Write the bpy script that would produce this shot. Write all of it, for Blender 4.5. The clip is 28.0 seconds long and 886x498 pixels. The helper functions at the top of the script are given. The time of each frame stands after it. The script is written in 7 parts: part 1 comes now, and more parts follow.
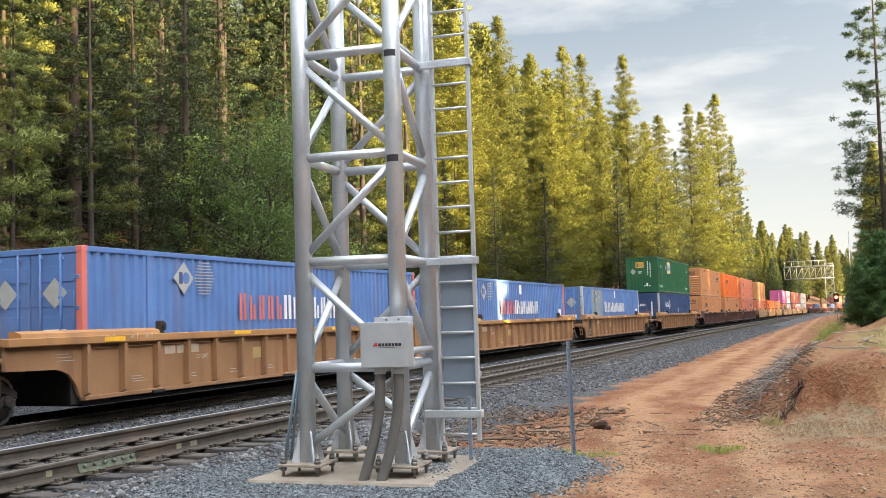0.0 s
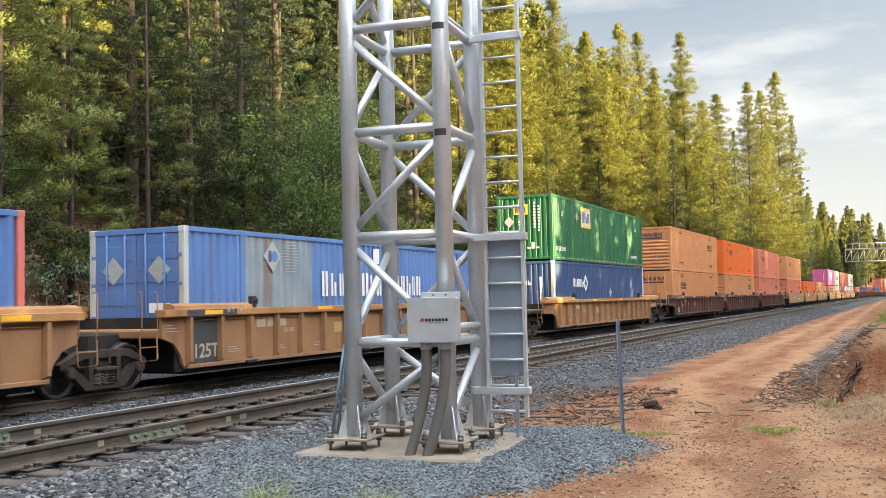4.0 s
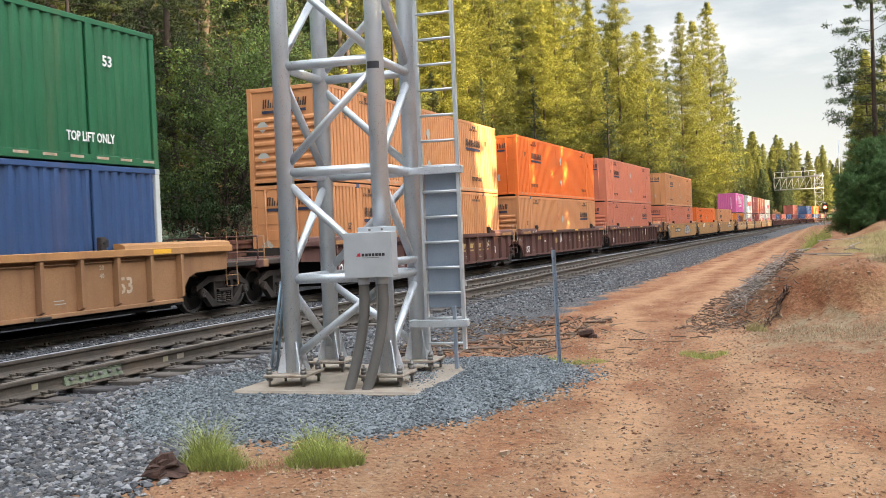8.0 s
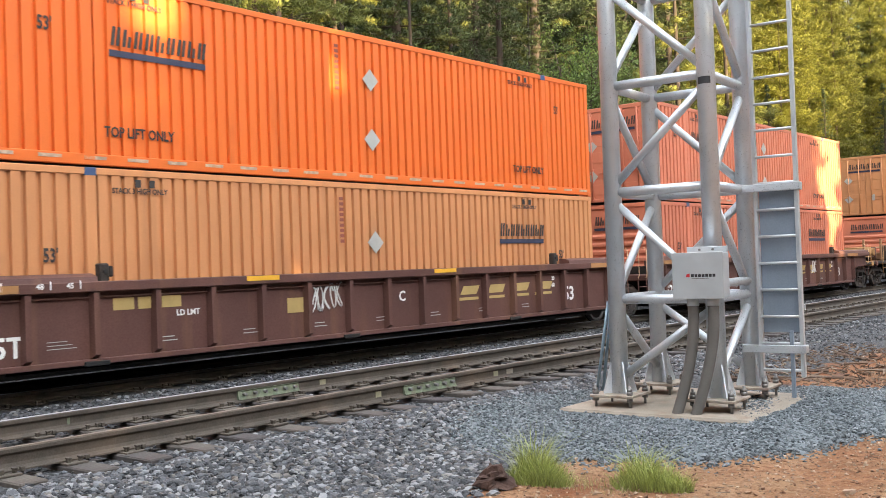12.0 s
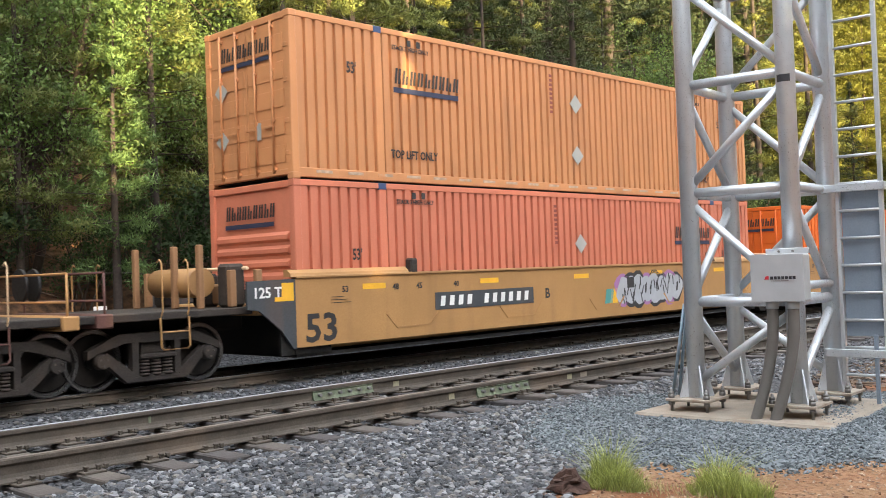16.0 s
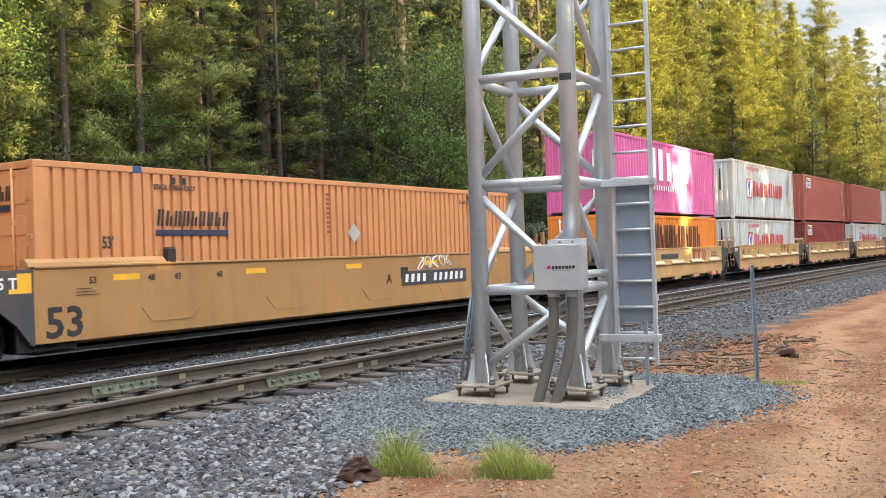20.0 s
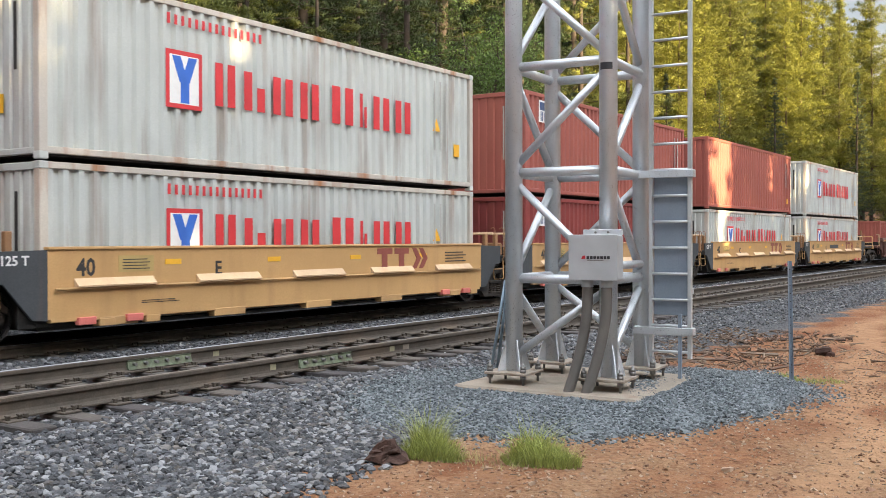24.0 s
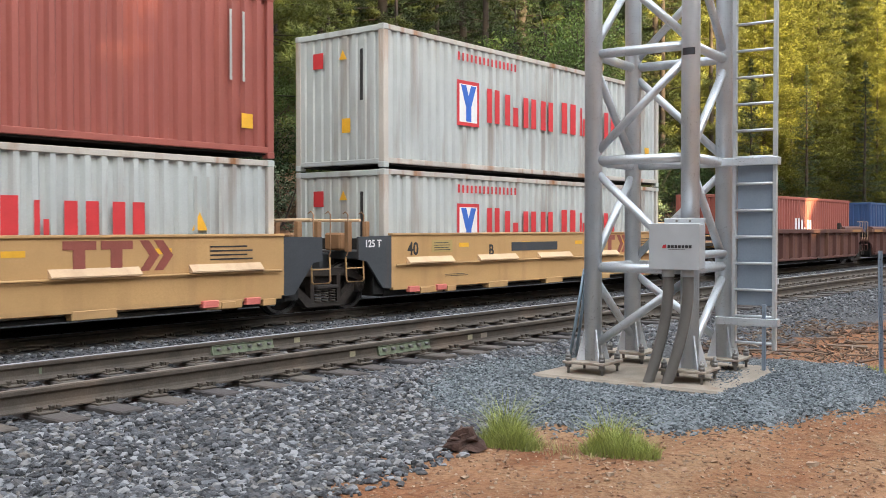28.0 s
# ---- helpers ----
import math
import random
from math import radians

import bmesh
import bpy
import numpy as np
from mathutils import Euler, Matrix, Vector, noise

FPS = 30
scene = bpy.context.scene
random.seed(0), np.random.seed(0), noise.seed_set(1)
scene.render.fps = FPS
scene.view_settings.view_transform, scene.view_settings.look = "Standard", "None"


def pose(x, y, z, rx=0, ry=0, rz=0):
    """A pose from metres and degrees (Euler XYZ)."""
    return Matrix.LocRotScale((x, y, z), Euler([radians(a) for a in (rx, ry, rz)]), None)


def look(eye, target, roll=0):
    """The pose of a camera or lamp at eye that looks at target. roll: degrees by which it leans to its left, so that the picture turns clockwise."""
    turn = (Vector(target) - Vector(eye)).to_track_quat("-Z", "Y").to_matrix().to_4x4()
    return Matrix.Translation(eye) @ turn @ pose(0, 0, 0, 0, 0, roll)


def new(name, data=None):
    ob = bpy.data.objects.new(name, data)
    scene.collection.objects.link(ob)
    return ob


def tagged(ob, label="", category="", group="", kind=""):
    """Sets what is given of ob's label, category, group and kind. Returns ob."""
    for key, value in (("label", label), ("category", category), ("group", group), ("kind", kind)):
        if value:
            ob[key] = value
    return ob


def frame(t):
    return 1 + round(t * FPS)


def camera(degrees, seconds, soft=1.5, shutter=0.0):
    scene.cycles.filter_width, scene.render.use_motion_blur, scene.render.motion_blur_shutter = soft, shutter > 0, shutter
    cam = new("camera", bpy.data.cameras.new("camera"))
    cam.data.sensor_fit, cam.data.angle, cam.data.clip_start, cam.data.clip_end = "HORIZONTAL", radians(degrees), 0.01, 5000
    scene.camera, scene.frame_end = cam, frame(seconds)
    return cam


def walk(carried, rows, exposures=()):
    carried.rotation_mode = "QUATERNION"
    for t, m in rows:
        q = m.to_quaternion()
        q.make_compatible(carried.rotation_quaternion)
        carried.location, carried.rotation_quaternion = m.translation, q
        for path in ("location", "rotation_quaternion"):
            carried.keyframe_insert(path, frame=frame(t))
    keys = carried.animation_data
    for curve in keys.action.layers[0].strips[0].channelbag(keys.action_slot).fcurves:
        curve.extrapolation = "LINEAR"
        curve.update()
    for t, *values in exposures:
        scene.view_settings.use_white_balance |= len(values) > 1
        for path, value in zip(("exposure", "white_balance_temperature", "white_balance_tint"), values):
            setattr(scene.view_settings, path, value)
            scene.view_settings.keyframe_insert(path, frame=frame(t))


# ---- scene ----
cam = camera(48.34, 28.0, soft=0.6, shutter=0.08)
PATH = [
    (0.0, pose(-0.03, -0.13, 1.66, 94.08, 1.79, 21.54)),
    (0.5, pose(-0.03, -0.13, 1.66, 95.22, 0.65, 20.07)),
    (1.0, pose(-0.03, -0.13, 1.66, 94.88, -0.30, 19.11)),
    (1.5, pose(-0.03, -0.13, 1.66, 94.58, -1.00, 18.47)),
    (2.0, pose(-0.03, -0.13, 1.66, 94.31, -1.34, 19.29)),
    (2.5, pose(-0.03, -0.13, 1.66, 93.41, -0.47, 21.82)),
    (4.5, pose(0, 0, 1.6, 93.01, 1.32, 24.68)),
    (5.0, pose(0, 0, 1.6, 93.48, 0.71, 23.12)),
    (5.5, pose(0, 0, 1.6, 93.75, 0.45, 22.34)),
    (6.0, pose(0, 0, 1.6, 93.85, 0.37, 21.76)),
    (6.5, pose(0, 0, 1.6, 93.58, 0.48, 21.42)),
    (7.0, pose(0, 0, 1.6, 91.25, 1.47, 20.98)),
    (7.5, pose(0, 0, 1.6, 89.58, 2.29, 20.77)),
    (8.0, pose(0, 0, 1.6, 89.12, 2.45, 21.02)),
    (8.5, pose(0, 0, 1.6, 89.08, 2.62, 22.02)),
    (9.0, pose(0, 0, 1.6, 89.88, 2.45, 24.51)),
    (9.5, pose(0, 0, 1.6, 90.48, 1.99, 28.44)),
    (10.0, pose(0, 0, 1.6, 90.60, 1.97, 32.88)),
    (10.5, pose(0, 0, 1.6, 90.69, 2.00, 35.92)),
    (11.0, pose(0, 0, 1.6, 90.85, 1.98, 38.38)),
    (11.5, pose(0, 0, 1.6, 90.99, 2.02, 39.54)),
    (12.0, pose(0, 0, 1.6, 91.00, 2.04, 39.85)),
    (12.5, pose(0, 0, 1.6, 91.19, 2.05, 39.89)),
    (14.5, pose(0, 0, 1.6, 91.23, 2.05, 40.84)),
    (15.0, pose(0, 0, 1.6, 91.19, 2.05, 41.74)),
    (15.5, pose(0, 0, 1.6, 91.24, 2.11, 43.15)),
    (16.0, pose(0, 0, 1.6, 91.28, 2.05, 44.08)),
    (16.5, pose(0, 0, 1.6, 91.29, 1.97, 44.74)),
    (17.0, pose(0, 0, 1.6, 91.32, 1.81, 42.89)),
    (17.5, pose(0, 0, 1.6, 91.17, 2.10, 38.24)),
    (18.0, pose(0, 0, 1.6, 91.01, 2.32, 34.56)),
    (18.5, pose(0, 0, 1.6, 90.83, 2.35, 32.03)),
    (19.0, pose(0, 0, 1.6, 90.56, 2.38, 30.01)),
    (19.5, pose(0, 0, 1.6, 90.30, 2.05, 30.74)),
    (20.0, pose(0, 0, 1.6, 90.24, 1.86, 32.03)),
    (20.5, pose(0, 0, 1.6, 90.16, 1.80, 33.04)),
    (21.0, pose(0, 0, 1.6, 89.34, 1.49, 33.66)),
    (21.5, pose(0, 0, 1.6, 88.56, 1.20, 33.83)),
    (23.5, pose(0, 0, 1.6, 89.35, 0.12, 34.05)),
    (24.0, pose(0, 0, 1.6, 89.47, 0.12, 34.05)),
    (24.5, pose(0, 0, 1.6, 89.42, 0.13, 34.03)),
    (25.0, pose(0, 0, 1.6, 89.24, 0.12, 34.33)),
    (25.5, pose(0, 0, 1.6, 89.17, 0.12, 34.99)),
    (26.0, pose(0, 0, 1.6, 89.17, 0.18, 35.68)),
    (26.5, pose(0, 0, 1.6, 89.17, 0.17, 35.73)),
    (27.0, pose(0, 0, 1.6, 89.18, 0.22, 35.70)),
    (27.5, pose(0, 0, 1.6, 89.17, 0.25, 36.19)),
    (28.0, pose(0, 0, 1.6, 88.81, 0.04, 38.59)),
]
walk(cam, PATH, [(0.0, 1.70), (8.0, 1.70), (10.0, 1.73), (15.0, 1.80), (17.0, 1.73), (20.0, 1.80), (24.0, 1.56), (28.0, 1.59)])

# ---------- sky, sun, exposure ----------
SUN_AZ, SUN_EL = 103.0, 15.0      # degrees from +y towards +x; above the horizon
world = bpy.data.worlds.new("sky")
scene.world = world
world.use_nodes = True
wn = world.node_tree
wn.nodes.clear()
w_out = wn.nodes.new("ShaderNodeOutputWorld")
w_bg = wn.nodes.new("ShaderNodeBackground")
w_sky = wn.nodes.new("ShaderNodeTexSky")
w_sky.sky_type = 'NISHITA'
w_sky.sun_disc = False
w_sky.sun_elevation = radians(SUN_EL)
w_sky.sun_rotation = radians(SUN_AZ)
w_sky.air_density, w_sky.dust_density, w_sky.ozone_density = 1.0, 1.5, 1.0
w_co = wn.nodes.new("ShaderNodeTexCoord")
w_map = wn.nodes.new("ShaderNodeMapping")
w_map.inputs["Scale"].default_value = (1.0, 1.0, 4.0)
w_noise = wn.nodes.new("ShaderNodeTexNoise")
w_noise.inputs["Scale"].default_value = 2.0
w_noise.inputs["Detail"].default_value = 7
w_noise.inputs["Roughness"].default_value = 0.55
w_ramp = wn.nodes.new("ShaderNodeValToRGB")
w_ramp.color_ramp.elements[0].position, w_ramp.color_ramp.elements[1].position = 0.40, 0.66
w_mix = wn.nodes.new("ShaderNodeMix")
w_mix.data_type = 'RGBA'
w_mix.inputs[7].default_value = (8.2, 8.05, 7.75, 1)     # lit cloud
w_z = wn.nodes.new("ShaderNodeSeparateXYZ")
w_low = wn.nodes.new("ShaderNodeMapRange")             # haze and cloud thicken towards the horizon
for _k, _v in zip((1, 2, 3, 4), (0.0, 0.30, 0.80, 0.20)):
    w_low.inputs[_k].default_value = _v
w_max = wn.nodes.new("ShaderNodeMath")
w_max.operation = 'MAXIMUM'
for a, b in ((w_co.outputs["Generated"], w_z.inputs[0]), (w_z.outputs[2], w_low.inputs[0]), (w_low.outputs[0], w_max.inputs[1]), (w_co.outputs["Generated"], w_map.inputs["Vector"]), (w_map.outputs[0], w_noise.inputs["Vector"]),
             (w_noise.outputs[0], w_ramp.inputs[0]), (w_ramp.outputs[0], w_max.inputs[0]), (w_max.outputs[0], w_mix.inputs[0]), (w_sky.outputs[0], w_mix.inputs[6]),
             (w_mix.outputs[2], w_bg.inputs["Color"]), (w_bg.outputs[0], w_out.inputs["Surface"])):
    wn.links.new(a, b)
w_dot = wn.nodes.new("ShaderNodeVectorMath")           # the clouds are brightest high up, on the sun's side
w_dot.operation = 'DOT_PRODUCT'
w_dot.inputs[1].default_value = (.42 * math.sin(radians(SUN_AZ)), .42 * math.cos(radians(SUN_AZ)), .907)
w_pow = wn.nodes.new("ShaderNodeMath")
w_pow.operation, w_pow.use_clamp = 'POWER', True
w_pow.inputs[1].default_value = 2.1
w_pos = wn.nodes.new("ShaderNodeMath")
w_pos.operation = 'MAXIMUM'
w_pos.inputs[1].default_value = 0.0
w_lift = wn.nodes.new("ShaderNodeMapRange")
for _k, _v in zip((1, 2, 3, 4), (0.0, 1.0, 0.045, 0.41)):
    w_lift.inputs[_k].default_value = _v
wn.links.new(w_co.outputs["Generated"], w_dot.inputs[0])
wn.links.new(w_dot.outputs["Value"], w_pos.inputs[0])
wn.links.new(w_pos.outputs[0], w_pow.inputs[0])
wn.links.new(w_pow.outputs[0], w_lift.inputs[0])
wn.links.new(w_lift.outputs[0], w_bg.inputs["Strength"])

sun_data = bpy.data.lights.new("sun", 'SUN')
sun_data.energy, sun_data.angle, sun_data.color = 8.8, radians(0.6), (1.0, 0.76, 0.40)
sun = new("sun", sun_data)
_sa, _se = radians(SUN_AZ), radians(SUN_EL)
sun.matrix_world = look((60 * math.sin(_sa), 60 * math.cos(_sa), 60 * math.tan(_se)), (0, 0, 0))


# ---------- mesh helpers ----------
class Geo:
    """Collects vertices and faces of one mesh."""

    def __init__(self):
        self.v, self.f, self.s = [], [], []

    def add(self, vs, fs, smooth=False):
        n = len(self.v)
        self.v.extend(vs)
        self.f.extend([tuple(i + n for i in f) for f in fs])
        self.s.extend([smooth] * len(fs))

    def box(self, x0, x1, y0, y1, z0, z1, m=None, c=0.0):
        """A box; c chamfers its edges."""
        if c <= 0:
            vs = [(x, y, z) for z in (z0, z1) for y in (y0, y1) for x in (x0, x1)]
            fs = [(0, 2, 3, 1), (4, 5, 7, 6), (0, 1, 5, 4), (2, 6, 7, 3), (0, 4, 6, 2), (1, 3, 7, 5)]
        else:
            mx, my, mz = (x0 + x1) / 2, (y0 + y1) / 2, (z0 + z1) / 2
            hx, hy, hz = (x1 - x0) / 2, (y1 - y0) / 2, (z1 - z0) / 2
            c = min(c, hx * .45, hy * .45, hz * .45)
            vs, ix = [], {}
            for sx in (-1, 1):
                for sy in (-1, 1):
                    for sz in (-1, 1):
                        for k in range(3):
                            ix[sx, sy, sz, k] = len(vs)
                            d = [hx - c, hy - c, hz - c]
                            d[k] += c
                            vs.append((mx + sx * d[0], my + sy * d[1], mz + sz * d[2]))
            fs = []
            q = [(-1, -1), (1, -1), (1, 1), (-1, 1)]
            for s in (-1, 1):
                for k in range(3):
                    key = (lambda a, b: (s, a, b, 0), lambda a, b: (a, s, b, 1), lambda a, b: (a, b, s, 2))[k]
                    fs.append(tuple(ix[key(a, b)] for a, b in q))
            for a in (-1, 1):
                for b in (-1, 1):
                    fs.append((ix[-1, a, b, 1], ix[1, a, b, 1], ix[1, a, b, 2], ix[-1, a, b, 2]))
                    fs.append((ix[a, -1, b, 0], ix[a, 1, b, 0], ix[a, 1, b, 2], ix[a, -1, b, 2]))
                    fs.append((ix[a, b, -1, 0], ix[a, b, 1, 0], ix[a, b, 1, 1], ix[a, b, -1, 1]))
            for a in (-1, 1):
                for b in (-1, 1):
                    for d in (-1, 1):
                        fs.append(tuple(ix[a, b, d, k] for k in range(3)))
        if m is not None:
            vs = [tuple(m @ Vector(v)) for v in vs]
        self.add(vs, fs)
        return self

    def tube(self, p, q, r, r2=None, seg=12, caps=True):
        """A round bar from p to q."""
        p, q = Vector(p), Vector(q)
        r2 = r if r2 is None else r2
        d = (q - p).normalized()
        a = d.cross(Vector((0, 0, 1)) if abs(d.z) < .9 else Vector((1, 0, 0))).normalized()
        b = d.cross(a)
        vs = []
        for c, rr in ((p, r), (q, r2)):
            for k in range(seg):
                w = 2 * math.pi * k / seg
                vs.append(tuple(c + (a * math.cos(w) + b * math.sin(w)) * rr))
        fs = [(k, (k + 1) % seg, seg + (k + 1) % seg, seg + k) for k in range(seg)]
        self.add(vs, fs, True)
        if caps:
            n = len(self.v) - 2 * seg
            self.f += [tuple(n + k for k in range(seg))[::-1], tuple(n + seg + k for k in range(seg))]
            self.s += [False, False]
        return self

    def bent(self, pts, r, seg=10):
        """A round bar along a line of points."""
        pts = [Vector(q) for q in pts]
        vs, n = [], len(pts)
        side = Vector((0, 1, 0))
        for i, q in enumerate(pts):
            d = (pts[min(n - 1, i + 1)] - pts[max(0, i - 1)]).normalized()
            a = d.cross(side).normalized()
            b = d.cross(a)
            for k in range(seg):
                w = 2 * math.pi * k / seg
                vs.append(tuple(q + (a * math.cos(w) + b * math.sin(w)) * r))
        fs = [(i * seg + k, i * seg + (k + 1) % seg, (i + 1) * seg + (k + 1) % seg, (i + 1) * seg + k) for i in range(n - 1) for k in range(seg)]
        self.add(vs, fs, True)
        return self

    def prism(self, outline, axis, a, b):
        """An outline of (u, v) drawn out along an axis from a to b: axis 0 gives (u,v)=(y,z), 1 (x,z), 2 (x,y)."""
        n = len(outline)
        put = (lambda u, v, w: (w, u, v), lambda u, v, w: (u, w, v), lambda u, v, w: (u, v, w))[axis]
        vs = [put(u, v, w) for w in (a, b) for u, v in outline]
        fs = [(k, (k + 1) % n, n + (k + 1) % n, n + k) for k in range(n)] + [tuple(range(n))[::-1], tuple(range(n, 2 * n))]
        self.add(vs, fs)
        return self

    def mesh(self, name):
        me = bpy.data.meshes.new(name)
        me.from_pydata(self.v, [], self.f)
        me.polygons.foreach_set("use_smooth", self.s)
        bm = bmesh.new()
        bm.from_mesh(me)
        bmesh.ops.recalc_face_normals(bm, faces=bm.faces)
        bm.to_mesh(me)
        bm.free()
        return me


def bare(name, vs, fs, mats=(), smooth=False):
    """A mesh straight from arrays, for what is many small pieces."""
    me = bpy.data.meshes.new(name)
    me.from_pydata(vs, [], fs)
    if smooth:
        me.polygons.foreach_set("use_smooth", [True] * len(fs))
    for m in mats:
        me.materials.append(m)
    return me


def part(name, geo, material, parent=None, label="", at=None):
    """One mesh object, a part when it has a parent."""
    me = geo.mesh(name) if isinstance(geo, Geo) else geo
    if material is not None and not me.materials:
        me.materials.append(material)
    ob = new(name, me)
    if parent is not None:
        ob.parent = parent
    if at is not None:
        ob.matrix_basis = at
    if label:
        ob["label"] = label
    return ob


def thing(name, label, category, group="", kind="", at=None):
    ob = new(name)
    ob.empty_display_size = 0.2
    if at is not None:
        ob.matrix_basis = at
    return tagged(ob, label, category, group, kind)


TEXTS = {}


def text_mesh(s, size, squeeze=1.0):
    """Lettering as a thin mesh, lower left corner at the origin, in the x-y plane."""
    key = (s, size, squeeze)
    if key not in TEXTS:
        cu = bpy.data.curves.new("lettering", 'FONT')
        cu.body, cu.size, cu.extrude, cu.offset = s, size, 0.002, size * .022
        cu.resolution_u = 2
        ob = bpy.data.objects.new("lettering", cu)
        scene.collection.objects.link(ob)
        dg = bpy.context.evaluated_depsgraph_get()
        me = bpy.data.meshes.new_from_object(ob.evaluated_get(dg))
        me.transform(Matrix.Diagonal((squeeze, 1, 1, 1)))
        bpy.data.objects.remove(ob)
        TEXTS[key] = me
    return TEXTS[key].copy()


# ---------- materials ----------
def material(name, rgb, rough=0.6, metal=0.0, vary=0.12, scale=3.0, fine=60.0, bump=0.15, stain=None, stain_amount=0.35, stain_scale=1.2, island=0.0,
             streak=False, translucent=0.0, spec=0.5, emit=None, coords="Object", random=0.0, ramp=None):
    """A surface with variation at two scales, stains and a fine relief."""
    m = bpy.data.materials.new(name)
    m.use_nodes = True
    t = m.node_tree
    b = t.nodes["Principled BSDF"]
    b.inputs["Roughness"].default_value, b.inputs["Metallic"].default_value = rough, metal
    b.inputs["Specular IOR Level"].default_value = spec
    co = t.nodes.new("ShaderNodeTexCoord")
    vec = co.outputs[coords]

    def noise_node(sc, detail, stretch=None):
        v = vec
        if stretch:
            mp = t.nodes.new("ShaderNodeMapping")
            mp.inputs["Scale"].default_value = stretch
            t.links.new(v, mp.inputs["Vector"])
            v = mp.outputs[0]
        n = t.nodes.new("ShaderNodeTexNoise")
        n.inputs["Scale"].default_value, n.inputs["Detail"].default_value = sc, detail
        t.links.new(v, n.inputs["Vector"])
        return n.outputs[0]

    def mix(fac, a, c, kind='MIX'):
        x = t.nodes.new("ShaderNodeMix")
        x.data_type, x.blend_type = 'RGBA', kind
        for sock, val in ((x.inputs[0], fac), (x.inputs[6], a), (x.inputs[7], c)):
            if isinstance(val, bpy.types.NodeSocket):
                t.links.new(val, sock)
            else:
                sock.default_value = val
        return x.outputs[2]

    def remap(v, lo, hi, a=0.0, c=1.0):
        r = t.nodes.new("ShaderNodeMapRange")
        r.inputs[1].default_value, r.inputs[2].default_value, r.inputs[3].default_value, r.inputs[4].default_value = lo, hi, a, c
        t.links.new(v, r.inputs[0])
        return r.outputs[0]

    dark = tuple(c * (1 - vary) for c in rgb) + (1,)
    light = tuple(min(1, c * (1 + vary)) for c in rgb) + (1,)
    col = mix(remap(noise_node(scale, 5), .3, .7), dark, light)
    fine_n = noise_node(fine, 4)
    col = mix(remap(fine_n, .3, .7, 0, .5), col, tuple(c * (1 - vary * 1.6) for c in rgb) + (1,))
    if stain:
        s = noise_node(stain_scale, 6, (1.0, 1.0, 0.12) if streak else None)
        col = mix(remap(s, .52, .72, 0, stain_amount), col, (*stain, 1))
    if ramp:                                          # colours spread over the separate pieces
        g = t.nodes.new("ShaderNodeNewGeometry")
        cr = t.nodes.new("ShaderNodeValToRGB")
        cr.color_ramp.elements[0].color, cr.color_ramp.elements[1].color = (*ramp[0], 1), (*ramp[-1], 1)
        for i, c in enumerate(ramp[1:-1]):
            e = cr.color_ramp.elements.new((i + 1) / (len(ramp) - 1))
            e.color = (*c, 1)
        t.links.new(g.outputs["Random Per Island"], cr.inputs[0])
        col = mix(remap(fine_n, .3, .7, .75, 1.0), col, cr.outputs[0])
    if island > 0:
        g = t.nodes.new("ShaderNodeNewGeometry")
        col = mix(1.0, col, mix(g.outputs["Random Per Island"], (1 - island,) * 3 + (1,), (1 + island,) * 3 + (1,)), 'MULTIPLY')
    if random > 0:
        oi = t.nodes.new("ShaderNodeObjectInfo")
        col = mix(1.0, col, mix(oi.outputs["Random"], (1 - random, 1 - random, 1 - random * .7, 1), (1 + random, 1 + random * .8, 1 + random * .5, 1)), 'MULTIPLY')
    t.links.new(col, b.inputs["Base Color"])
    t.links.new(remap(fine_n, .25, .75, max(0.03, rough - .12), min(1, rough + .12)), b.inputs["Roughness"])
    if bump > 0:
        bu = t.nodes.new("ShaderNodeBump")
        bu.inputs["Strength"].default_value, bu.inputs["Distance"].default_value = bump, 0.01
        t.links.new(fine_n, bu.inputs["Height"])
        t.links.new(bu.outputs[0], b.inputs["Normal"])
    if translucent > 0:
        tr = t.nodes.new("ShaderNodeBsdfTranslucent")
        t.links.new(col, tr.inputs["Color"])
        ms = t.nodes.new("ShaderNodeMixShader")
        ms.inputs[0].default_value = translucent
        t.links.new(b.outputs[0], ms.inputs[1])
        t.links.new(tr.outputs[0], ms.inputs[2])
        t.links.new(ms.outputs[0], t.nodes["Material Output"].inputs["Surface"])
    if emit:
        b.inputs["Emission Color"].default_value = (*rgb, 1)
        b.inputs["Emission Strength"].default_value = emit
    return m


galvanised = material("galvanised_steel", (0.65, 0.69, 0.73), 0.34, 0.5, 0.10, 4, 90, 0.12, stain=(0.42, 0.43, 0.45), stain_amount=.4, stain_scale=2.5, streak=True)
stained_plate = material("stained_base_steel", (0.40, 0.34, 0.28), 0.55, 0.3, 0.2, 6, 60, 0.2, stain=(.20, .12, .07), stain_amount=.6, stain_scale=7)
far_steel = material("weathered_far_steel", (0.36, 0.38, 0.40), 0.5, 0.3, 0.15, 3, 60, 0.1)
alu = material("brushed_aluminium", (0.58, 0.61, 0.63), 0.38, 0.5, 0.08, 5, 120, 0.08)
guard_grey = material("grey_sheet", (0.23, 0.28, 0.34), 0.55, 0.2, 0.10, 3, 60, 0.08, stain=(.2, .22, .24), streak=True)
conduit_grey = material("conduit_grey", (0.125, 0.115, 0.105), 0.55, 0.0, 0.10, 5, 80, 0.1)
concrete = material("concrete", (0.29, 0.245, 0.195), 0.85, 0, 0.2, 3, 70, 0.5, stain=(.22, .15, .10), stain_amount=.75, stain_scale=4)
bolt_steel = material("bolt_steel", (0.22, 0.21, 0.20), 0.5, 0.7, 0.15, 8, 90, 0.1)
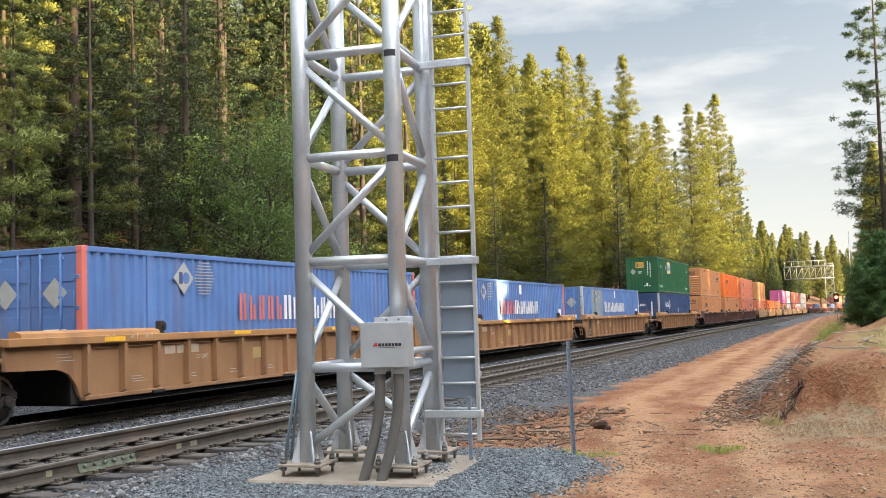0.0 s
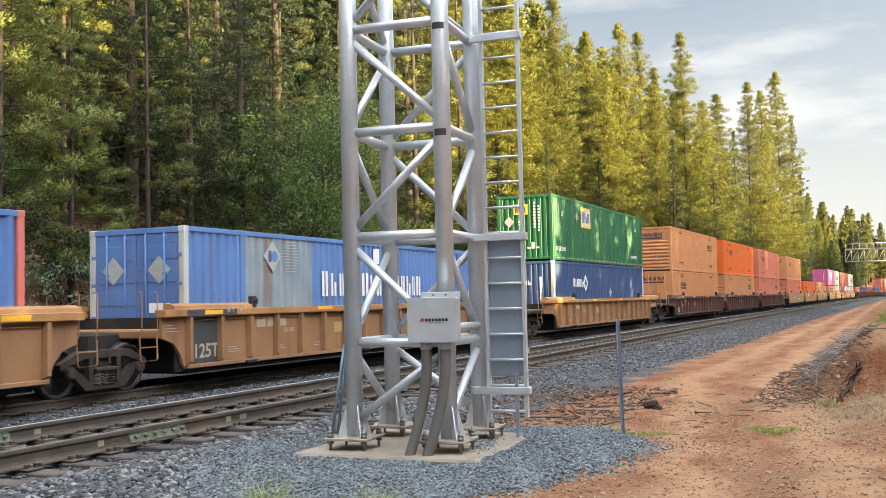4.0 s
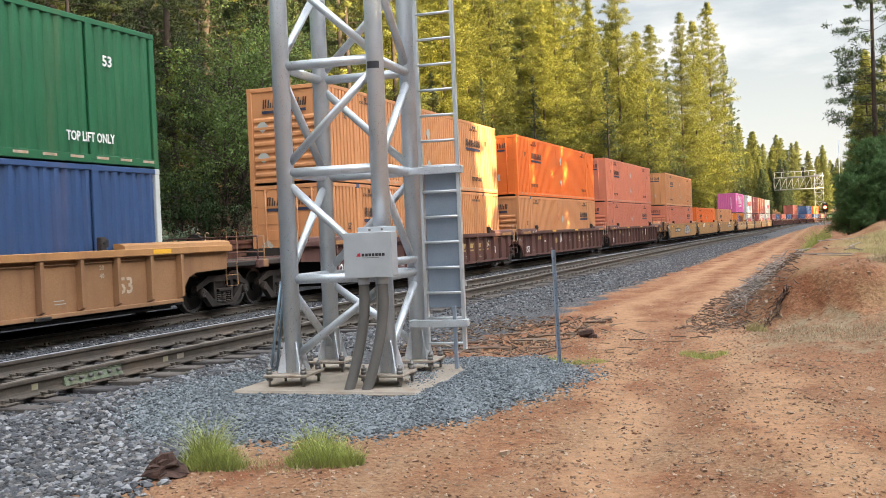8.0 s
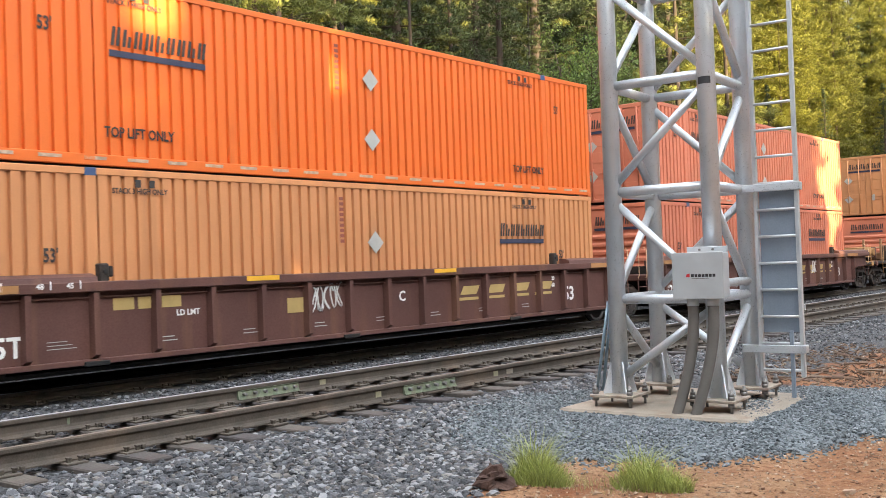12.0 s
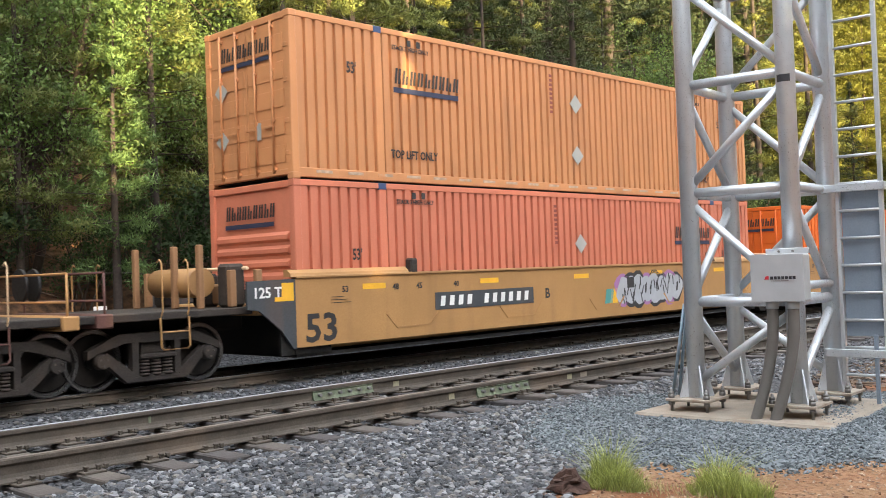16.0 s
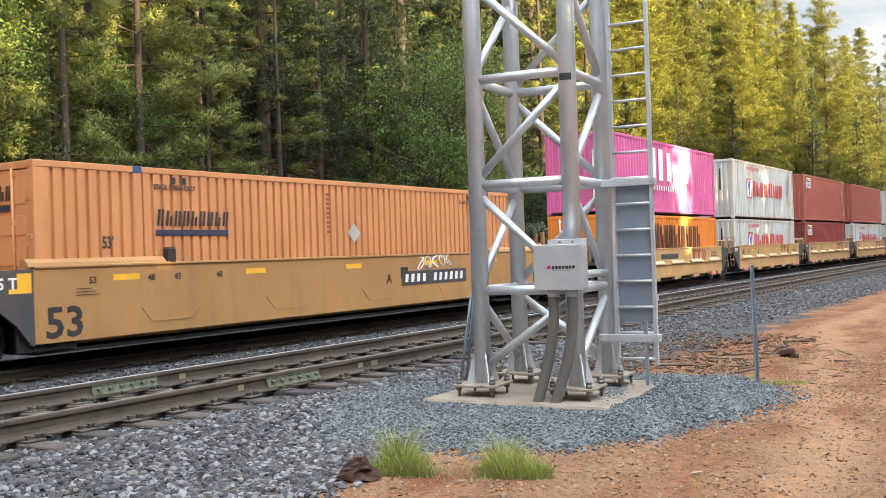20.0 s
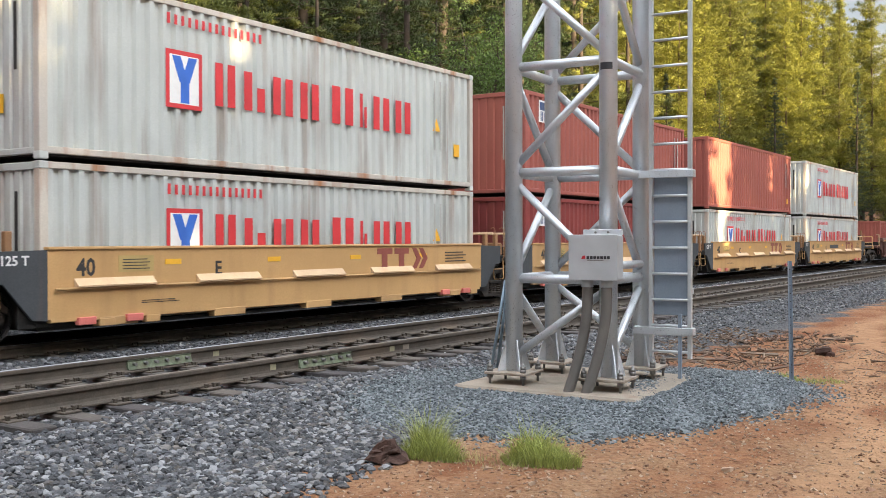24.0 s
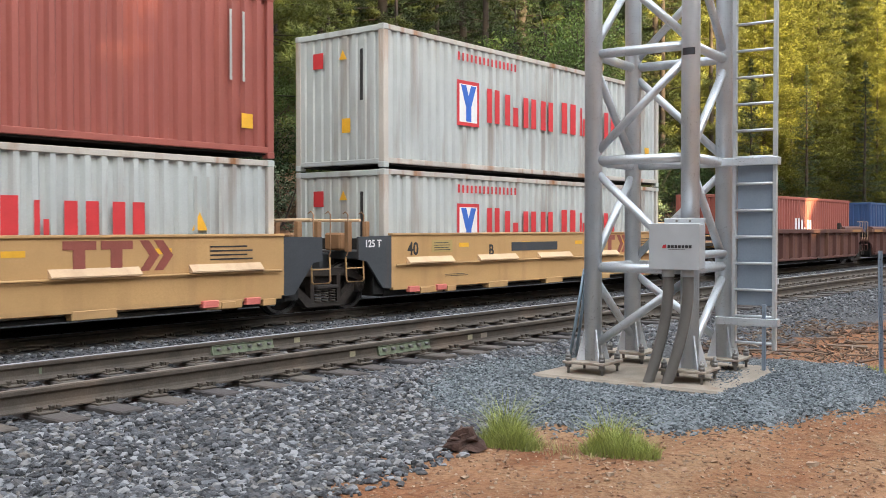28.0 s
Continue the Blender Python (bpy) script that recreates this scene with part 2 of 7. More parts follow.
blue_steel = material("blue_grey_steel", (0.25, 0.33, 0.40), 0.5, 0.5, 0.1, 4, 80, 0.1)
black_band = material("black_band", (0.03, 0.03, 0.035), 0.6)
rail_side = material("rusty_rail", (0.088, 0.071, 0.055), 0.8, 0.1, 0.25, 6, 70, 0.3, stain=(.17, .115, .075), stain_amount=.5)
rail_dull = material("rusty_rail_head", (0.16, 0.13, 0.105), 0.6, 0.3, 0.15, 3, 60, 0.05)
rail_top = material("worn_rail_head", (0.36, 0.375, 0.40), 0.42, 0.35, 0.1, 3, 60, 0.05)
weld_paint = material("weld_marking", (0.34, 0.31, 0.20), 0.75, 0, 0.2, 12, 60, 0.2, stain=(.12, .09, .06), stain_amount=.6, stain_scale=12)
joint_green = material("joint_bar_paint", (0.17, 0.20, 0.13), 0.75, 0.1, 0.3, 12, 60, 0.3, stain=(.12, .09, .06), stain_amount=.7, stain_scale=9)
tie_wood = material("weathered_tie", (0.082, 0.073, 0.066), 0.92, 0, 0.25, 5, 40, 0.6, stain=(.05, .04, .035), stain_amount=.5, random=.3)
stone_mat = material("ballast_stone", (0.20, 0.21, 0.23), 0.85, 0, 0.25, 9, 80, 0.3, ramp=((.006, .006, .007), (.016, .017, .019), (.034, .035, .039), (.054, .056, .063), (.058, .049, .041), (.088, .093, .104), (.25, .255, .26), (.11, .092, .073)))
gravel_mat = material("crushed_gravel", (0.17, 0.195, 0.21), 0.85, 0, 0.2, 14, 80, 0.3, ramp=((.036, .045, .050), (.072, .084, .092), (.112, .127, .135), (.145, .163, .173), (.235, .256, .268)))
pebble_mat = material("dirt_pebble", (0.34, 0.23, 0.15), 0.9, 0, 0.2, 9, 60, 0.3, ramp=((.11, .055, .032), (.16, .08, .045), (.20, .10, .055), (.27, .15, .085), (.34, .22, .14), (.22, .16, .11), (.36, .25, .17), (.40, .30, .21)))
chip_mat = material("wood_chip", (0.20, 0.12, 0.075), 0.9, 0, 0.2, 6, 60, 0.3, ramp=((.035, .024, .018), (.11, .07, .048), (.20, .135, .09), (.07, .045, .032), (.30, .235, .175)))
dead_wood = material("grey_dead_wood", (0.235, 0.205, 0.18), 0.9, 0, 0.2, 6, 60, 0.3, island=.55)
bark = material("pine_bark", (0.055, 0.040, 0.031), 0.95, 0, 0.3, 3, 25, 0.8, random=.25)
needle = material("pine_needles", (0.156, 0.163, 0.022), 0.6, 0, 0.32, 1.2, 9, 0, island=.18, translucent=.24, random=.22, spec=.3)
needle_green = material("green_pine_needles", (0.150, 0.164, 0.031), 0.6, 0, 0.36, 1.3, 9, 0, island=.18, translucent=.12, random=.22, spec=.3)
young_needle = material("young_pine_needles", (0.15, 0.24, 0.075), 0.6, 0, 0.15, 0.8, 9, 0, island=.4, translucent=.35, random=.1, spec=.3)
needle_thin = material("dark_pine_needles", (0.05, 0.08, 0.03), 0.6, 0, 0.15, 0.5, 9, 0, island=.35, translucent=.2, spec=.3)
bush_needle = material("bush_pine_needles", (0.085, 0.165, 0.05), 0.6, 0, 0.15, 0.8, 9, 0, island=.3, translucent=.3, random=.1, spec=.3)
light_needle = material("light_green_needles", (0.175, 0.205, 0.052), 0.6, 0, 0.3, 1.3, 9, 0, island=.18, translucent=.25, random=.12, spec=.3)
# fir green lowered further, so the deeper rows pass for forest shade
needle_dark = material("shaded_fir_needles", (0.046, 0.068, 0.021), 0.6, 0, 0.32, 1.3, 9, 0, island=.18, translucent=.1, random=.22, spec=.3)
# undergrowth leaf, darkened to stand in for shade below the trees
leaf_mat = material("shaded_broad_leaf", (0.042, 0.074, 0.024), 0.65, 0, 0.3, 1.2, 9, 0, island=.35, translucent=.3, random=.2, spec=.2)
# oak's mid green, raised further for the brighter light at the edge
oak_leaf = material("oak_leaf", (0.115, 0.180, 0.050), 0.6, 0, 0.3, 1.2, 9, 0, island=.3, translucent=.35, random=.2, spec=.3)
shrub_mat = material("grey_green_leaf", (0.15, 0.195, 0.11), 0.55, 0, 0.15, 0.8, 9, 0, island=.35, translucent=.25, random=.12)
grass_mat = material("fresh_grass", (0.33, 0.37, 0.10), 0.55, 0, 0.2, 6, 30, 0, island=.35, translucent=.35)
dry_grass = material("dry_grass", (0.42, 0.36, 0.17), 0.7, 0, 0.2, 6, 30, 0, island=.35, translucent=.25)
sage_grass = material("sage_grass", (0.36, 0.285, 0.18), 0.75, 0, 0.2, 6, 30, 0, island=.4, translucent=.2)
root_mat = material("rotten_root", (0.065, 0.032, 0.022), 0.95, 0, 0.4, 8, 40, 0.8)
black_steel = material("black_undergear", (0.016, 0.015, 0.014), 0.75, 0.2, 0.3, 6, 50, 0.3, stain=(.07, .05, .035), stain_amount=.5)
# wheel steel coloured darker to imitate the shade under the train
wheel_steel = material("wheel_steel", (0.035, 0.029, 0.025), 0.55, 0.6, 0.2, 6, 50, 0.2)
white_paint = material("white_marking", (0.78, 0.77, 0.74), 0.6, 0, 0.08, 6, 60, 0.05, stain=(.5, .45, .4), stain_amount=.3, stain_scale=6)


# ---------- ground ----------
NEAR_X, FAR_X = -8.38, -14.62      # centre lines of the two tracks
NEAR_Z, FAR_Z = 0.30, 0.0          # tops of their rails
PROFILE_X = [-1500, -120, -60, -40, -27, -22, -20, -18.6, -17.2, -16.2, -13.1, -12.3, -11.0, -10.0, -6.85, -5.9, -4.5, -2.0, 0.0, 4.0, 1500]
PROFILE_Z = [60, 26, 15, 8.0, 3.6, 1.9, 0.7, -0.45, -0.5, -0.22, -0.20, -0.36, -0.13, 0.06, 0.055, -0.12, -0.12, -0.08, 0.0, 0.05, 0.05]
TOE_Y = [-200, 6, 8, 11, 15.2, 16.5, 19.4, 30, 48, 80, 110, 200, 300, 3000]
TOE_X = [14, 3.0, 1.6, -0.4, -0.95, -1.35, -2.0, -1.7, -1.5, -1.2, 1.8, 6, 16, 90]
RAMP_Y = [4, 10, 14, 17, 22, 30, 45, 60, 90, 3000]        # side road climbing the bank
RAMP_Z = [0, 0.12, 0.42, 0.78, 1.15, 1.5, 2.3, 2.8, 3.0, 3.4]
BERM_Y = [12.2, 14.7, 15.25, 15.75, 16.0, 17, 22, 30, 45, 60, 90, 3000]   # end of the bank, cut steep
BERM_Z = [0, 0.13, 0.22, 0.86, 0.94, 0.98, 1.03, 1.06, 1.06, 1.05, 1.0, 1.0]
EDGE_Y = [0, 5, 7.5, 8.6, 13, 16, 22, 36, 80, 3000]
EDGE_X = [-4.45, -4.6, -4.9, -5.2, -5.9, -6.0, -5.6, -5.0, -5.0, -5.0]


def bend(y):
    """How far the line has swung to the right at y; takes numbers or arrays."""
    y = np.asarray(y, float)
    return .0003 * np.clip(y - 40, 0, 30) ** 2 + .018 * np.clip(y - 70, 0, 600) + np.clip(y - 240, 0, 300) ** 2 / 2000


def ground_z(x, y):
    """Height of the ground; takes numbers or arrays."""
    x, y = np.asarray(x, float), np.asarray(y, float)
    z = np.interp(x - np.minimum(bend(y), 40), PROFILE_X, PROFILE_Z)
    toe = np.interp(y, TOE_Y, TOE_X) + .10 * np.sin(y * 1.7)
    s = np.clip((x - toe) / np.interp(y, [15, 16, 19, 30], [.8, 1.0, 1.9, 2.2]), 0, 1)
    s = s * s * (3 - 2 * s)
    w = np.clip((x - .45) / 1.1, 0, 1)
    w = w * w * (3 - 2 * w)
    face = y + .16 * np.sin(x * 5.3) + .07 * np.sin(x * 13 + 1) - .25 * np.minimum(0, x) ** 2 + .35 * np.clip(x, 0, 1)
    bank = s * (np.interp(face, BERM_Y, BERM_Z) * (1 - w) + np.interp(y, RAMP_Y, RAMP_Z) * w)
    z = z + bank + np.where(y > 4, 0.02 * np.clip(x - 6, 0, 60), 0)
    dirt = (x > -4.6) & (x < 12)
    z = z + np.where(dirt, 0.03 * np.sin(x * 2.1 + y * .33) * np.sin(y * .9 - x) + 0.014 * np.sin(x * 7 + y * 3.1) - .05 * np.exp(-((x + 1.2 + .05 * (y - 8)) / .28) ** 2) - .05 * np.exp(-((x - .5 + .05 * (y - 8)) / .3) ** 2), 0)
    hill = x < -20
    return z + np.where(hill, 0.25 * np.sin(y * .31 + x * .2) + .12 * np.sin(y * 1.1), 0)


def ground_sheet():
    xs = np.concatenate([[-1500, -700, -350, -180, -110, -75, -55], np.arange(-46, -22, 2.0), np.arange(-22, 5, .16), np.arange(5, 26, 1.0), [30, 40, 55, 80, 140, 300, 700, 1500]])
    ys = np.concatenate([[-400, -150, -70, -35, -18, -8, -3], np.arange(0, 14.4, .2), np.arange(14.4, 17, .09), np.arange(17, 28, .2), np.arange(28, 90, 1.0), np.arange(90, 300, 8.0), [330, 400, 520, 700, 1100, 1800, 3000]])
    gx, gy = np.meshgrid(xs, ys)
    gz = ground_z(gx, gy)
    nx, ny = len(xs), len(ys)
    idx = np.arange(nx * ny).reshape(ny, nx)
    fs = np.stack([idx[:-1, :-1], idx[:-1, 1:], idx[1:, 1:], idx[1:, :-1]], -1).reshape(-1, 4)
    m = bpy.data.materials.new("earth")
    m.use_nodes = True
    t = m.node_tree
    b = t.nodes["Principled BSDF"]
    b.inputs["Roughness"].default_value = 0.95
    b.inputs["Specular IOR Level"].default_value = 0.2
    geo = t.nodes.new("ShaderNodeNewGeometry")
    sep = t.nodes.new("ShaderNodeSeparateXYZ")
    t.links.new(geo.outputs["Position"], sep.inputs[0])

    def nz(sc, det, stretch=None):
        n = t.nodes.new("ShaderNodeTexNoise")
        n.inputs["Scale"].default_value, n.inputs["Detail"].default_value = sc, det
        src = geo.outputs["Position"]
        if stretch:
            mp = t.nodes.new("ShaderNodeMapping")
            mp.inputs["Scale"].default_value = stretch
            t.links.new(src, mp.inputs[0])
            src = mp.outputs[0]
        t.links.new(src, n.inputs["Vector"])
        return n.outputs[0]

    def rng(v, lo, hi, a=0.0, c=1.0):
        r = t.nodes.new("ShaderNodeMapRange")
        for k, val in zip((1, 2, 3, 4), (lo, hi, a, c)):
            r.inputs[k].default_value = val
        t.links.new(v, r.inputs[0])
        return r.outputs[0]

    def mx(f, a, c, kind='MIX'):
        x = t.nodes.new("ShaderNodeMix")
        x.data_type, x.blend_type = 'RGBA', kind
        for s, val in ((x.inputs[0], f), (x.inputs[6], a), (x.inputs[7], c)):
            if isinstance(val, bpy.types.NodeSocket):
                t.links.new(val, s)
            else:
                s.default_value = val
        return x.outputs[2]

    def op(kind, a, c):
        n = t.nodes.new("ShaderNodeMath")
        n.operation = kind
        for s, val in zip(n.inputs, (a, c)):
            if isinstance(val, bpy.types.NodeSocket):
                t.links.new(val, s)
            else:
                s.default_value = val
        return n.outputs[0]

    red = mx(rng(nz(.9, 6), .35, .65), (0.183, 0.065, 0.027, 1), (0.310, 0.158, 0.081, 1))
    red = mx(rng(nz(1.0, 5, (1.6, .22, 1)), .45, .65, 0, .65), red, (0.355, 0.202, 0.113, 1))
    red = mx(rng(nz(16, 6), .45, .72, 0, .8), red, (0.119, 0.045, 0.021, 1))
    red = mx(rng(nz(48, 3), .6, .7, 0, .6), red, (0.364, 0.245, 0.158, 1))
    tan = mx(rng(nz(30, 5), .35, .65), (0.158, 0.094, 0.050, 1), (0.355, 0.241, 0.142, 1))
    red = mx(op('MULTIPLY', rng(nz(.7, 5), .38, .6, 0, .75), rng(sep.outputs[1], 12.5, 7.5)), red, tan)
    red = mx(rng(nz(120, 3), .5, .7, 0, .55), red, (0.099, 0.044, 0.024, 1))
    road = rng(sep.outputs[1], 6.0, 20.0, -.6, -3.1)                   # middle of the worn wheel tracks
    rut = op('ABSOLUTE', op('SUBTRACT', op('ABSOLUTE', op('SUBTRACT', op('ADD', sep.outputs[0], rng(nz(.8, 3), .3, .7, -.25, .25)), road), 0), .72), 0)
    red = mx(op('MULTIPLY', rng(rut, .12, .42, .75, 0), rng(nz(6, 5), .3, .6, .35, 1)), red, (0.394, 0.232, 0.128, 1))
    # bed under the loose stones, darkened to stand in for shadowed gaps
    grey = mx(rng(nz(22, 4), .35, .65), (0.02, 0.021, 0.023, 1), (0.13, 0.132, 0.138, 1))
    # forest litter, toned down to imitate the dark below the cars
    litter = mx(rng(nz(5, 6), .35, .65), (0.045, 0.028, 0.018, 1), (0.16, 0.085, 0.048, 1))
    litter = mx(rng(nz(.16, 4), .55, .66, 0, .8), litter, (0.22, 0.13, 0.068, 1))
    meadow = mx(rng(nz(1.3, 6), .35, .65), (0.30, 0.21, 0.10, 1), (0.21, 0.165, 0.07, 1))
    edge_n = nz(1.7, 5)
    swing = op('ADD', rng(sep.outputs[1], 55, 241, 0, 3.35), rng(sep.outputs[1], 241, 500, 0, 38))
    xx = op('SUBTRACT', op('ADD', sep.outputs[0], rng(edge_n, .25, .75, -.55, .55)), swing)
    stone_mask = rng(xx, -5.2, -4.9, 1, 0)
    col = mx(stone_mask, red, grey)
    # dark grey runs on to the bank, standing in for deep shade
    col = mx(rng(xx, -20.8, -19.8, 1, 0), col, litter)
    wob = rng(nz(1.1, 5), .3, .7, -.8, .8)
    gy_ = op('ADD', sep.outputs[1], wob)
    off = op('ADD', op('SUBTRACT', sep.outputs[0], op('MULTIPLY', sep.outputs[1], .085)), op('MULTIPLY', wob, .5))
    bank_mask = op('MULTIPLY', op('MULTIPLY', op('MULTIPLY', rng(gy_, 15.6, 16.8), rng(gy_, 24, 28, 1, 0)), rng(off, -.1, .5, 1, 0)), rng(op('ADD', sep.outputs[0], op('MULTIPLY', wob, .6)), -.2, .7))
    col = mx(op('MULTIPLY', bank_mask, rng(nz(1.5, 5), .3, .5, .3, 1)), col, meadow)
    sage = op('MULTIPLY', op('MULTIPLY', rng(gy_, 12.2, 13.2), rng(gy_, 14.9, 15.4, 1, 0)), op('MULTIPLY', rng(sep.outputs[0], -1.3, -.6), rng(sep.outputs[0], .5, 1.4, 1, 0)))
    col = mx(op('MULTIPLY', sage, rng(nz(3, 5), .35, .6, 0, .75)), col, (.24, .205, .13, 1))
    t.links.new(col, b.inputs["Base Color"])
    bu = t.nodes.new("ShaderNodeBump")
    bu.inputs["Strength"].default_value, bu.inputs["Distance"].default_value = 0.9, 0.06
    t.links.new(op('ADD', nz(14, 8), op('MULTIPLY', nz(55, 4), .35)), bu.inputs["Height"])
    t.links.new(bu.outputs[0], b.inputs["Normal"])
    me = bare("ground", np.stack([gx, gy, gz], -1).reshape(-1, 3).tolist(), fs.tolist(), [m], True)
    tagged(new("ground", me), "red dirt road beside grey railway ballast and forest floor", "ground", kind="structure")


ground_sheet()


def scatter(name, label, category, xy, size, mat, seed, faces8=False, squash=.7, lift=.25, base=None):
    """Many small stones as one object."""
    rg = np.random.RandomState(seed)
    n = len(xy)
    if faces8 == 20:
        g = (1 + 5 ** .5) / 2
        tv = np.array([(-1, g, 0), (1, g, 0), (-1, -g, 0), (1, -g, 0), (0, -1, g), (0, 1, g), (0, -1, -g), (0, 1, -g), (g, 0, -1), (g, 0, 1), (-g, 0, -1), (-g, 0, 1)]) / 1.9
        tf = np.array([(0, 11, 5), (0, 5, 1), (0, 1, 7), (0, 7, 10), (0, 10, 11), (1, 5, 9), (5, 11, 4), (11, 10, 2), (10, 7, 6), (7, 1, 8), (3, 9, 4), (3, 4, 2), (3, 2, 6), (3, 6, 8), (3, 8, 9), (4, 9, 5), (2, 4, 11), (6, 2, 10), (8, 6, 7), (9, 8, 1)])
    elif faces8:
        tv = np.array([(1, 0, 0), (0, 1, 0), (-1, 0, 0), (0, -1, 0), (0, 0, 1), (0, 0, -1)], float)
        tf = np.array([(0, 1, 4), (1, 2, 4), (2, 3, 4), (3, 0, 4), (1, 0, 5), (2, 1, 5), (3, 2, 5), (0, 3, 5)])
    else:
        tv = np.array([(x, y, z) for z in (-1, 1) for y in (-1, 1) for x in (-1, 1)], float) * .72
        tf = np.array([(0, 2, 3), (0, 3, 1), (4, 5, 7), (4, 7, 6), (0, 1, 5), (0, 5, 4), (2, 6, 7), (2, 7, 3), (0, 4, 6), (0, 6, 2), (1, 3, 7), (1, 7, 5)])
    k = len(tv)
    s = size[0] + (size[1] - size[0]) * rg.rand(n) ** 1.6
    v = tv[None] + rg.uniform(-.34, .34, (n, k, 3)) * (.75 if faces8 == 20 else 1)
    v *= (s[:, None] * rg.uniform(.65, 1.3, (n, 3)))[:, None, :]
    q = rg.normal(size=(n, 4))
    q /= np.linalg.norm(q, axis=1)[:, None]
    w, x, y, z = q.T
    rm = np.stack([1 - 2 * (y * y + z * z), 2 * (x * y - z * w), 2 * (x * z + y * w), 2 * (x * y + z * w), 1 - 2 * (x * x + z * z), 2 * (y * z - x * w),
                   2 * (x * z - y * w), 2 * (y * z + x * w), 1 - 2 * (x * x + y * y)], -1).reshape(n, 3, 3)
    v = np.einsum('nij,nkj->nki', rm, v)
    v[:, :, 2] *= squash
    gz = ground_z(xy[:, 0], xy[:, 1]) if base is None else base
    v += np.stack([xy[:, 0], xy[:, 1], gz + s * lift], -1)[:, None, :]
    f = (tf[None] + (np.arange(n) * k)[:, None, None]).reshape(-1, 3)
    me = bare(name, v.reshape(-1, 3).tolist(), f.tolist(), [mat])
    return tagged(new(name, me), label, category, kind="stuff")


# ---------- tracks ----------
def rail_outline():
    half = [(0.075, 0), (0.075, .012), (0.022, .035), (0.009, .06), (0.009, .12), (0.036, .142), (0.036, .172), (0.026, .18)]
    return half + [(-x, z) for x, z in reversed(half)]


def tie_mesh():
    g = Geo()
    g.box(-1.3, 1.3, -.115, .115, -.17, 0, c=.012)
    return g.mesh("tie")


def plate_mesh():
    g = Geo()
    g.box(-.18, .18, -.095, .095, 0, .018, c=.004)
    for sx in (-.115, .115):
        for sy in (-.05, .055):
            g.box(sx - .014, sx + .014, sy - .014, sy + .014, .018, .045)
            g.box(sx - .022, sx + .022, sy - .02, sy + .02, .045, .06, c=.006)
    return g.mesh("tie_plate")


def anchor_mesh():
    g = Geo()
    g.box(-.085, .085, -.012, .012, -.012, .016, c=.004)
    g.box(.06, .09, -.02, .02, -.005, .03, c=.004)
    return g.mesh("rail_anchor")


TIE, PLATE, ANCHOR = tie_mesh(), plate_mesh(), anchor_mesh()
TIE.materials.append(tie_wood), PLATE.materials.append(rail_side), ANCHOR.materials.append(rail_side)


def along_line(outline):
    """An outline of (x, z) drawn out along the swing of the line."""
    g, n = Geo(), len(outline)
    ys = [-60.0, 40.0] + [46.0 + 6 * k for k in range(5)] + [85.0 + 15 * k for k in range(30)]
    vs = [(x + float(bend(y)), y, z) for y in ys for x, z in outline]
    fs = [(i * n + k, i * n + (k + 1) % n, (i + 1) * n + (k + 1) % n, (i + 1) * n + k) for i in range(len(ys) - 1) for k in range(n)]
    g.add(vs, fs + [tuple(range(n))[::-1], tuple(range((len(ys) - 1) * n, len(ys) * n))])
    return g


def track(label, cx, top, y0, y1, y_near, seed):
    rg = random.Random(seed)
    root = thing("railway_track", label, "railway track", "tracks", at=pose(cx, 0, top))
    for sx in (-1, 1):
        part("rail", along_line([(x + sx * .753, z - .18) for x, z in rail_outline()]), rail_side, root, "rust-brown steel rail with a worn bright head")
        g = along_line([(sx * .753 - .027, .0002), (sx * .753 + .027, .0002), (sx * .753 + .027, .003), (sx * .753 - .027, .003)])
        part("running_surface", g, rail_top if sx < 0 or label.startswith("main") else rail_dull, root, "running surface of the rail")
    y, joined = y0, Geo()
    while y < y1:
        x, sw = rg.uniform(-.05, .05), float(bend(y))
        if y < y_near:
            o = part("tie", TIE, None, root, at=pose(x + sw, y, -.2, rg.uniform(-.6, .6), rg.uniform(-.5, .5), rg.uniform(-1.6, 1.6)))
            for sx in (-1, 1):
                part("tie_plate", PLATE, None, root, at=pose(sx * .753 + sw, y, -.199))
                if y < 14:
                    part("rail_anchor", ANCHOR, None, root, at=pose(sx * .753, y + .14, -.18))
        else:
            joined.box(sw + x - 1.3, sw + x + 1.3, y - .115, y + .115, -.37, -.2)
            joined.box(sw - .93, sw - .57, y - .09, y + .09, -.2, -.18)
            joined.box(sw + .57, sw + .93, y - .09, y + .09, -.2, -.18)
        y += .535 + rg.uniform(-.025, .025)
    ob = part("far_sleeper", joined, tie_wood, root)
    ob["kind"] = "stuff"
    return root


near_track = track("empty main track with rusty rails on weathered wooden ties", NEAR_X, NEAR_Z, 1.0, 140, 46, 3)
far_track = track("main track carrying the freight train on wooden ties", FAR_X, FAR_Z, 3.0, 120, 24, 4)


def joint_bar(parent, x, y, side):
    """A bolted joint on a rail, with its paint worn green."""
    g = Geo()
    for s in (-1, 1):
        g.prism([(x + s * .012, -.155), (x + s * .06, -.15), (x + s * .045, -.12), (x + s * .03, -.06), (x + s * .04, -.045), (x + s * .012, -.04)], 1, y - .46, y + .46)
    o = part("joint_bar", g, joint_green, parent, "green-painted bolted joint bar, worn to rust")
    for k in range(6):
        yy = y - .38 + k * .152
        part("joint_bolt", Geo().tube((x + .03, yy, -.09), (x + .085, yy, -.09), .02, seg=6), bolt_steel, o)
    return o


def weld_mark(parent, x, y, length, mat):
    part("paint_mark", Geo().box(x + .0095, x + .0125, y - length / 2, y + length / 2, -.125, -.06), mat, parent, "pale paint mark on the rail web")


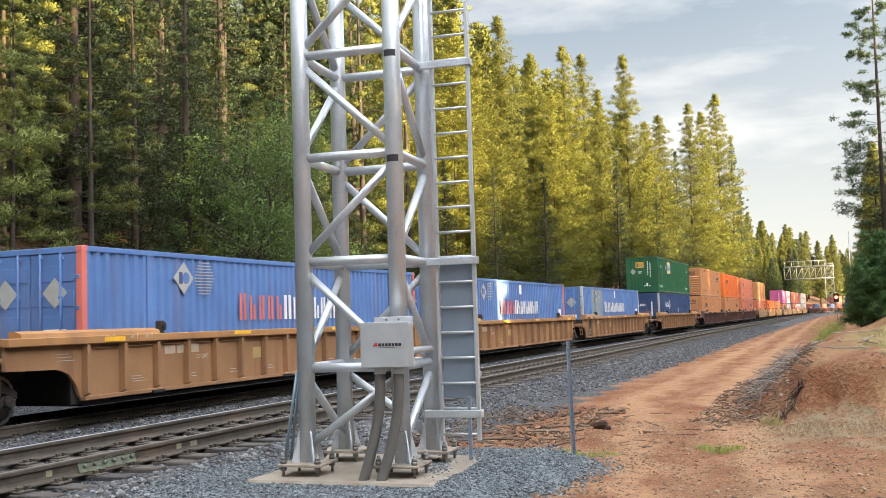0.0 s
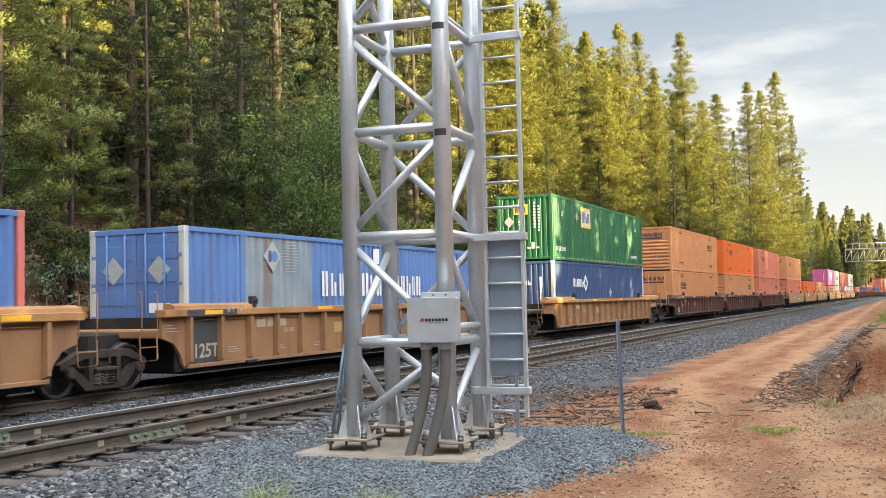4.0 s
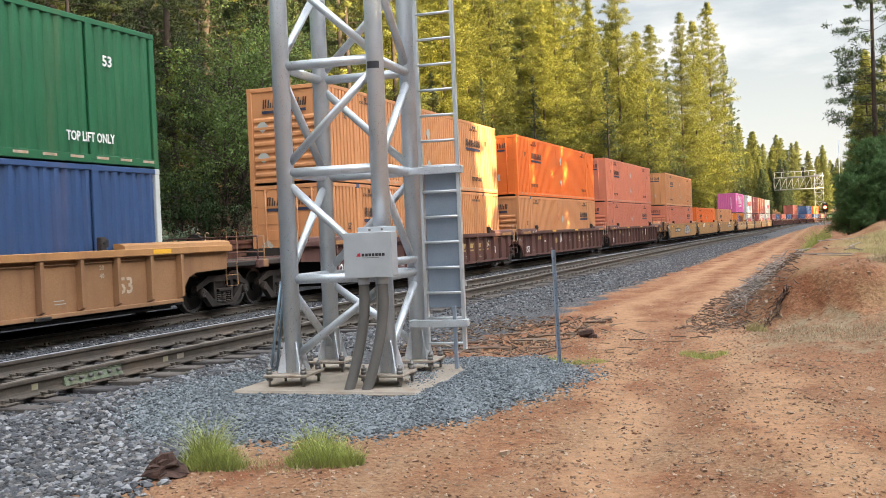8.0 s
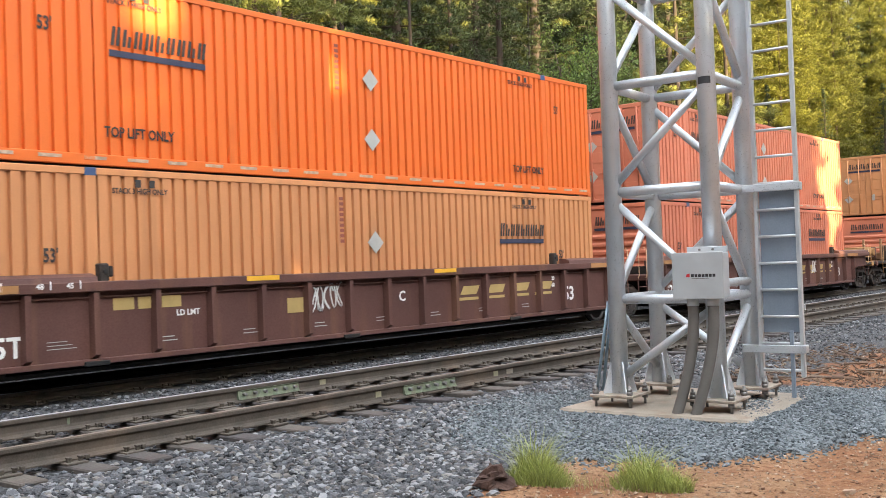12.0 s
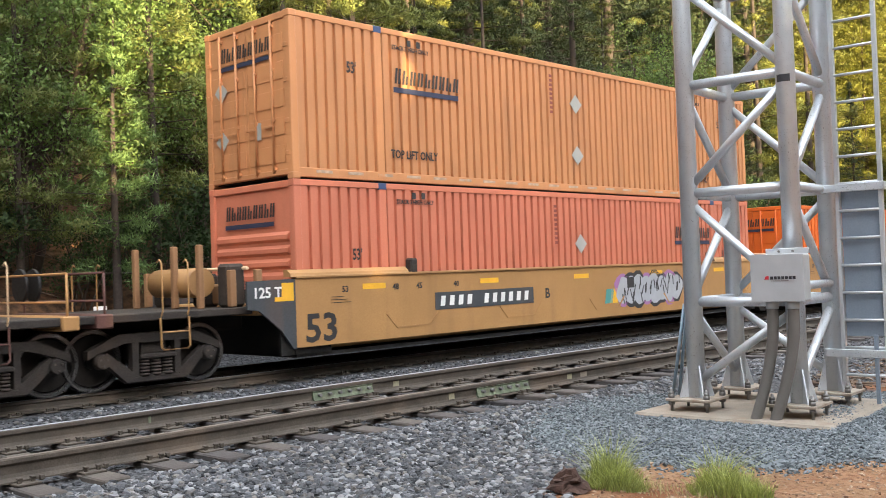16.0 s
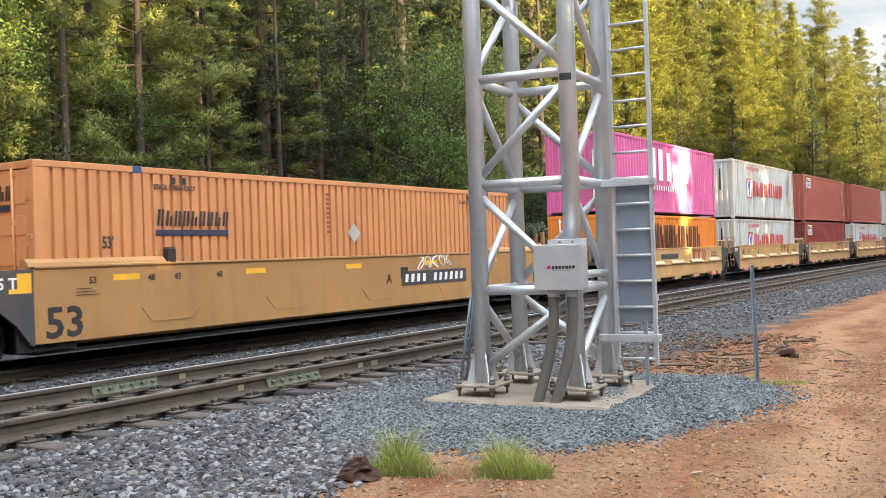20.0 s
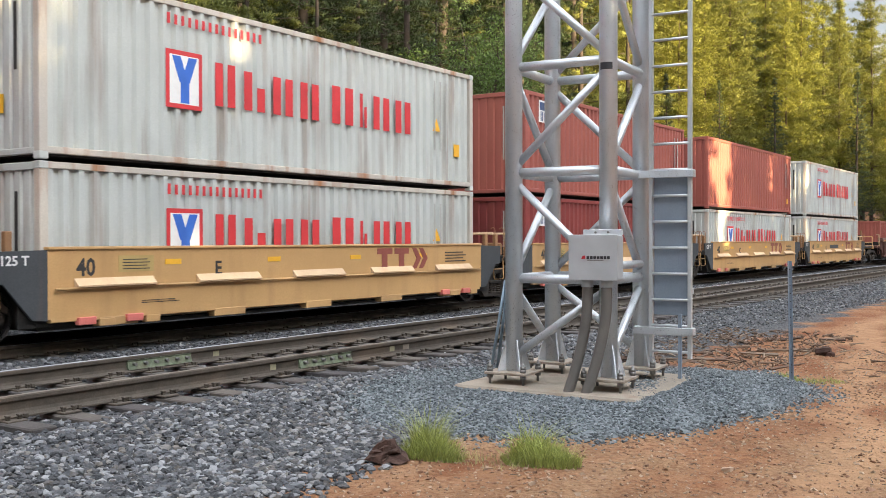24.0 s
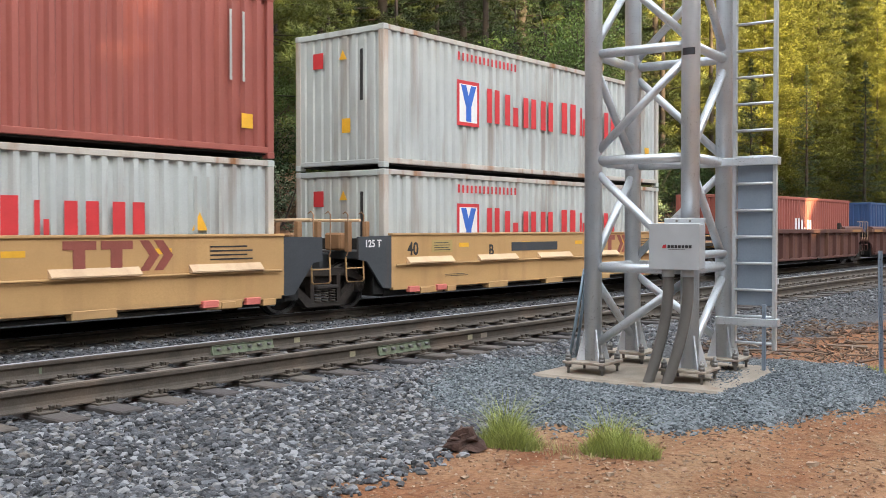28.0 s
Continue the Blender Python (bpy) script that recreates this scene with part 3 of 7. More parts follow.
def stones():
    rg = np.random.RandomState(11)

    def field(n, x0, x1, y0, y1, keep):
        p = np.stack([rg.uniform(x0, x1, n), rg.uniform(y0, y1, n)], -1)
        return p[keep(p[:, 0], p[:, 1])]

    def right_of(x, y):
        return x < np.interp(y, EDGE_Y, EDGE_X) + rg.uniform(-.25, .25, len(x))
    sh = field(54000, -7.12, -3.8, 2.6, 15, lambda x, y: right_of(x, y) & ~((x > -6.5) & (y > 8.9) & (y < 13)))
    scatter("ballast_shoulder", "loose grey crushed-rock ballast beside the track", "ballast", sh, (.016, .043), stone_mat, 1, 20)
    sh2 = field(24000, -7.1, -4.8, 15, 105, right_of)
    scatter("ballast_shoulder", "loose grey crushed-rock ballast beside the track", "ballast", sh2, (.018, .042), stone_mat, 2, True)
    mid = field(25000, -13.4, -9.55, 5, 44, lambda x, y: x < 0)
    scatter("ballast_between_tracks", "grey crushed-rock ballast between the two tracks", "ballast", mid, (.016, .042), stone_mat, 3, 20)
    crib = field(10000, -9.6, -7.1, 2.5, 38, lambda x, y: (np.abs(x - NEAR_X - .753) > .1) & (np.abs(x - NEAR_X + .753) > .1))
    scatter("ballast_in_cribs", "grey ballast stones between the wooden ties", "ballast", crib, (.015, .038), stone_mat, 4, 20, lift=.3)
    gr = field(44000, -7.0, -2.2, 6.4, 13.2, lambda x, y: (((x + 4.7) / 2.15) ** 2 + ((y - 9.8 - (x + 4.7) * .35) / 2.75) ** 2 < 1 + rg.normal(scale=.16, size=len(x))))
    scatter("fine_gravel", "blue-grey fine crushed gravel round the tower base", "gravel", gr, (.012, .026), gravel_mat, 5, True, base=gravel_z(gr[:, 0], gr[:, 1]))
    pb = field(26000, -4.6, 3.2, 4.0, 16, lambda x, y: x > np.interp(y, EDGE_Y, EDGE_X) + .2)
    scatter("road_pebbles", "small pale stones lying on the dirt road", "pebbles", pb, (.005, .020), pebble_mat, 6, True, lift=.15)
    pb = field(420, -4.4, 4, 4.4, 22, lambda x, y: x > np.interp(y, EDGE_Y, EDGE_X) + .3)
    scatter("road_stones", "scattered pale stones on the dirt road", "stones", pb, (.012, .036), pebble_mat, 7, squash=.55, lift=.1)
    bank = field(500, -2.2, 1.5, 15, 30, lambda x, y: np.abs(x - np.interp(y, TOE_Y, TOE_X)) < .8)
    scatter("bank_stones", "loose stones at the foot of the dirt bank", "stones", bank, (.02, .07), pebble_mat, 8, lift=.2)


def gravel_z(x, y):
    r = ((x + 4.7) / 2.15) ** 2 + ((y - 9.8 - (x + 4.7) * .35) / 2.75) ** 2
    return ground_z(x, y) + .13 * np.clip(1.05 - r, 0, .75)


def gravel_bed():
    n, rings = 48, 12
    vs, fs = [], []
    for i in range(rings + 1):
        r = i / rings
        for k in range(n):
            a = 2 * math.pi * k / n
            x = -4.7 + 2.15 * r * math.cos(a)
            y = 9.8 + (x + 4.7) * .35 + 2.75 * r * math.sin(a)
            z = float(gravel_z(np.array(x), np.array(y))) - (.05 if i == rings else 0)
            vs.append((x, y, z))
    for i in range(rings):
        for k in range(n):
            fs.append((i * n + k, i * n + (k + 1) % n, (i + 1) * n + (k + 1) % n, (i + 1) * n + k))
    me = bare("gravel_bed", vs, fs, [gravel_mat], True)
    tagged(new("gravel_bed", me), "low mound of blue-grey gravel round the tower", "gravel", kind="structure")


# ---------- signal tower ----------
TX, TY, TYAW, TZ = -4.99, 10.13, 4.85, 0.15
SIDE, LEG_R = 1.10, 0.096
RINGS = [1.02, 2.19, 3.355, 4.52, 5.685, 6.85, 8.015]      # above the base plates


def tower():
    root = thing("signal_tower", "silver galvanised four-legged lattice signal tower on a concrete pad", "signal tower", at=pose(TX, TY, TZ, 0, 0, TYAW))
    h = SIDE / 2
    P = {"A": (-h, -h), "B": (h, -h), "C": (h, h), "D": (-h, h)}
    top = 8.5
    for n, (x, y) in P.items():
        leg = part("leg", Geo().tube((x, y, 0), (x, y, top), LEG_R, seg=24), galvanised, root, "round galvanised tube leg")
        sx, sy = (1 if x > 0 else -1), (1 if y > 0 else -1)
        plate = part("base_plate", Geo().box(x - .25, x + .25, y - .25, y + .25, -.03, 0, c=.006), stained_plate, leg)
        for k in range(4):
            a = math.pi / 4 + k * math.pi / 2
            g = Geo()
            d0, d1 = LEG_R * .9, .19
            c, s = math.cos(a), math.sin(a)
            nx, ny = -s * .008, c * .008
            pr = [(d0, 0), (d1, 0), (d1, .02), (d0 + .012, .34), (d0, .34)]
            vs = [(x + c * r + e * nx, y + s * r + e * ny, z) for e in (-1, 1) for r, z in pr]
            g.add(vs, [(0, 1, 2, 3, 4), (9, 8, 7, 6, 5)] + [(i, (i + 1) % 5, 5 + (i + 1) % 5, 5 + i) for i in range(5)])
            part("gusset", g, galvanised, leg)
        for bx in (-.2, .2):
            for by in (-.2, .2):
                g = Geo().tube((x + bx, y + by, -.16), (x + bx, y + by, .1), .016, seg=8)
                g.tube((x + bx, y + by, .0), (x + bx, y + by, .04), .034, seg=6).tube((x + bx, y + by, .04), (x + bx, y + by, .07), .03, seg=6)
                g.tube((x + bx, y + by, -.07), (x + bx, y + by, -.03), .034, seg=6)
                part("anchor_bolt", g, bolt_steel, leg)
    faces = (("A", "B", 0), ("B", "C", 1), ("D", "C", 1), ("A", "D", 0))
    for i, z in enumerate(RINGS):
        for a, b, _ in faces:
            pa, pb = P[a], P[b]
            part("ring_tube", Geo().tube((*pa, z), (*pb, z), .052, seg=14), galvanised, root)
    levels = [0.10] + RINGS
    for i in range(len(levels) - 1):
        z0, z1 = levels[i] + (.05 if i else .05), levels[i + 1] - .09
        for fi, (a, b, _) in enumerate(faces):
            up = (i % 2 == 0)                      # rises from a to b
            if fi in (2, 3):
                up = not up
            pa, pb = P[a], P[b]
            q, w = ((*pa, z0), (*pb, z1)) if up else ((*pa, z1), (*pb, z0))
            part("diagonal_tube", Geo().tube(q, w, .045, seg=12), galvanised, root)
    for z in (2.335, 3.495):                       # black tape on the leg beside the box
        x, y = P["B"]
        g = Geo()
        arc = [math.radians(a) for a in range(-128, -32, 12)]
        vs = [(x + (LEG_R + .002) * math.cos(a), y + (LEG_R + .002) * math.sin(a), zz) for zz in (z + .9, z + .975) for a in arc]
        g.add(vs, [(k, k + 1, len(arc) + k + 1, len(arc) + k) for k in range(len(arc) - 1)], True)
        part("dark_band", g, black_band, root, "black tape label on the leg")
    # thin strut leaning on the first leg
    x, y = P["A"]
    g = Geo()
    g.tube((x - .30, y + .02, -.05), (x - .115, y + .02, 1.0), .018, seg=8).tube((x - .26, y + .1, -.05), (x - .11, y + .08, 1.0), .018, seg=8)
    part("side_strut", g, blue_steel, root, "slim blue-grey steel strut")

    # ladder
    lx0, lx1, ly = .72, 1.16, .40
    lad = part("ladder", Geo().box(lx0 - .02, lx0 + .02, ly - .035, ly + .035, .12, top, c=.004).box(lx1 - .02, lx1 + .02, ly - .035, ly + .035, .12, top, c=.004), alu, root, "aluminium access ladder")
    z = .19
    while z < top:
        part("rung", Geo().tube((lx0, ly - .02, z), (lx1, ly - .02, z), .016, seg=8), alu, lad)
        z += .2915
    part("climb_guard", Geo().box(lx0 + .025, lx1 - .02, ly + .02, ly + .035, .60, 2.16, c=.003), guard_grey, lad, "grey sheet-metal anti-climb panel")
    for z in (.42, 2.18, 4.51, 6.85):
        g = Geo().box(h, lx1 + .05, ly - .075, ly - .035, z - .04, z + .045, c=.006).box(lx1 - .02, lx1 + .05, ly - .075, ly + .05, z - .04, z + .045, c=.005)
        g.box(h - .03, h + .03, ly - .05, h, z - .04, z + .045, c=.005)
        part("ladder_bracket", g, galvanised, lad)
    g = Geo().box(lx0 + .32, lx0 + .36, ly - .06, ly - .02, -.1, .62, c=.004)
    part("ladder_prop", g, guard_grey, lad)
    part("cross_plate", Geo().box(lx0 - .05, lx1 + .03, ly + .04, ly + .06, .84, .90, c=.003), galvanised, lad)

    # junction box on the second leg
    bx, by = P["B"]
    cx, w, d, up = bx - .045, .52, .19, .065
    y0 = by - LEG_R - .05 - d
    box_ob = part("junction_box", Geo().box(cx - w / 2, cx + w / 2, y0, y0 + d, .97 + up, 1.43 + up, c=.012), alu, root, "brushed aluminium junction box with a red and black mark")
    part("box_lid", Geo().box(cx - w / 2 - .006, cx + w / 2 + .006, y0 - .014, y0 - .001, .965 + up, 1.435 + up, c=.005), alu, box_ob)
    part("mounting_tab", Geo().box(cx - w / 2 + .09, cx + w / 2 + .0, y0 + d - .03, y0 + d - .005, 1.43 + up, 1.49 + up, c=.004), alu, box_ob)
    for k in (-.08, .06):
        part("tab_bolt", Geo().tube((cx + k + .05, y0 + d - .05, 1.46 + up), (cx + k + .05, y0 + d, 1.46 + up), .012, seg=8), bolt_steel, box_ob)
    part("mounting_bar", Geo().box(cx - .15, bx + .06, y0 + d - .005, by - LEG_R + .05, 1.34 + up, 1.40 + up, c=.004), galvanised, box_ob)
    part("side_tube", Geo().tube((bx + .02, by, 1.17), (bx + .02, h, 1.17), .045, seg=12), galvanised, root)
    for i in range(7):                              # brand mark as plain shapes
        g = Geo().box(cx - .065 + i * .037, cx - .036 + i * .037, y0 - .0175, y0 - .015, 1.185 + up, 1.215 + up)
        part("brand_block", g, black_band, box_ob)
    part("brand_emblem", Geo().prism([(cx - .125, 1.185 + up), (cx - .08, 1.185 + up), (cx - .08, 1.222 + up), (cx - .11, 1.216 + up)], 1, y0 - .0175, y0 - .015), red_paint, box_ob, "small red emblem")
    part("brand_line", Geo().box(cx - .06, cx + .12, y0 - .017, y0 - .015, 1.168 + up, 1.173 + up), bolt_steel, box_ob)
    for k, (ox, bend) in enumerate(((-.10, -.16), (.11, -.17))):
        px = cx + ox
        part("conduit_coupling", Geo().tube((px, y0 + .1, .89 + up), (px, y0 + .1, .972 + up), .062, seg=16), alu, box_ob)
        pts = [(px, y0 + .1, .92 + up), (px, y0 + .1, .78)]
        for q in range(1, 11):
            u = q / 10
            pts.append((px + bend * 1.35 * u ** 1.5, y0 + .1 - .13 * u * u, .78 - 1.06 * u))
        part("conduit", Geo().bent(pts, .056, 16), conduit_grey, box_ob, "dark grey plastic conduit")
    return root


red_paint = material("red_enamel", (0.55, 0.03, 0.04), 0.5)


def pad():
    g = Geo().box(-1.06, 1.06, -1.08, 1.02, -.35, 0, c=.025)
    tagged(part("concrete_pad", g, concrete, None, at=pose(-4.96, 10.15, .015, 0, 0, 2.0)), "stained square concrete foundation pad under the tower", "concrete pad")


def marker_post():
    root = thing("marker_post", "weathered galvanised U-channel marker post in the gravel", "post", at=pose(-3.15, 12.1, -.12, 1.0, -.9, 15))
    g = Geo()
    g.prism([(-.026, .0), (-.02, .0), (-.012, .022), (.012, .022), (.02, 0), (.026, 0), (.026, .004), (.022, .004), (.014, .026), (-.014, .026), (-.022, .004), (-.026, .004)], 2, -.3, 1.46)
    ob = part("channel", g, guard_grey, root, "grey U-channel steel")
    for k in range(14):
        z = .12 + k * .095
        part("hole", Geo().tube((0, .018, z), (0, .0285, z), .006, seg=6), black_band, ob)


gravel_bed()
stones()
tower()
pad()
marker_post()
joint_bar(near_track, .753, 8.79, 1)
joint_bar(near_track, -.753, 7.62, 1)
weld_mark(near_track, .753, 7.93, .09, weld_paint)
weld_mark(near_track, .753, 10.1, .1, weld_paint)
weld_mark(near_track, .753, 10.4, .14, concrete)
weld_mark(near_track, -.753, 8.5, .1, weld_paint)
weld_mark(near_track, -.753, 5.09, .03, joint_green)


# ---------- train ----------
SPEED = 9.75                                    # metres a second towards -y
CW = 1.285                                      # half a container's width
ON_SIDE = Matrix(((0, 0, 1, 0), (1, 0, 0, 0), (0, 1, 0, 0), (0, 0, 0, 1)))      # writing on the side that faces +x
ON_END = Matrix(((1, 0, 0, 0), (0, 0, -1, 0), (0, 1, 0, 0), (0, 0, 0, 1)))      # writing on the end that faces -y
MOVING = []


def paint(name, rgb, fade=.1, rust=.3, rough=.5):
    return material(name, rgb, rough, 0, fade, 0.9, 45, .06, stain=(.19, .095, .05), stain_amount=rust, stain_scale=2.6, streak=True, coords="Object", random=.07, spec=.4)


C_BLUE = paint("blue_container_paint", (0.105, 0.205, 0.44), .14, .3)
C_WORN = paint("worn_grey_blue_paint", (0.27, 0.33, 0.36), .2, .95)
C_NAVY = paint("navy_container_paint", (0.035, 0.075, 0.175), .1, .15)
C_GREEN = paint("green_container_paint", (0.017, 0.115, 0.047), .1, .12)
C_ORANGE = paint("pale_orange_paint", (0.56, 0.25, 0.105), .07, .25)
C_BRIGHT = paint("bright_orange_paint", (0.70, 0.15, 0.025), .05, .08)
C_CORAL = paint("faded_coral_paint", (0.58, 0.19, 0.11), .09, .12)
C_PINK = paint("magenta_paint", (0.55, 0.12, 0.29), .05, .05)
C_HL = paint("line_orange_paint", (0.68, 0.22, 0.035), .06, .15)
C_WHITE = paint("dirty_white_paint", (0.50, 0.525, 0.495), .10, .5)
C_RED = paint("oxide_red_paint", (0.325, 0.095, 0.073), .10, .12)
C_MAROON = paint("maroon_red_paint", (0.225, 0.046, 0.042), .1, .15)
C_SALMON = paint("salmon_post_paint", (0.62, 0.17, 0.14), .1, .2)
CAR_TAN = paint("brown_tan_car_paint", (0.30, 0.158, 0.074), .2, .8, .65)
CAR_MAROON = paint("maroon_car_paint", (0.108, 0.047, 0.037), .2, .55, .65)
CAR_YELLOW = paint("tan_yellow_car_paint", (0.49, 0.295, 0.125), .10, .25, .6)
CAR_PALE = paint("pale_worn_step_paint", (0.60, 0.42, 0.25), .12, .3, .65)
CAR_MUSTARD = paint("brown_mustard_car_paint", (0.40, 0.215, 0.08), .12, .3, .6)
CAR_SILL = paint("ochre_sill_paint", (0.37, 0.185, 0.07), .18, .5, .65)
CAR_GREY = paint("dark_grey_end_paint", (0.055, 0.06, 0.065), .15, .2, .6)
M_BLACK = material("black_marking", (0.03, 0.028, 0.028), .6)
M_FAINT = material("faded_marking", (0.46, 0.36, 0.26), .65, 0, .2, 6, 60, .05)
M_NAVY = material("navy_marking", (0.03, 0.035, 0.07), .6)
M_RED = material("red_marking", (0.60, 0.04, 0.045), .55)
M_BLUE = material("blue_marking", (0.04, 0.14, 0.52), .55)
M_YEL = material("yellow_marking", (0.80, 0.42, 0.03), .55)
M_ORG = material("orange_marking", (0.78, 0.13, 0.05), .55)
M_GREY = material("pale_grey_placard", (0.40, 0.40, 0.37), .5)
M_WORN = material("worn_reflective_tape", (0.50, 0.37, 0.27), .6, 0, .3, 9, 60, .05, stain=(.5, .22, .1), stain_amount=.8, stain_scale=7)
M_GOLD = material("faded_gold_marking", (0.45, 0.32, 0.12), .65)
M_BROWN = material("brown_red_marking", (0.26, 0.07, 0.05), .6)
M_PURPLE = material("purple_spray_paint", (0.36, 0.16, 0.34), .6)
M_TEAL = material("teal_spray_paint", (0.08, 0.28, 0.25), .6)
M_SILVER = material("silver_spray_paint", (0.40, 0.41, 0.43), .5)
M_DARKRED = material("reflector_red", (0.45, 0.03, 0.03), .4)


def corrugated(g, half, z0, z1, x, inward, pitch, wide, depth, steep=.6, start=None):
    """A corrugated wall in a y-z plane at x, drawn along y from -half, or from a start, to half."""
    y, pts = -half if start is None else start, []
    sl = depth * steep
    flat_out = pitch * wide - sl
    flat_in = pitch * (1 - wide) - sl
    while y < half - .01:
        pts += [(x, y), (x, min(half, y + flat_out)), (x + inward * depth, min(half, y + flat_out + sl)), (x + inward * depth, min(half, y + flat_out + sl + flat_in))]
        y += pitch
    pts.append((x, half))
    n = len(pts)
    vs = [(px, py, z) for z in (z0, z1) for px, py in pts]
    g.add(vs, [(k, k + 1, n + k + 1, n + k) for k in range(n - 1)])


def write(parent, s, size, y, z, mat, x=CW + .004, end=False, squeeze=1.0, label=""):
    m = Matrix.Translation((y, x, z)) @ ON_END if end else Matrix.Translation((x, y, z)) @ ON_SIDE
    return part("lettering", text_mesh(s, size, squeeze), mat, parent, label, m)


def mark(parent, name, y0, y1, z0, z1, mat, x=CW + .001, slant=0.0, end=False, label=""):
    """A flat painted shape on the side, or on the end where y stands for x and x for the depth."""
    g = Geo()
    pr = [(y0, z0), (y1, z0), (y1 + slant, z1), (y0 + slant, z1)]
    if end:
        g.prism(pr, 1, x - .004, x)
    else:
        g.prism(pr, 0, x, x + .004)
    return part(name, g, mat, parent, label)


def blocks(parent, y0, z0, width, height, widths, mat, x=CW + .001, slant=0.0, end=False, label="brand name as plain shapes"):
    """A name drawn as plain letter-sized shapes, one mesh."""
    tot = sum(widths) + .42 * (len(widths) - 1)
    u = width / tot
    y = y0
    for i, w in enumerate(widths):
        hh = height * (1.0 if i else 1.08)
        c = w * u
        g = Geo()
        k = .38 * c if len(widths) < 12 else .6 * c          # two uprights a letter, the second shorter on every third
        for p, top in ((0, hh), (c - k, hh * (.62 if i % 3 == 1 else 1)))[:1 if k > .5 * c else 2]:
            pr = [(y + p + e + slant * q / hh, z0 + q) for e, q in ((0, 0), (k, 0), (k, top), (0, top))]
            if end:
                g.prism(pr, 1, x - .004, x)
            else:
                g.prism(pr, 0, x, x + .004)
        part("brand_block", g, mat, parent, label if i == 0 else "")
        y += (w + .42) * u


def diamond(parent, y, z, r, mat=None, end=False, x=CW + .001):
    g = Geo()
    pr = [(y - r, z), (y, z - r), (y + r, z), (y, z + r)]
    if end:
        g.prism(pr, 1, x - .006, x)
    else:
        g.prism(pr, 0, x, x + .008)
    return part("placard_holder", g, mat or M_GREY, parent, "pale diamond placard holder")


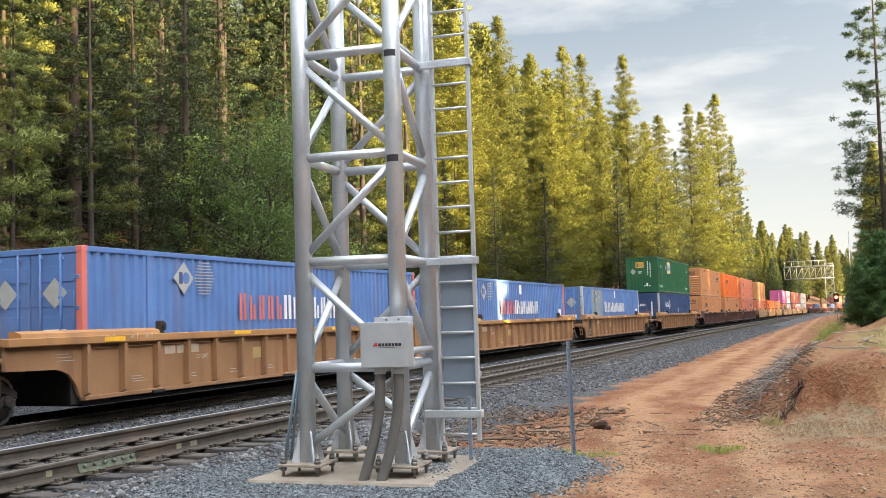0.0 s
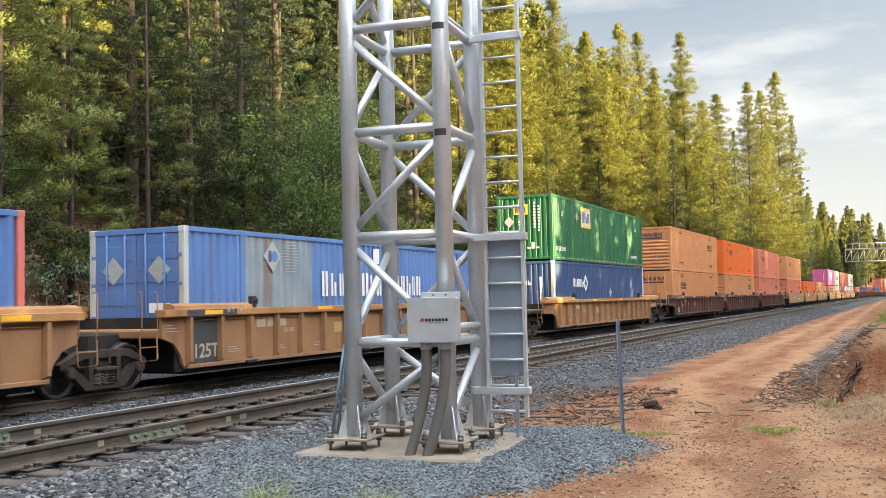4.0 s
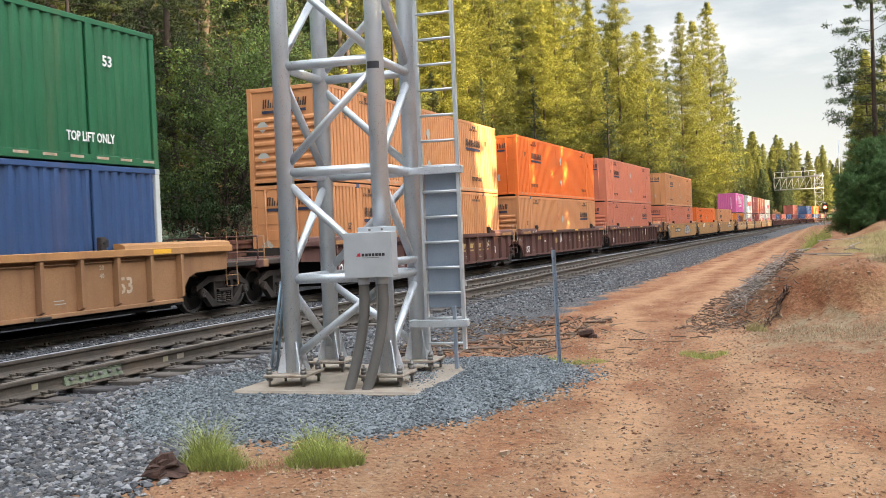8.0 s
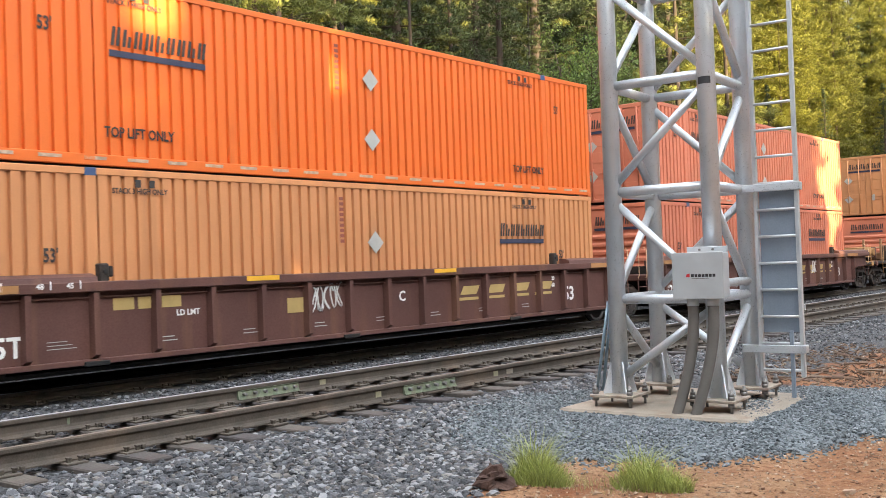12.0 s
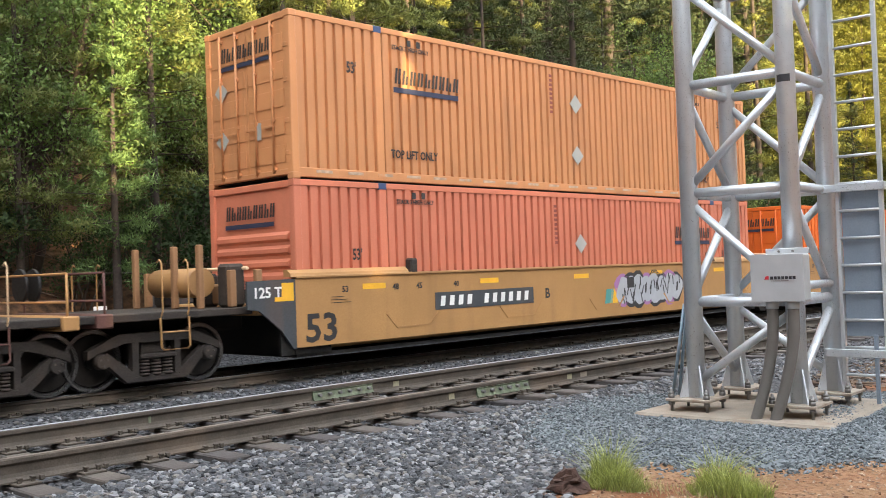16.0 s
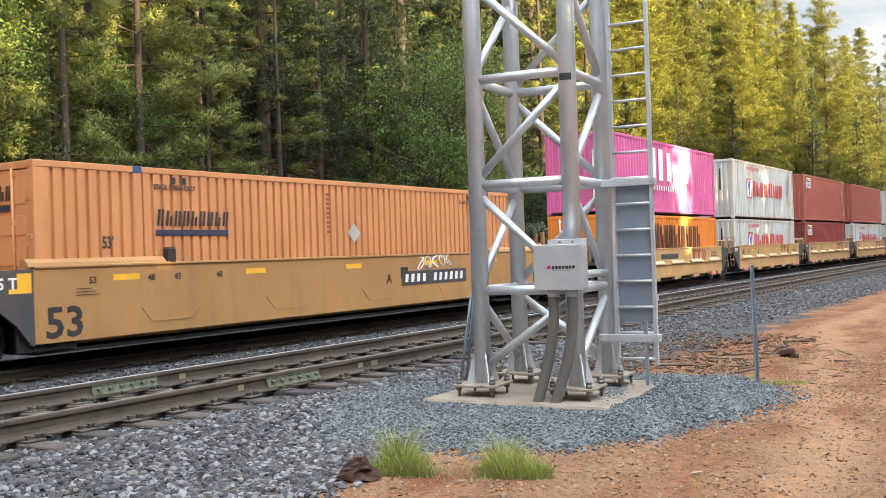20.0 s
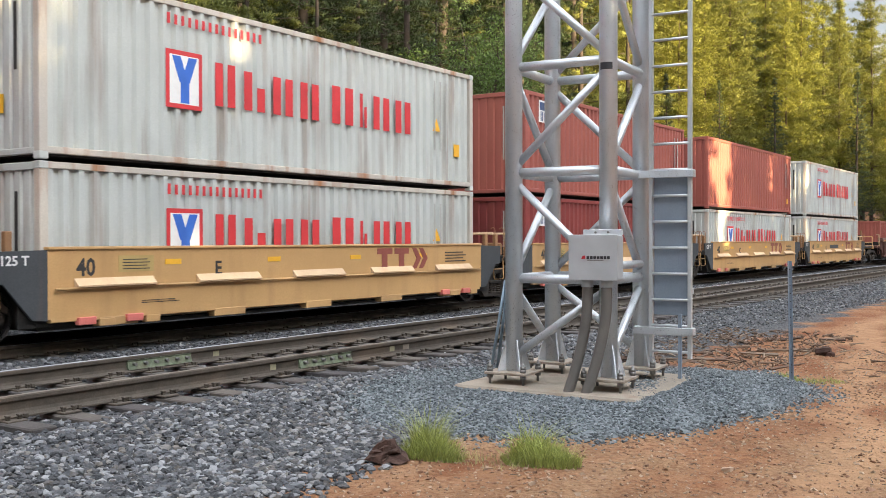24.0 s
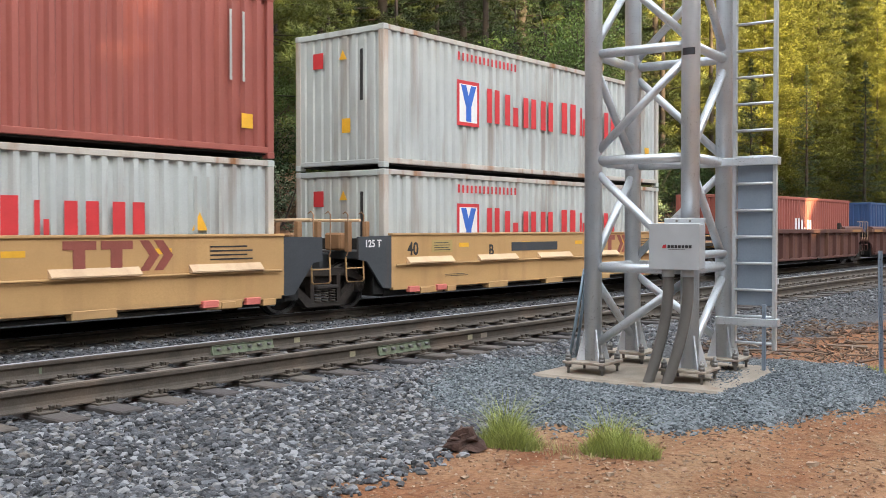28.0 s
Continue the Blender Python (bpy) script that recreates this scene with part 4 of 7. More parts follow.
def container(u, z0, length, high, mat, label, near_end="panel", post=None, rg=None, group="containers on the train"):
    """A freight container: walls, roof, frame, castings and ends."""
    rg = rg or random.Random(int(u * 7 + z0 * 31))
    root = thing("shipping_container", label, "shipping container", group, at=pose(FAR_X, u, z0))
    MOVING.append((root, u, z0))
    h = length / 2
    big = length > 14
    post = post or mat
    edge = mat if big else post                     # rails take the rusty tone of the posts
    flat = mat in (C_ORANGE, C_BRIGHT, C_CORAL)      # wide plates with narrow grooves
    depth, pitch, wide, steep = (.055, .224, .70, .25) if flat else ((.06, .28, .5, .9) if big else (.066, .278, .5, .75))
    for s in (1, -1):
        g = Geo()
        corrugated(g, h - .14, .17, high - .10, s * (CW - .012), -s, pitch, wide, depth, steep)
        part("side_wall", g, mat, root)
        g = Geo().box(s * (CW - .06) - .06, s * (CW - .06) + .06, -h + .12, h - .12, high - .11, high - .005, c=.008)
        part("top_rail", g, edge, root)
        g = Geo().box(s * (CW - .05) - .05, s * (CW - .05) + .048, -h + .12, h - .12, .035 if big else .09, .20, c=.01)
        part("bottom_rail", g, edge, root)
    part("roof", Geo().box(-CW + .06, CW - .06, -h + .1, h - .1, high - .03, high - .012), mat, root)
    part("floor", Geo().box(-CW + .06, CW - .06, -h + .1, h - .1, .06, .14), black_steel, root)
    for sx in (1, -1):
        for sy in (1, -1):
            x, y = sx * (CW - .075), sy * (h - .075)
            g = Geo().box(x - .075, x + .075, y - .075, y + .075, .11, high - .11, c=.012)
            part("corner_post", g, post, root)
            for z in (.06, high - .06):
                part("corner_casting", Geo().box(x - .08, x + .081, y - .081, y + .081, z - .06, z + .06, c=.012), post if big else mat, root)
    if big:                                          # lifting posts at the forty-foot points
        for sx in (1, -1):
            for sy in (1, -1):
                y = sy * 6.05
                part("lifting_post", Geo().box(sx * (CW - .03) - .03, sx * (CW - .03) + .034, y - .09, y + .09, .1, high - .08, c=.01), mat, root)
                part("lift_casting", Geo().box(sx * (CW - .05) - .05, sx * (CW - .05) + .056, y - .1, y + .1, high - .13, high + .0, c=.01), C_NAVY if rg.random() < .6 else mat, root, "dark lifting casting")
    # far end, plain
    g = Geo().box(-CW + .14, CW - .14, h - .09, h - .05, .12, high - .1)
    part("end_wall", g, mat, root)
    # near end
    if near_end == "door":
        for s in (-1, 1):
            x0, x1 = (s * .01, s * (CW - .15)) if s > 0 else (s * (CW - .15), s * .01)
            g = Geo().box(x0, x1, -h + .02, -h + .06, .14, high - .14, c=.006)
            for k in range(5):
                zz = .30 + k * (high - .5) / 5
                g.box(x0 + .06, x1 - .06, -h + .006, -h + .021, zz, zz + .30, c=.012)
            d = part("door_leaf", g, mat, root)
            for q in (.28, .78):
                x = s * q
                g = Geo().tube((x, -h - .02, .12), (x, -h - .02, high - .12), .022, seg=8)
                for zz in (.2, high * .36, high * .66, high - .22):
                    g.box(x - .05, x + .05, -h - .03, -h + .02, zz - .03, zz + .03, c=.005)
                g.box(x - .26, x + .02, -h - .04, -h - .02, .92, .96, c=.004)
                part("lock_bar", g, galvanised if not big else mat, d)
        for zz in (.45, 1.0, 1.7, 2.3):
            for s in (-1, 1):
                part("hinge", Geo().box(s * (CW - .12) - .06, s * (CW - .12) + .06, -h - .01, -h + .03, zz - .04, zz + .04, c=.008), mat, root)
    elif near_end == "panel":
        ew = part("end_wall", Geo().box(-CW + .14, CW - .14, -h + .04, -h + .07, .12, high - .12), mat, root, "ribbed end wall")
        for k in range(8):
            zz = .22 + k * (high - 1.05) / 8
            part("end_rib", Geo().prism([(-h + .041, zz), (-h - .01, zz + .05), (-h - .01, zz + .12), (-h + .041, zz + .18)], 0, -CW + .2, CW - .2), mat, ew)
    else:
        g = Geo()
        n, y = 9, -CW + .15
        pts = []
        st = (2 * CW - .3) / n
        for k in range(n):
            pts += [(y, -h + .02), (y + st * .45, -h + .02), (y + st * .55, -h + .06), (y + st * .95, -h + .06)]
            y += st
        m = len(pts)
        g.add([(px, py, z) for z in (.14, high - .12) for px, py in pts], [(k, k + 1, m + k + 1, m + k) for k in range(m - 1)])
        part("end_wall", g, mat, root, "corrugated end wall")
    for s in (-1, 1):
        part("end_sill", Geo().box(-CW + .14, CW - .14, s * (h - .05) - .05, s * (h - .05) + .045, .08, .18, c=.01), mat, root)
        part("end_header", Geo().box(-CW + .14, CW - .14, s * (h - .05) - .05, s * (h - .05) + .045, high - .13, high - .01, c=.01), mat, root)
    if big and high > 2.8:
        for k in range(22):                          # reflective dashes on the bottom rail
            if z0 > 2:
                y = -h + .5 + k * .72
                mark(root, "reflector", y, y + .36, .115, .165, M_WORN, x=CW)
    return root


def carrier_marks(c, u_len, where, upper, warn=True, end="panel"):
    """The truck line's plain-shape marks and the readable handling notes."""
    h = u_len / 2
    if where == "near":
        blocks(c, -5.65, 1.88, 1.72, .27, [1] * 9, M_BLACK, slant=.04)
        mark(c, "brand_bar", -5.68, -3.92, 1.71, 1.81, M_NAVY)
    else:
        blocks(c, 4.1, 1.88, 1.72, .27, [1] * 9, M_BLACK, slant=.04)
        mark(c, "brand_bar", 4.07, 5.83, 1.71, 1.81, M_NAVY)
    write(c, "53'", .28, -h + 1.25, 1.95 if upper else 1.5, M_BLACK, squeeze=.7)
    write(c, "53'", .26, h - 1.6, 2.0 if upper else 1.35, M_BLACK, squeeze=.7)
    if upper:
        write(c, "TOP LIFT ONLY", .22, -5.8, .48, M_BLACK, squeeze=.8)
        write(c, "TOP LIFT ONLY", .22, 4.7, .48, M_BLACK, squeeze=.8)
    write(c, "STACK 3 HIGH ONLY", .12, -5.7, 2.52, M_BLACK, squeeze=.85)
    write(c, "STACK 3 HIGH ONLY", .12, 4.6, 2.52, M_BLACK, squeeze=.85)
    for y in (-5.3, -5.05, 5.0, 5.25):
        mark(c, "tag", y, y + .1, 2.62, 2.74, M_BLACK)
    for z in ((2.03, .86) if upper else (1.75,)):
        diamond(c, 0, z, .22)
    for k in range(9):
        mark(c, "number_bar", -.95, -.85, 1.75 + k * .1, 1.81 + k * .1, M_BROWN)
    blocks(c, -.75, 2.28, 1.45, .24, [1] * 9, M_BLACK, x=-h + .004 if end == "panel" else -h - .004, slant=.03, end=True)
    mark(c, "brand_bar", -.78, .70, 2.12, 2.20, M_NAVY, x=-h + .002 if end == "panel" else -h - .003, end=True)
    diamond(c, -.78, 1.75 if upper else 1.1, .2, end=True, x=-h - .002)
    if upper:
        diamond(c, -.78, .85, .2, end=True, x=-h - .002)
        mark(c, "data_plate", .25, .42, .75, 1.05, M_GREY, x=-h - .004, end=True)


# cast iron, its colour lowered in place of the shadow below the cars
truck_iron = material("rusty_cast_iron", (0.034, 0.026, 0.021), 0.8, 0.1, 0.3, 5, 50, 0.4, stain=(.09, .055, .035), stain_amount=.5)
spring_steel = material("worn_spring_steel", (0.09, 0.07, 0.058), 0.6, 0.3, 0.25, 6, 60, 0.2)


def truck(parent, y, label="black freight truck with two wheelsets and coil springs"):
    """A two-axle truck; y is its centre on the car."""
    g = Geo()
    for s in (1, -1):                             # cast side frames with open windows
        x0, x1 = s * 1.02 - .075, s * 1.02 + .075
        g.prism([(y - 1.10, .50), (y - .98, .56), (y - .52, .70), (y + .52, .70), (y + .98, .56), (y + 1.10, .50), (y + 1.10, .62), (y + .62, .84), (y - .62, .84), (y - 1.10, .62)], 0, x0, x1)
        for e in (-1, 1):
            g.prism([(y + e * .80, .58), (y + e * .92, .52), (y + e * .50, .12), (y + e * .36, .14), (y + e * .36, .24)], 0, x0, x1)
            g.prism([(y + e * .30, .20), (y + e * .40, .20), (y + e * .40, .74), (y + e * .30, .74)], 0, x0, x1)
        g.box(x0, x1, y - .50, y + .50, .10, .20, c=.02)
    g.box(-1.0, 1.0, y - .22, y + .22, .44, .72, c=.03)
    fr = part("truck", g, truck_iron, parent, label)
    for s in (1, -1):
        for k in (-.19, 0, .19):
            gg = Geo()
            for q in range(5):
                gg.tube((s * 1.06, y + k, .205 + q * .05), (s * 1.06, y + k, .232 + q * .05), .075, seg=8)
            part("spring", gg, spring_steel, fr)
        part("spring_cap", Geo().box(s * 1.06 - .1, s * 1.06 + .1, y - .29, y + .29, .45, .52, c=.02), truck_iron, fr)
        part("brake_lever", Geo().tube((s * 1.0, y - .45, .3), (s * .95, y + .42, .62), .03, seg=6), truck_iron, fr)
        for dy in (-.89, .89):
            cap = part("bearing_cap", Geo().tube((s * 1.04, y + dy, .46), (s * 1.17, y + dy, .46), .12, .10, seg=14), truck_iron, fr)
            for q in range(3 if s > 0 else 0):
                aa = 2.1 * q + .5
                part("cap_bolt", Geo().tube((s * 1.16, y + dy + .06 * math.cos(aa), .46 + .06 * math.sin(aa)), (s * 1.185, y + dy + .06 * math.cos(aa), .46 + .06 * math.sin(aa)), .018, seg=6), spring_steel, cap)
    for dy in (-.89, .89):
        w = part("wheelset", WHEEL, None, fr, "steel wheelset with bright tread", pose(0, y + dy, .46))
        WHEELS.append((w, y + dy, parent.matrix_basis.translation.y))
    return fr


WHEELS = []


def wheel_mesh():
    """Two dished wheels with bright treads on an axle."""
    g = Geo()
    for s in (1, -1):
        x = s * .753
        g.tube((x - s * .09, 0, 0), (x - s * .062, 0, 0), .49, .475, seg=32)
        g.tube((x + s * .02, 0, 0), (x + s * .075, 0, 0), .12, .11, seg=14)
        g.tube((x - s * .03, 0, 0), (x + s * .02, 0, 0), .40, .37, seg=28)
    g.tube((-1.1, 0, 0), (1.1, 0, 0), .08, seg=10)
    n0 = len(g.f)
    for s in (1, -1):
        x = s * .753
        g.tube((x - s * .062, 0, 0), (x + s * .066, 0, 0), .462, .455, seg=32, caps=False)
        k, seg = len(g.v), 32
        g.add([(x + s * .066, r * math.cos(6.28319 * i / seg), r * math.sin(6.28319 * i / seg)) for r in (.455, .40) for i in range(seg)] + [(x + s * .02, .385 * math.cos(6.28319 * i / seg), .385 * math.sin(6.28319 * i / seg)) for i in range(seg)],
              [(q * seg + i, q * seg + (i + 1) % seg, (q + 1) * seg + (i + 1) % seg, (q + 1) * seg + i) for q in range(2) for i in range(seg)])
    me = g.mesh("wheelset")
    me.materials.append(wheel_steel)
    me.materials.append(wheel_rim)
    for p in me.polygons[n0:]:
        p.material_index = 1
    return me


wheel_rim = material("bright_wheel_tread", (0.22, 0.21, 0.20), 0.32, 0.9, 0.2, 6, 50, 0.1)
WHEEL = wheel_mesh()


def well_car(u, half, style, label, trucks, lead=False, tail=False):
    """One well-car unit; half is half its container's length, trucks are truck centres seen from its middle."""
    root = thing("well_car", label, "railway car", "well cars of the train", at=pose(FAR_X, u, 0))
    MOVING.append((root, u, 0))
    body = {"tan": CAR_TAN, "maroon": CAR_MAROON, "smooth": CAR_MUSTARD, "forty": CAR_YELLOW}[style]
    ribbed = style in ("tan", "maroon")
    lb = half + (0.12 if style == "forty" else 0.95)
    la = lb + (1.15 if lead and style != "forty" else 0)          # the ends by a coupler are longer
    lz = lb + (1.15 if tail and style != "forty" else 0)
    top = 1.60 if style != "forty" else 1.50
    iron_mat = {"maroon": CAR_PALE, "forty": CAR_TAN}.get(style, body)
    x1 = 1.50
    for s in (1, -1):
        if ribbed:
            b0 = half + .30
            ol = [(-la, top - .08), (-la, 1.0), (-b0 - .55, .97), (-b0 - .30, .88), (-b0 - .10, .66), (-b0, .42), (b0, .42), (b0 + .10, .66), (b0 + .30, .88), (b0 + .55, .97), (lz, 1.0), (lz, top - .08)]
        else:
            b0 = half + .2 if style == "smooth" else lb - .1
            ol = [(-b0, top - .03), (-b0, .42), (b0, .42), (b0, top - .03)]
        a, b = s * x1, s * (x1 - .07)
        sd = part("side_panel", Geo().prism(ol, 0, min(a, b), max(a, b)), body, root)
        if ribbed:
            part("top_sill", Geo().box(min(s * 1.36, s * 1.60), max(s * 1.36, s * 1.64), -la - .05, lz + .05, top - .19, top - .04, c=.012), CAR_SILL if style == "tan" else body, sd)
            part("bottom_sill", Geo().box(min(s * 1.42, s * 1.58), max(s * 1.42, s * 1.58), -b0 + .05, b0 - .05, .36, .44, c=.01), body, sd)
            n = int(2 * b0 / 1.02)
            for k in range(n + 1):
                y = -b0 + .1 + k * (2 * b0 - .2) / n
                g = Geo()
                q0, q1 = s * (x1 - .005), s * (x1 + .13)
                g.add([(q0, y - .06, .43), (q0, y + .06, .43), (q1, y + .045, .50), (q1, y - .045, .50), (q0, y - .06, top - .19), (q0, y + .06, top - .19), (q1, y + .045, top - .20), (q1, y - .045, top - .20)],
                      [(0, 1, 2, 3), (7, 6, 5, 4), (0, 4, 5, 1), (1, 5, 6, 2), (2, 6, 7, 3), (3, 7, 4, 0)])
                part("rib", g, body, sd)
                if k % 5 == 2:
                    part("foot_bracket", Geo().box(min(s * 1.5, s * 1.62), max(s * 1.5, s * 1.62), y - .2, y + .2, .34, .41, c=.01), black_steel, sd)
            part("side_pipe", Geo().tube((s * (x1 + .03), -b0 + .2, top - .27), (s * (x1 + .03), b0 - .2, top - .27), .016, seg=6), body, sd)
            for yy in (-half + 1.95, half - 2.3):       # locking castings on the sill
                lk = part("deck_lock", Geo().box(s * 1.52 - .07, s * 1.52 + .07, yy, yy + .16, top - .16, top + .22, c=.02).box(s * 1.52 - .05, s * 1.52 + .05, yy + .16, yy + .24, top + .02, top + .18, c=.02), truck_iron, sd, "dark cast locking bracket")
                part("lock_bolt", Geo().tube((s * 1.58, yy + .08, top + .1), (s * 1.62, yy + .08, top + .1), .035, seg=8), black_steel, lk)
            for e in (-1, 1):
                y0, y1 = sorted((e * (la if e < 0 else lz), e * (half - 1.9)))
                part("end_ledge", Geo().prism([(s * 1.32, top - .04), (s * 1.62, top - .04), (s * 1.60, top + .03), (s * 1.45, top + .08), (s * 1.32, top + .08)], 1, y0 + .25, y1), CAR_SILL if style == "tan" else body, sd)
                if s > 0 and style == "tan" and (lead or e > 0):
                    mark(sd, "sill_patch", e * half + .2 if e < 0 else half - .8, e * half + .8 if e < 0 else half - .2, top - .16, top - .07, M_YEL, x=1.641)
                elif s > 0 and style == "tan":
                    mark(sd, "black_patch", e * half - .35 if e < 0 else half - 1.3, e * half + 1.3 if e < 0 else half + .35, top - .185, top - .05, CAR_GREY, x=1.641)
                    mark(sd, "sill_patch", e * half + .2 if e < 0 else half - .8, e * half + .8 if e < 0 else half - .2, top - .16, top - .07, M_YEL, x=1.646)
                    mark(sd, "black_panel", -half - .08 if e < 0 else half - .86, -half + .86 if e < 0 else half + .08, .44, top - .22, CAR_GREY, x=x1)
                elif s > 0:
                    mark(sd, "ochre_patch", e * half - .6 if e < 0 else half - .7, e * half + .7 if e < 0 else half + .6, top - .17, top - .06, CAR_SILL, x=1.641)
        else:
            part("top_edge", Geo().box(min(s * 1.40, s * 1.53), max(s * 1.40, s * 1.53), -b0, b0, top - .04, top + .01, c=.01), body, sd)
            if style == "smooth":
                g = Geo().prism([(x1 - .0, .44), (x1 - .26, .34), (x1 - .26, .42), (x1 - .07, .5)] if s > 0 else [(-x1, .44), (-x1 + .26, .34), (-x1 + .26, .42), (-x1 + .07, .5)], 1, -b0 + .05, b0 - .05)
                part("lower_flare", g, body, sd)
                for e in (-1, 1):
                    y0, y1 = sorted((e * (b0 + .1), e * (half - 2.4)))
                    part("end_ledge", Geo().prism([(s * 1.32, top - .01), (s * 1.52, top - .01), (s * 1.50, top + .05), (s * 1.42, top + .11), (s * 1.32, top + .11)], 1, y0, y1), body, sd)
                    part("deck_lock", Geo().box(s * 1.44 - .09, s * 1.44 + .09, e * (half - 2.55) - .09, e * (half - 2.55) + .09, top - .02, top + .26, c=.03), truck_iron, sd)
                if s > 0:
                    for k in range(5):
                        yy = -6.8 + k * 3.1
                        mark(sd, "yellow_label", yy, yy + .55, 1.33, 1.43, M_YEL, x=x1)
                        g = Geo().prism([(yy + .8, .60), (yy + 1.7, .60), (yy + 1.95, .86), (yy + 1.9, .87), (yy + 1.68, .63), (yy + .82, .63), (yy + .6, .87), (yy + .55, .86)], 0, x1, x1 + .012)
                        part("access_outline", g, body, sd)
            else:
                part("bottom_flange", Geo().box(min(s * 1.2, s * 1.50), max(s * 1.2, s * 1.50), -b0 + .05, b0 - .05, .36, .45, c=.01), body, sd)
                part("ledge_pipe", Geo().tube((s * 1.55, -b0 + .1, .865), (s * 1.55, b0 - .1, .865), .022, seg=8), body, sd)
                for k in range(5):
                    yy = -lb + .56 + k * (2 * lb - 2.7) / 4
                    part("fold_step", Geo().prism([(s * 1.5, .89), (s * 1.60, .885), (s * 1.605, .91), (s * 1.5, 1.02)], 1, yy, yy + 1.5), CAR_PALE, sd, "folded step plate")
                    if s > 0:
                        mark(sd, "yellow_label", yy + 1.75, yy + 2.1, 1.2, 1.29, M_YEL, x=x1) if k < 4 else None
                for k in range(5):
                    yy = -b0 + .9 + k * (2 * b0 - 2.6) / 4
                    part("lower_bracket", Geo().box(min(s * 1.3, s * 1.51), max(s * 1.3, s * 1.51), yy, yy + .75, .26, .40, c=.01), body, sd)
                for k in range(4):
                    yy = (-lb + .6, -lb + 1.5, lb - 1.9, lb - 1.0)[k]
                    part("reflector_box", Geo().box(min(s * 1.45, s * 1.56), max(s * 1.45, s * 1.56), yy, yy + .32, .30, .42, c=.01), C_SALMON, sd, "red and white reflector box")
                    part("step_hook", Geo().box(min(s * 1.42, s * 1.52), max(s * 1.42, s * 1.52), yy + .4, yy + .7, .26, .38, c=.01), body, sd)
    # floor and bulkheads of the well, and black plates added as shade behind the arches
    for s in (1, -1):
        for e in (-1, 1):
            y0, y1 = sorted((e * (half - .6), e * (half + .45)))
            part("well_end_plate", Geo().box(min(s * 1.36, s * 1.41), max(s * 1.36, s * 1.41), y0, y1, .30, 1.2), black_steel, root)
    part("well_floor", Geo().box(-1.35, 1.35, -half - .1, half + .1, .24, .30), black_steel, root)
    for e in (-1, 1):
        y0, y1 = sorted((e * (half + .18), e * max(lb, half + .7)))
        g = Geo().box(-1.44, 1.44, y0, y1, .99, 1.17, c=.03)
        mat = CAR_GREY if style == "forty" else (CAR_MAROON if style == "maroon" else body)
        part("end_platform", g, mat, root)
        y2, y3 = sorted((e * (half + .10), e * (half + .17)))
        part("bulkhead", Geo().box(-1.42, 1.42, y2, y3, .30, 1.40), black_steel, root)
        out = (lead and e < 0) or (tail and e > 0)
        ty = [t for t in trucks if t * e > 0]
        reach = (ty[0] * e + (1.4 if out else 0)) if ty else lb + .8
        y0, y1 = sorted((e * (half + .5), e * max(lb + .4, reach)))
        part("draft_beam", Geo().box(-.42, .42, y0, y1, .74, 1.12, c=.04), CAR_GREY if style == "forty" else black_steel, root)
        if style == "forty":
            for s in (1, -1):
                pr = [(e * (lb - .1), top - .04), (e * (lb + .85), top - .06), (e * (lb + .85), 1.0), (e * (lb + .62), .97), (e * (lb + .15), .42), (e * (lb - .1), .40)]
                part("grey_end_panel", Geo().prism(pr, 0, min(s * 1.45, s * 1.503), max(s * 1.45, s * 1.503)), CAR_GREY, root, "dark grey painted car end")
        if style == "smooth":
            for s in (1, -1):
                q = half + .2
                pr = [(e * q, top - .04), (e * (q + .95), top - .06), (e * (q + .95), 1.10), (e * (q + .72), 1.06), (e * (q + .30), .72), (e * (q + .06), .40), (e * q, .40)]
                part("grey_end_panel", Geo().prism(pr, 0, min(s * 1.45, s * 1.503), max(s * 1.45, s * 1.503)), CAR_GREY, root, "dark grey painted car end")
            y2, y3 = sorted((e * (half + .24), e * (half + .48)))
            mark(root, "yellow_square", y2, y3, 1.20, 1.50, M_YEL, x=1.503)
            mark(root, "yellow_square", min(e * (half + .24), e * (half + .62)), max(e * (half + .24), e * (half + .62)), 1.20, 1.27, M_YEL, x=1.5035)
        # ladder, grab irons and uprights
        for s in (1, -1):
            yy = e * (max(la if e < 0 else lz, half + .7) + .3)
            for dy in (-.22, .22):                 # bent hand holds
                part("grab_iron", Geo().bent([(s * 1.42, yy + dy, 1.08), (s * 1.46, yy + dy, 1.16), (s * 1.46, yy + dy, 1.86), (s * 1.40, yy + dy, 1.92), (s * 1.33, yy + dy, 1.88)], .012, 6), iron_mat, root)
            part("stirrup_step", Geo().bent([(s * 1.42, yy - .24, 1.06), (s * 1.44, yy - .24, .62), (s * 1.44, yy - .20, .58), (s * 1.44, yy + .20, .58), (s * 1.44, yy + .24, .62), (s * 1.42, yy + .24, 1.06)], .016, 6), body, root)
            part("step_rung", Geo().tube((s * 1.44, yy - .23, .84), (s * 1.44, yy + .23, .84), .014, seg=6), body, root)
            if style in ("smooth", "forty"):
                for q in (.0, .5):
                    yy2 = e * (max(lb, half + .7) - .15 + q)
                    part("rail_post", Geo().box(s * 1.30 - .05, s * 1.30 + .05, yy2 - .06, yy2 + .06, 1.15, 1.74, c=.012), CAR_TAN, root, "worn tan rail bracket")
        if style in ("smooth", "forty"):
            yy = e * (max(lb, half + .7) + .1)
            part("cross_rail", Geo().tube((-1.38, yy, 1.76), (1.38, yy, 1.76), .03, seg=8), CAR_PALE, root)
            part("brake_valve", Geo().box(.5, .95, yy - .12, yy + .12, 1.17, 1.52, c=.04), CAR_TAN, root)
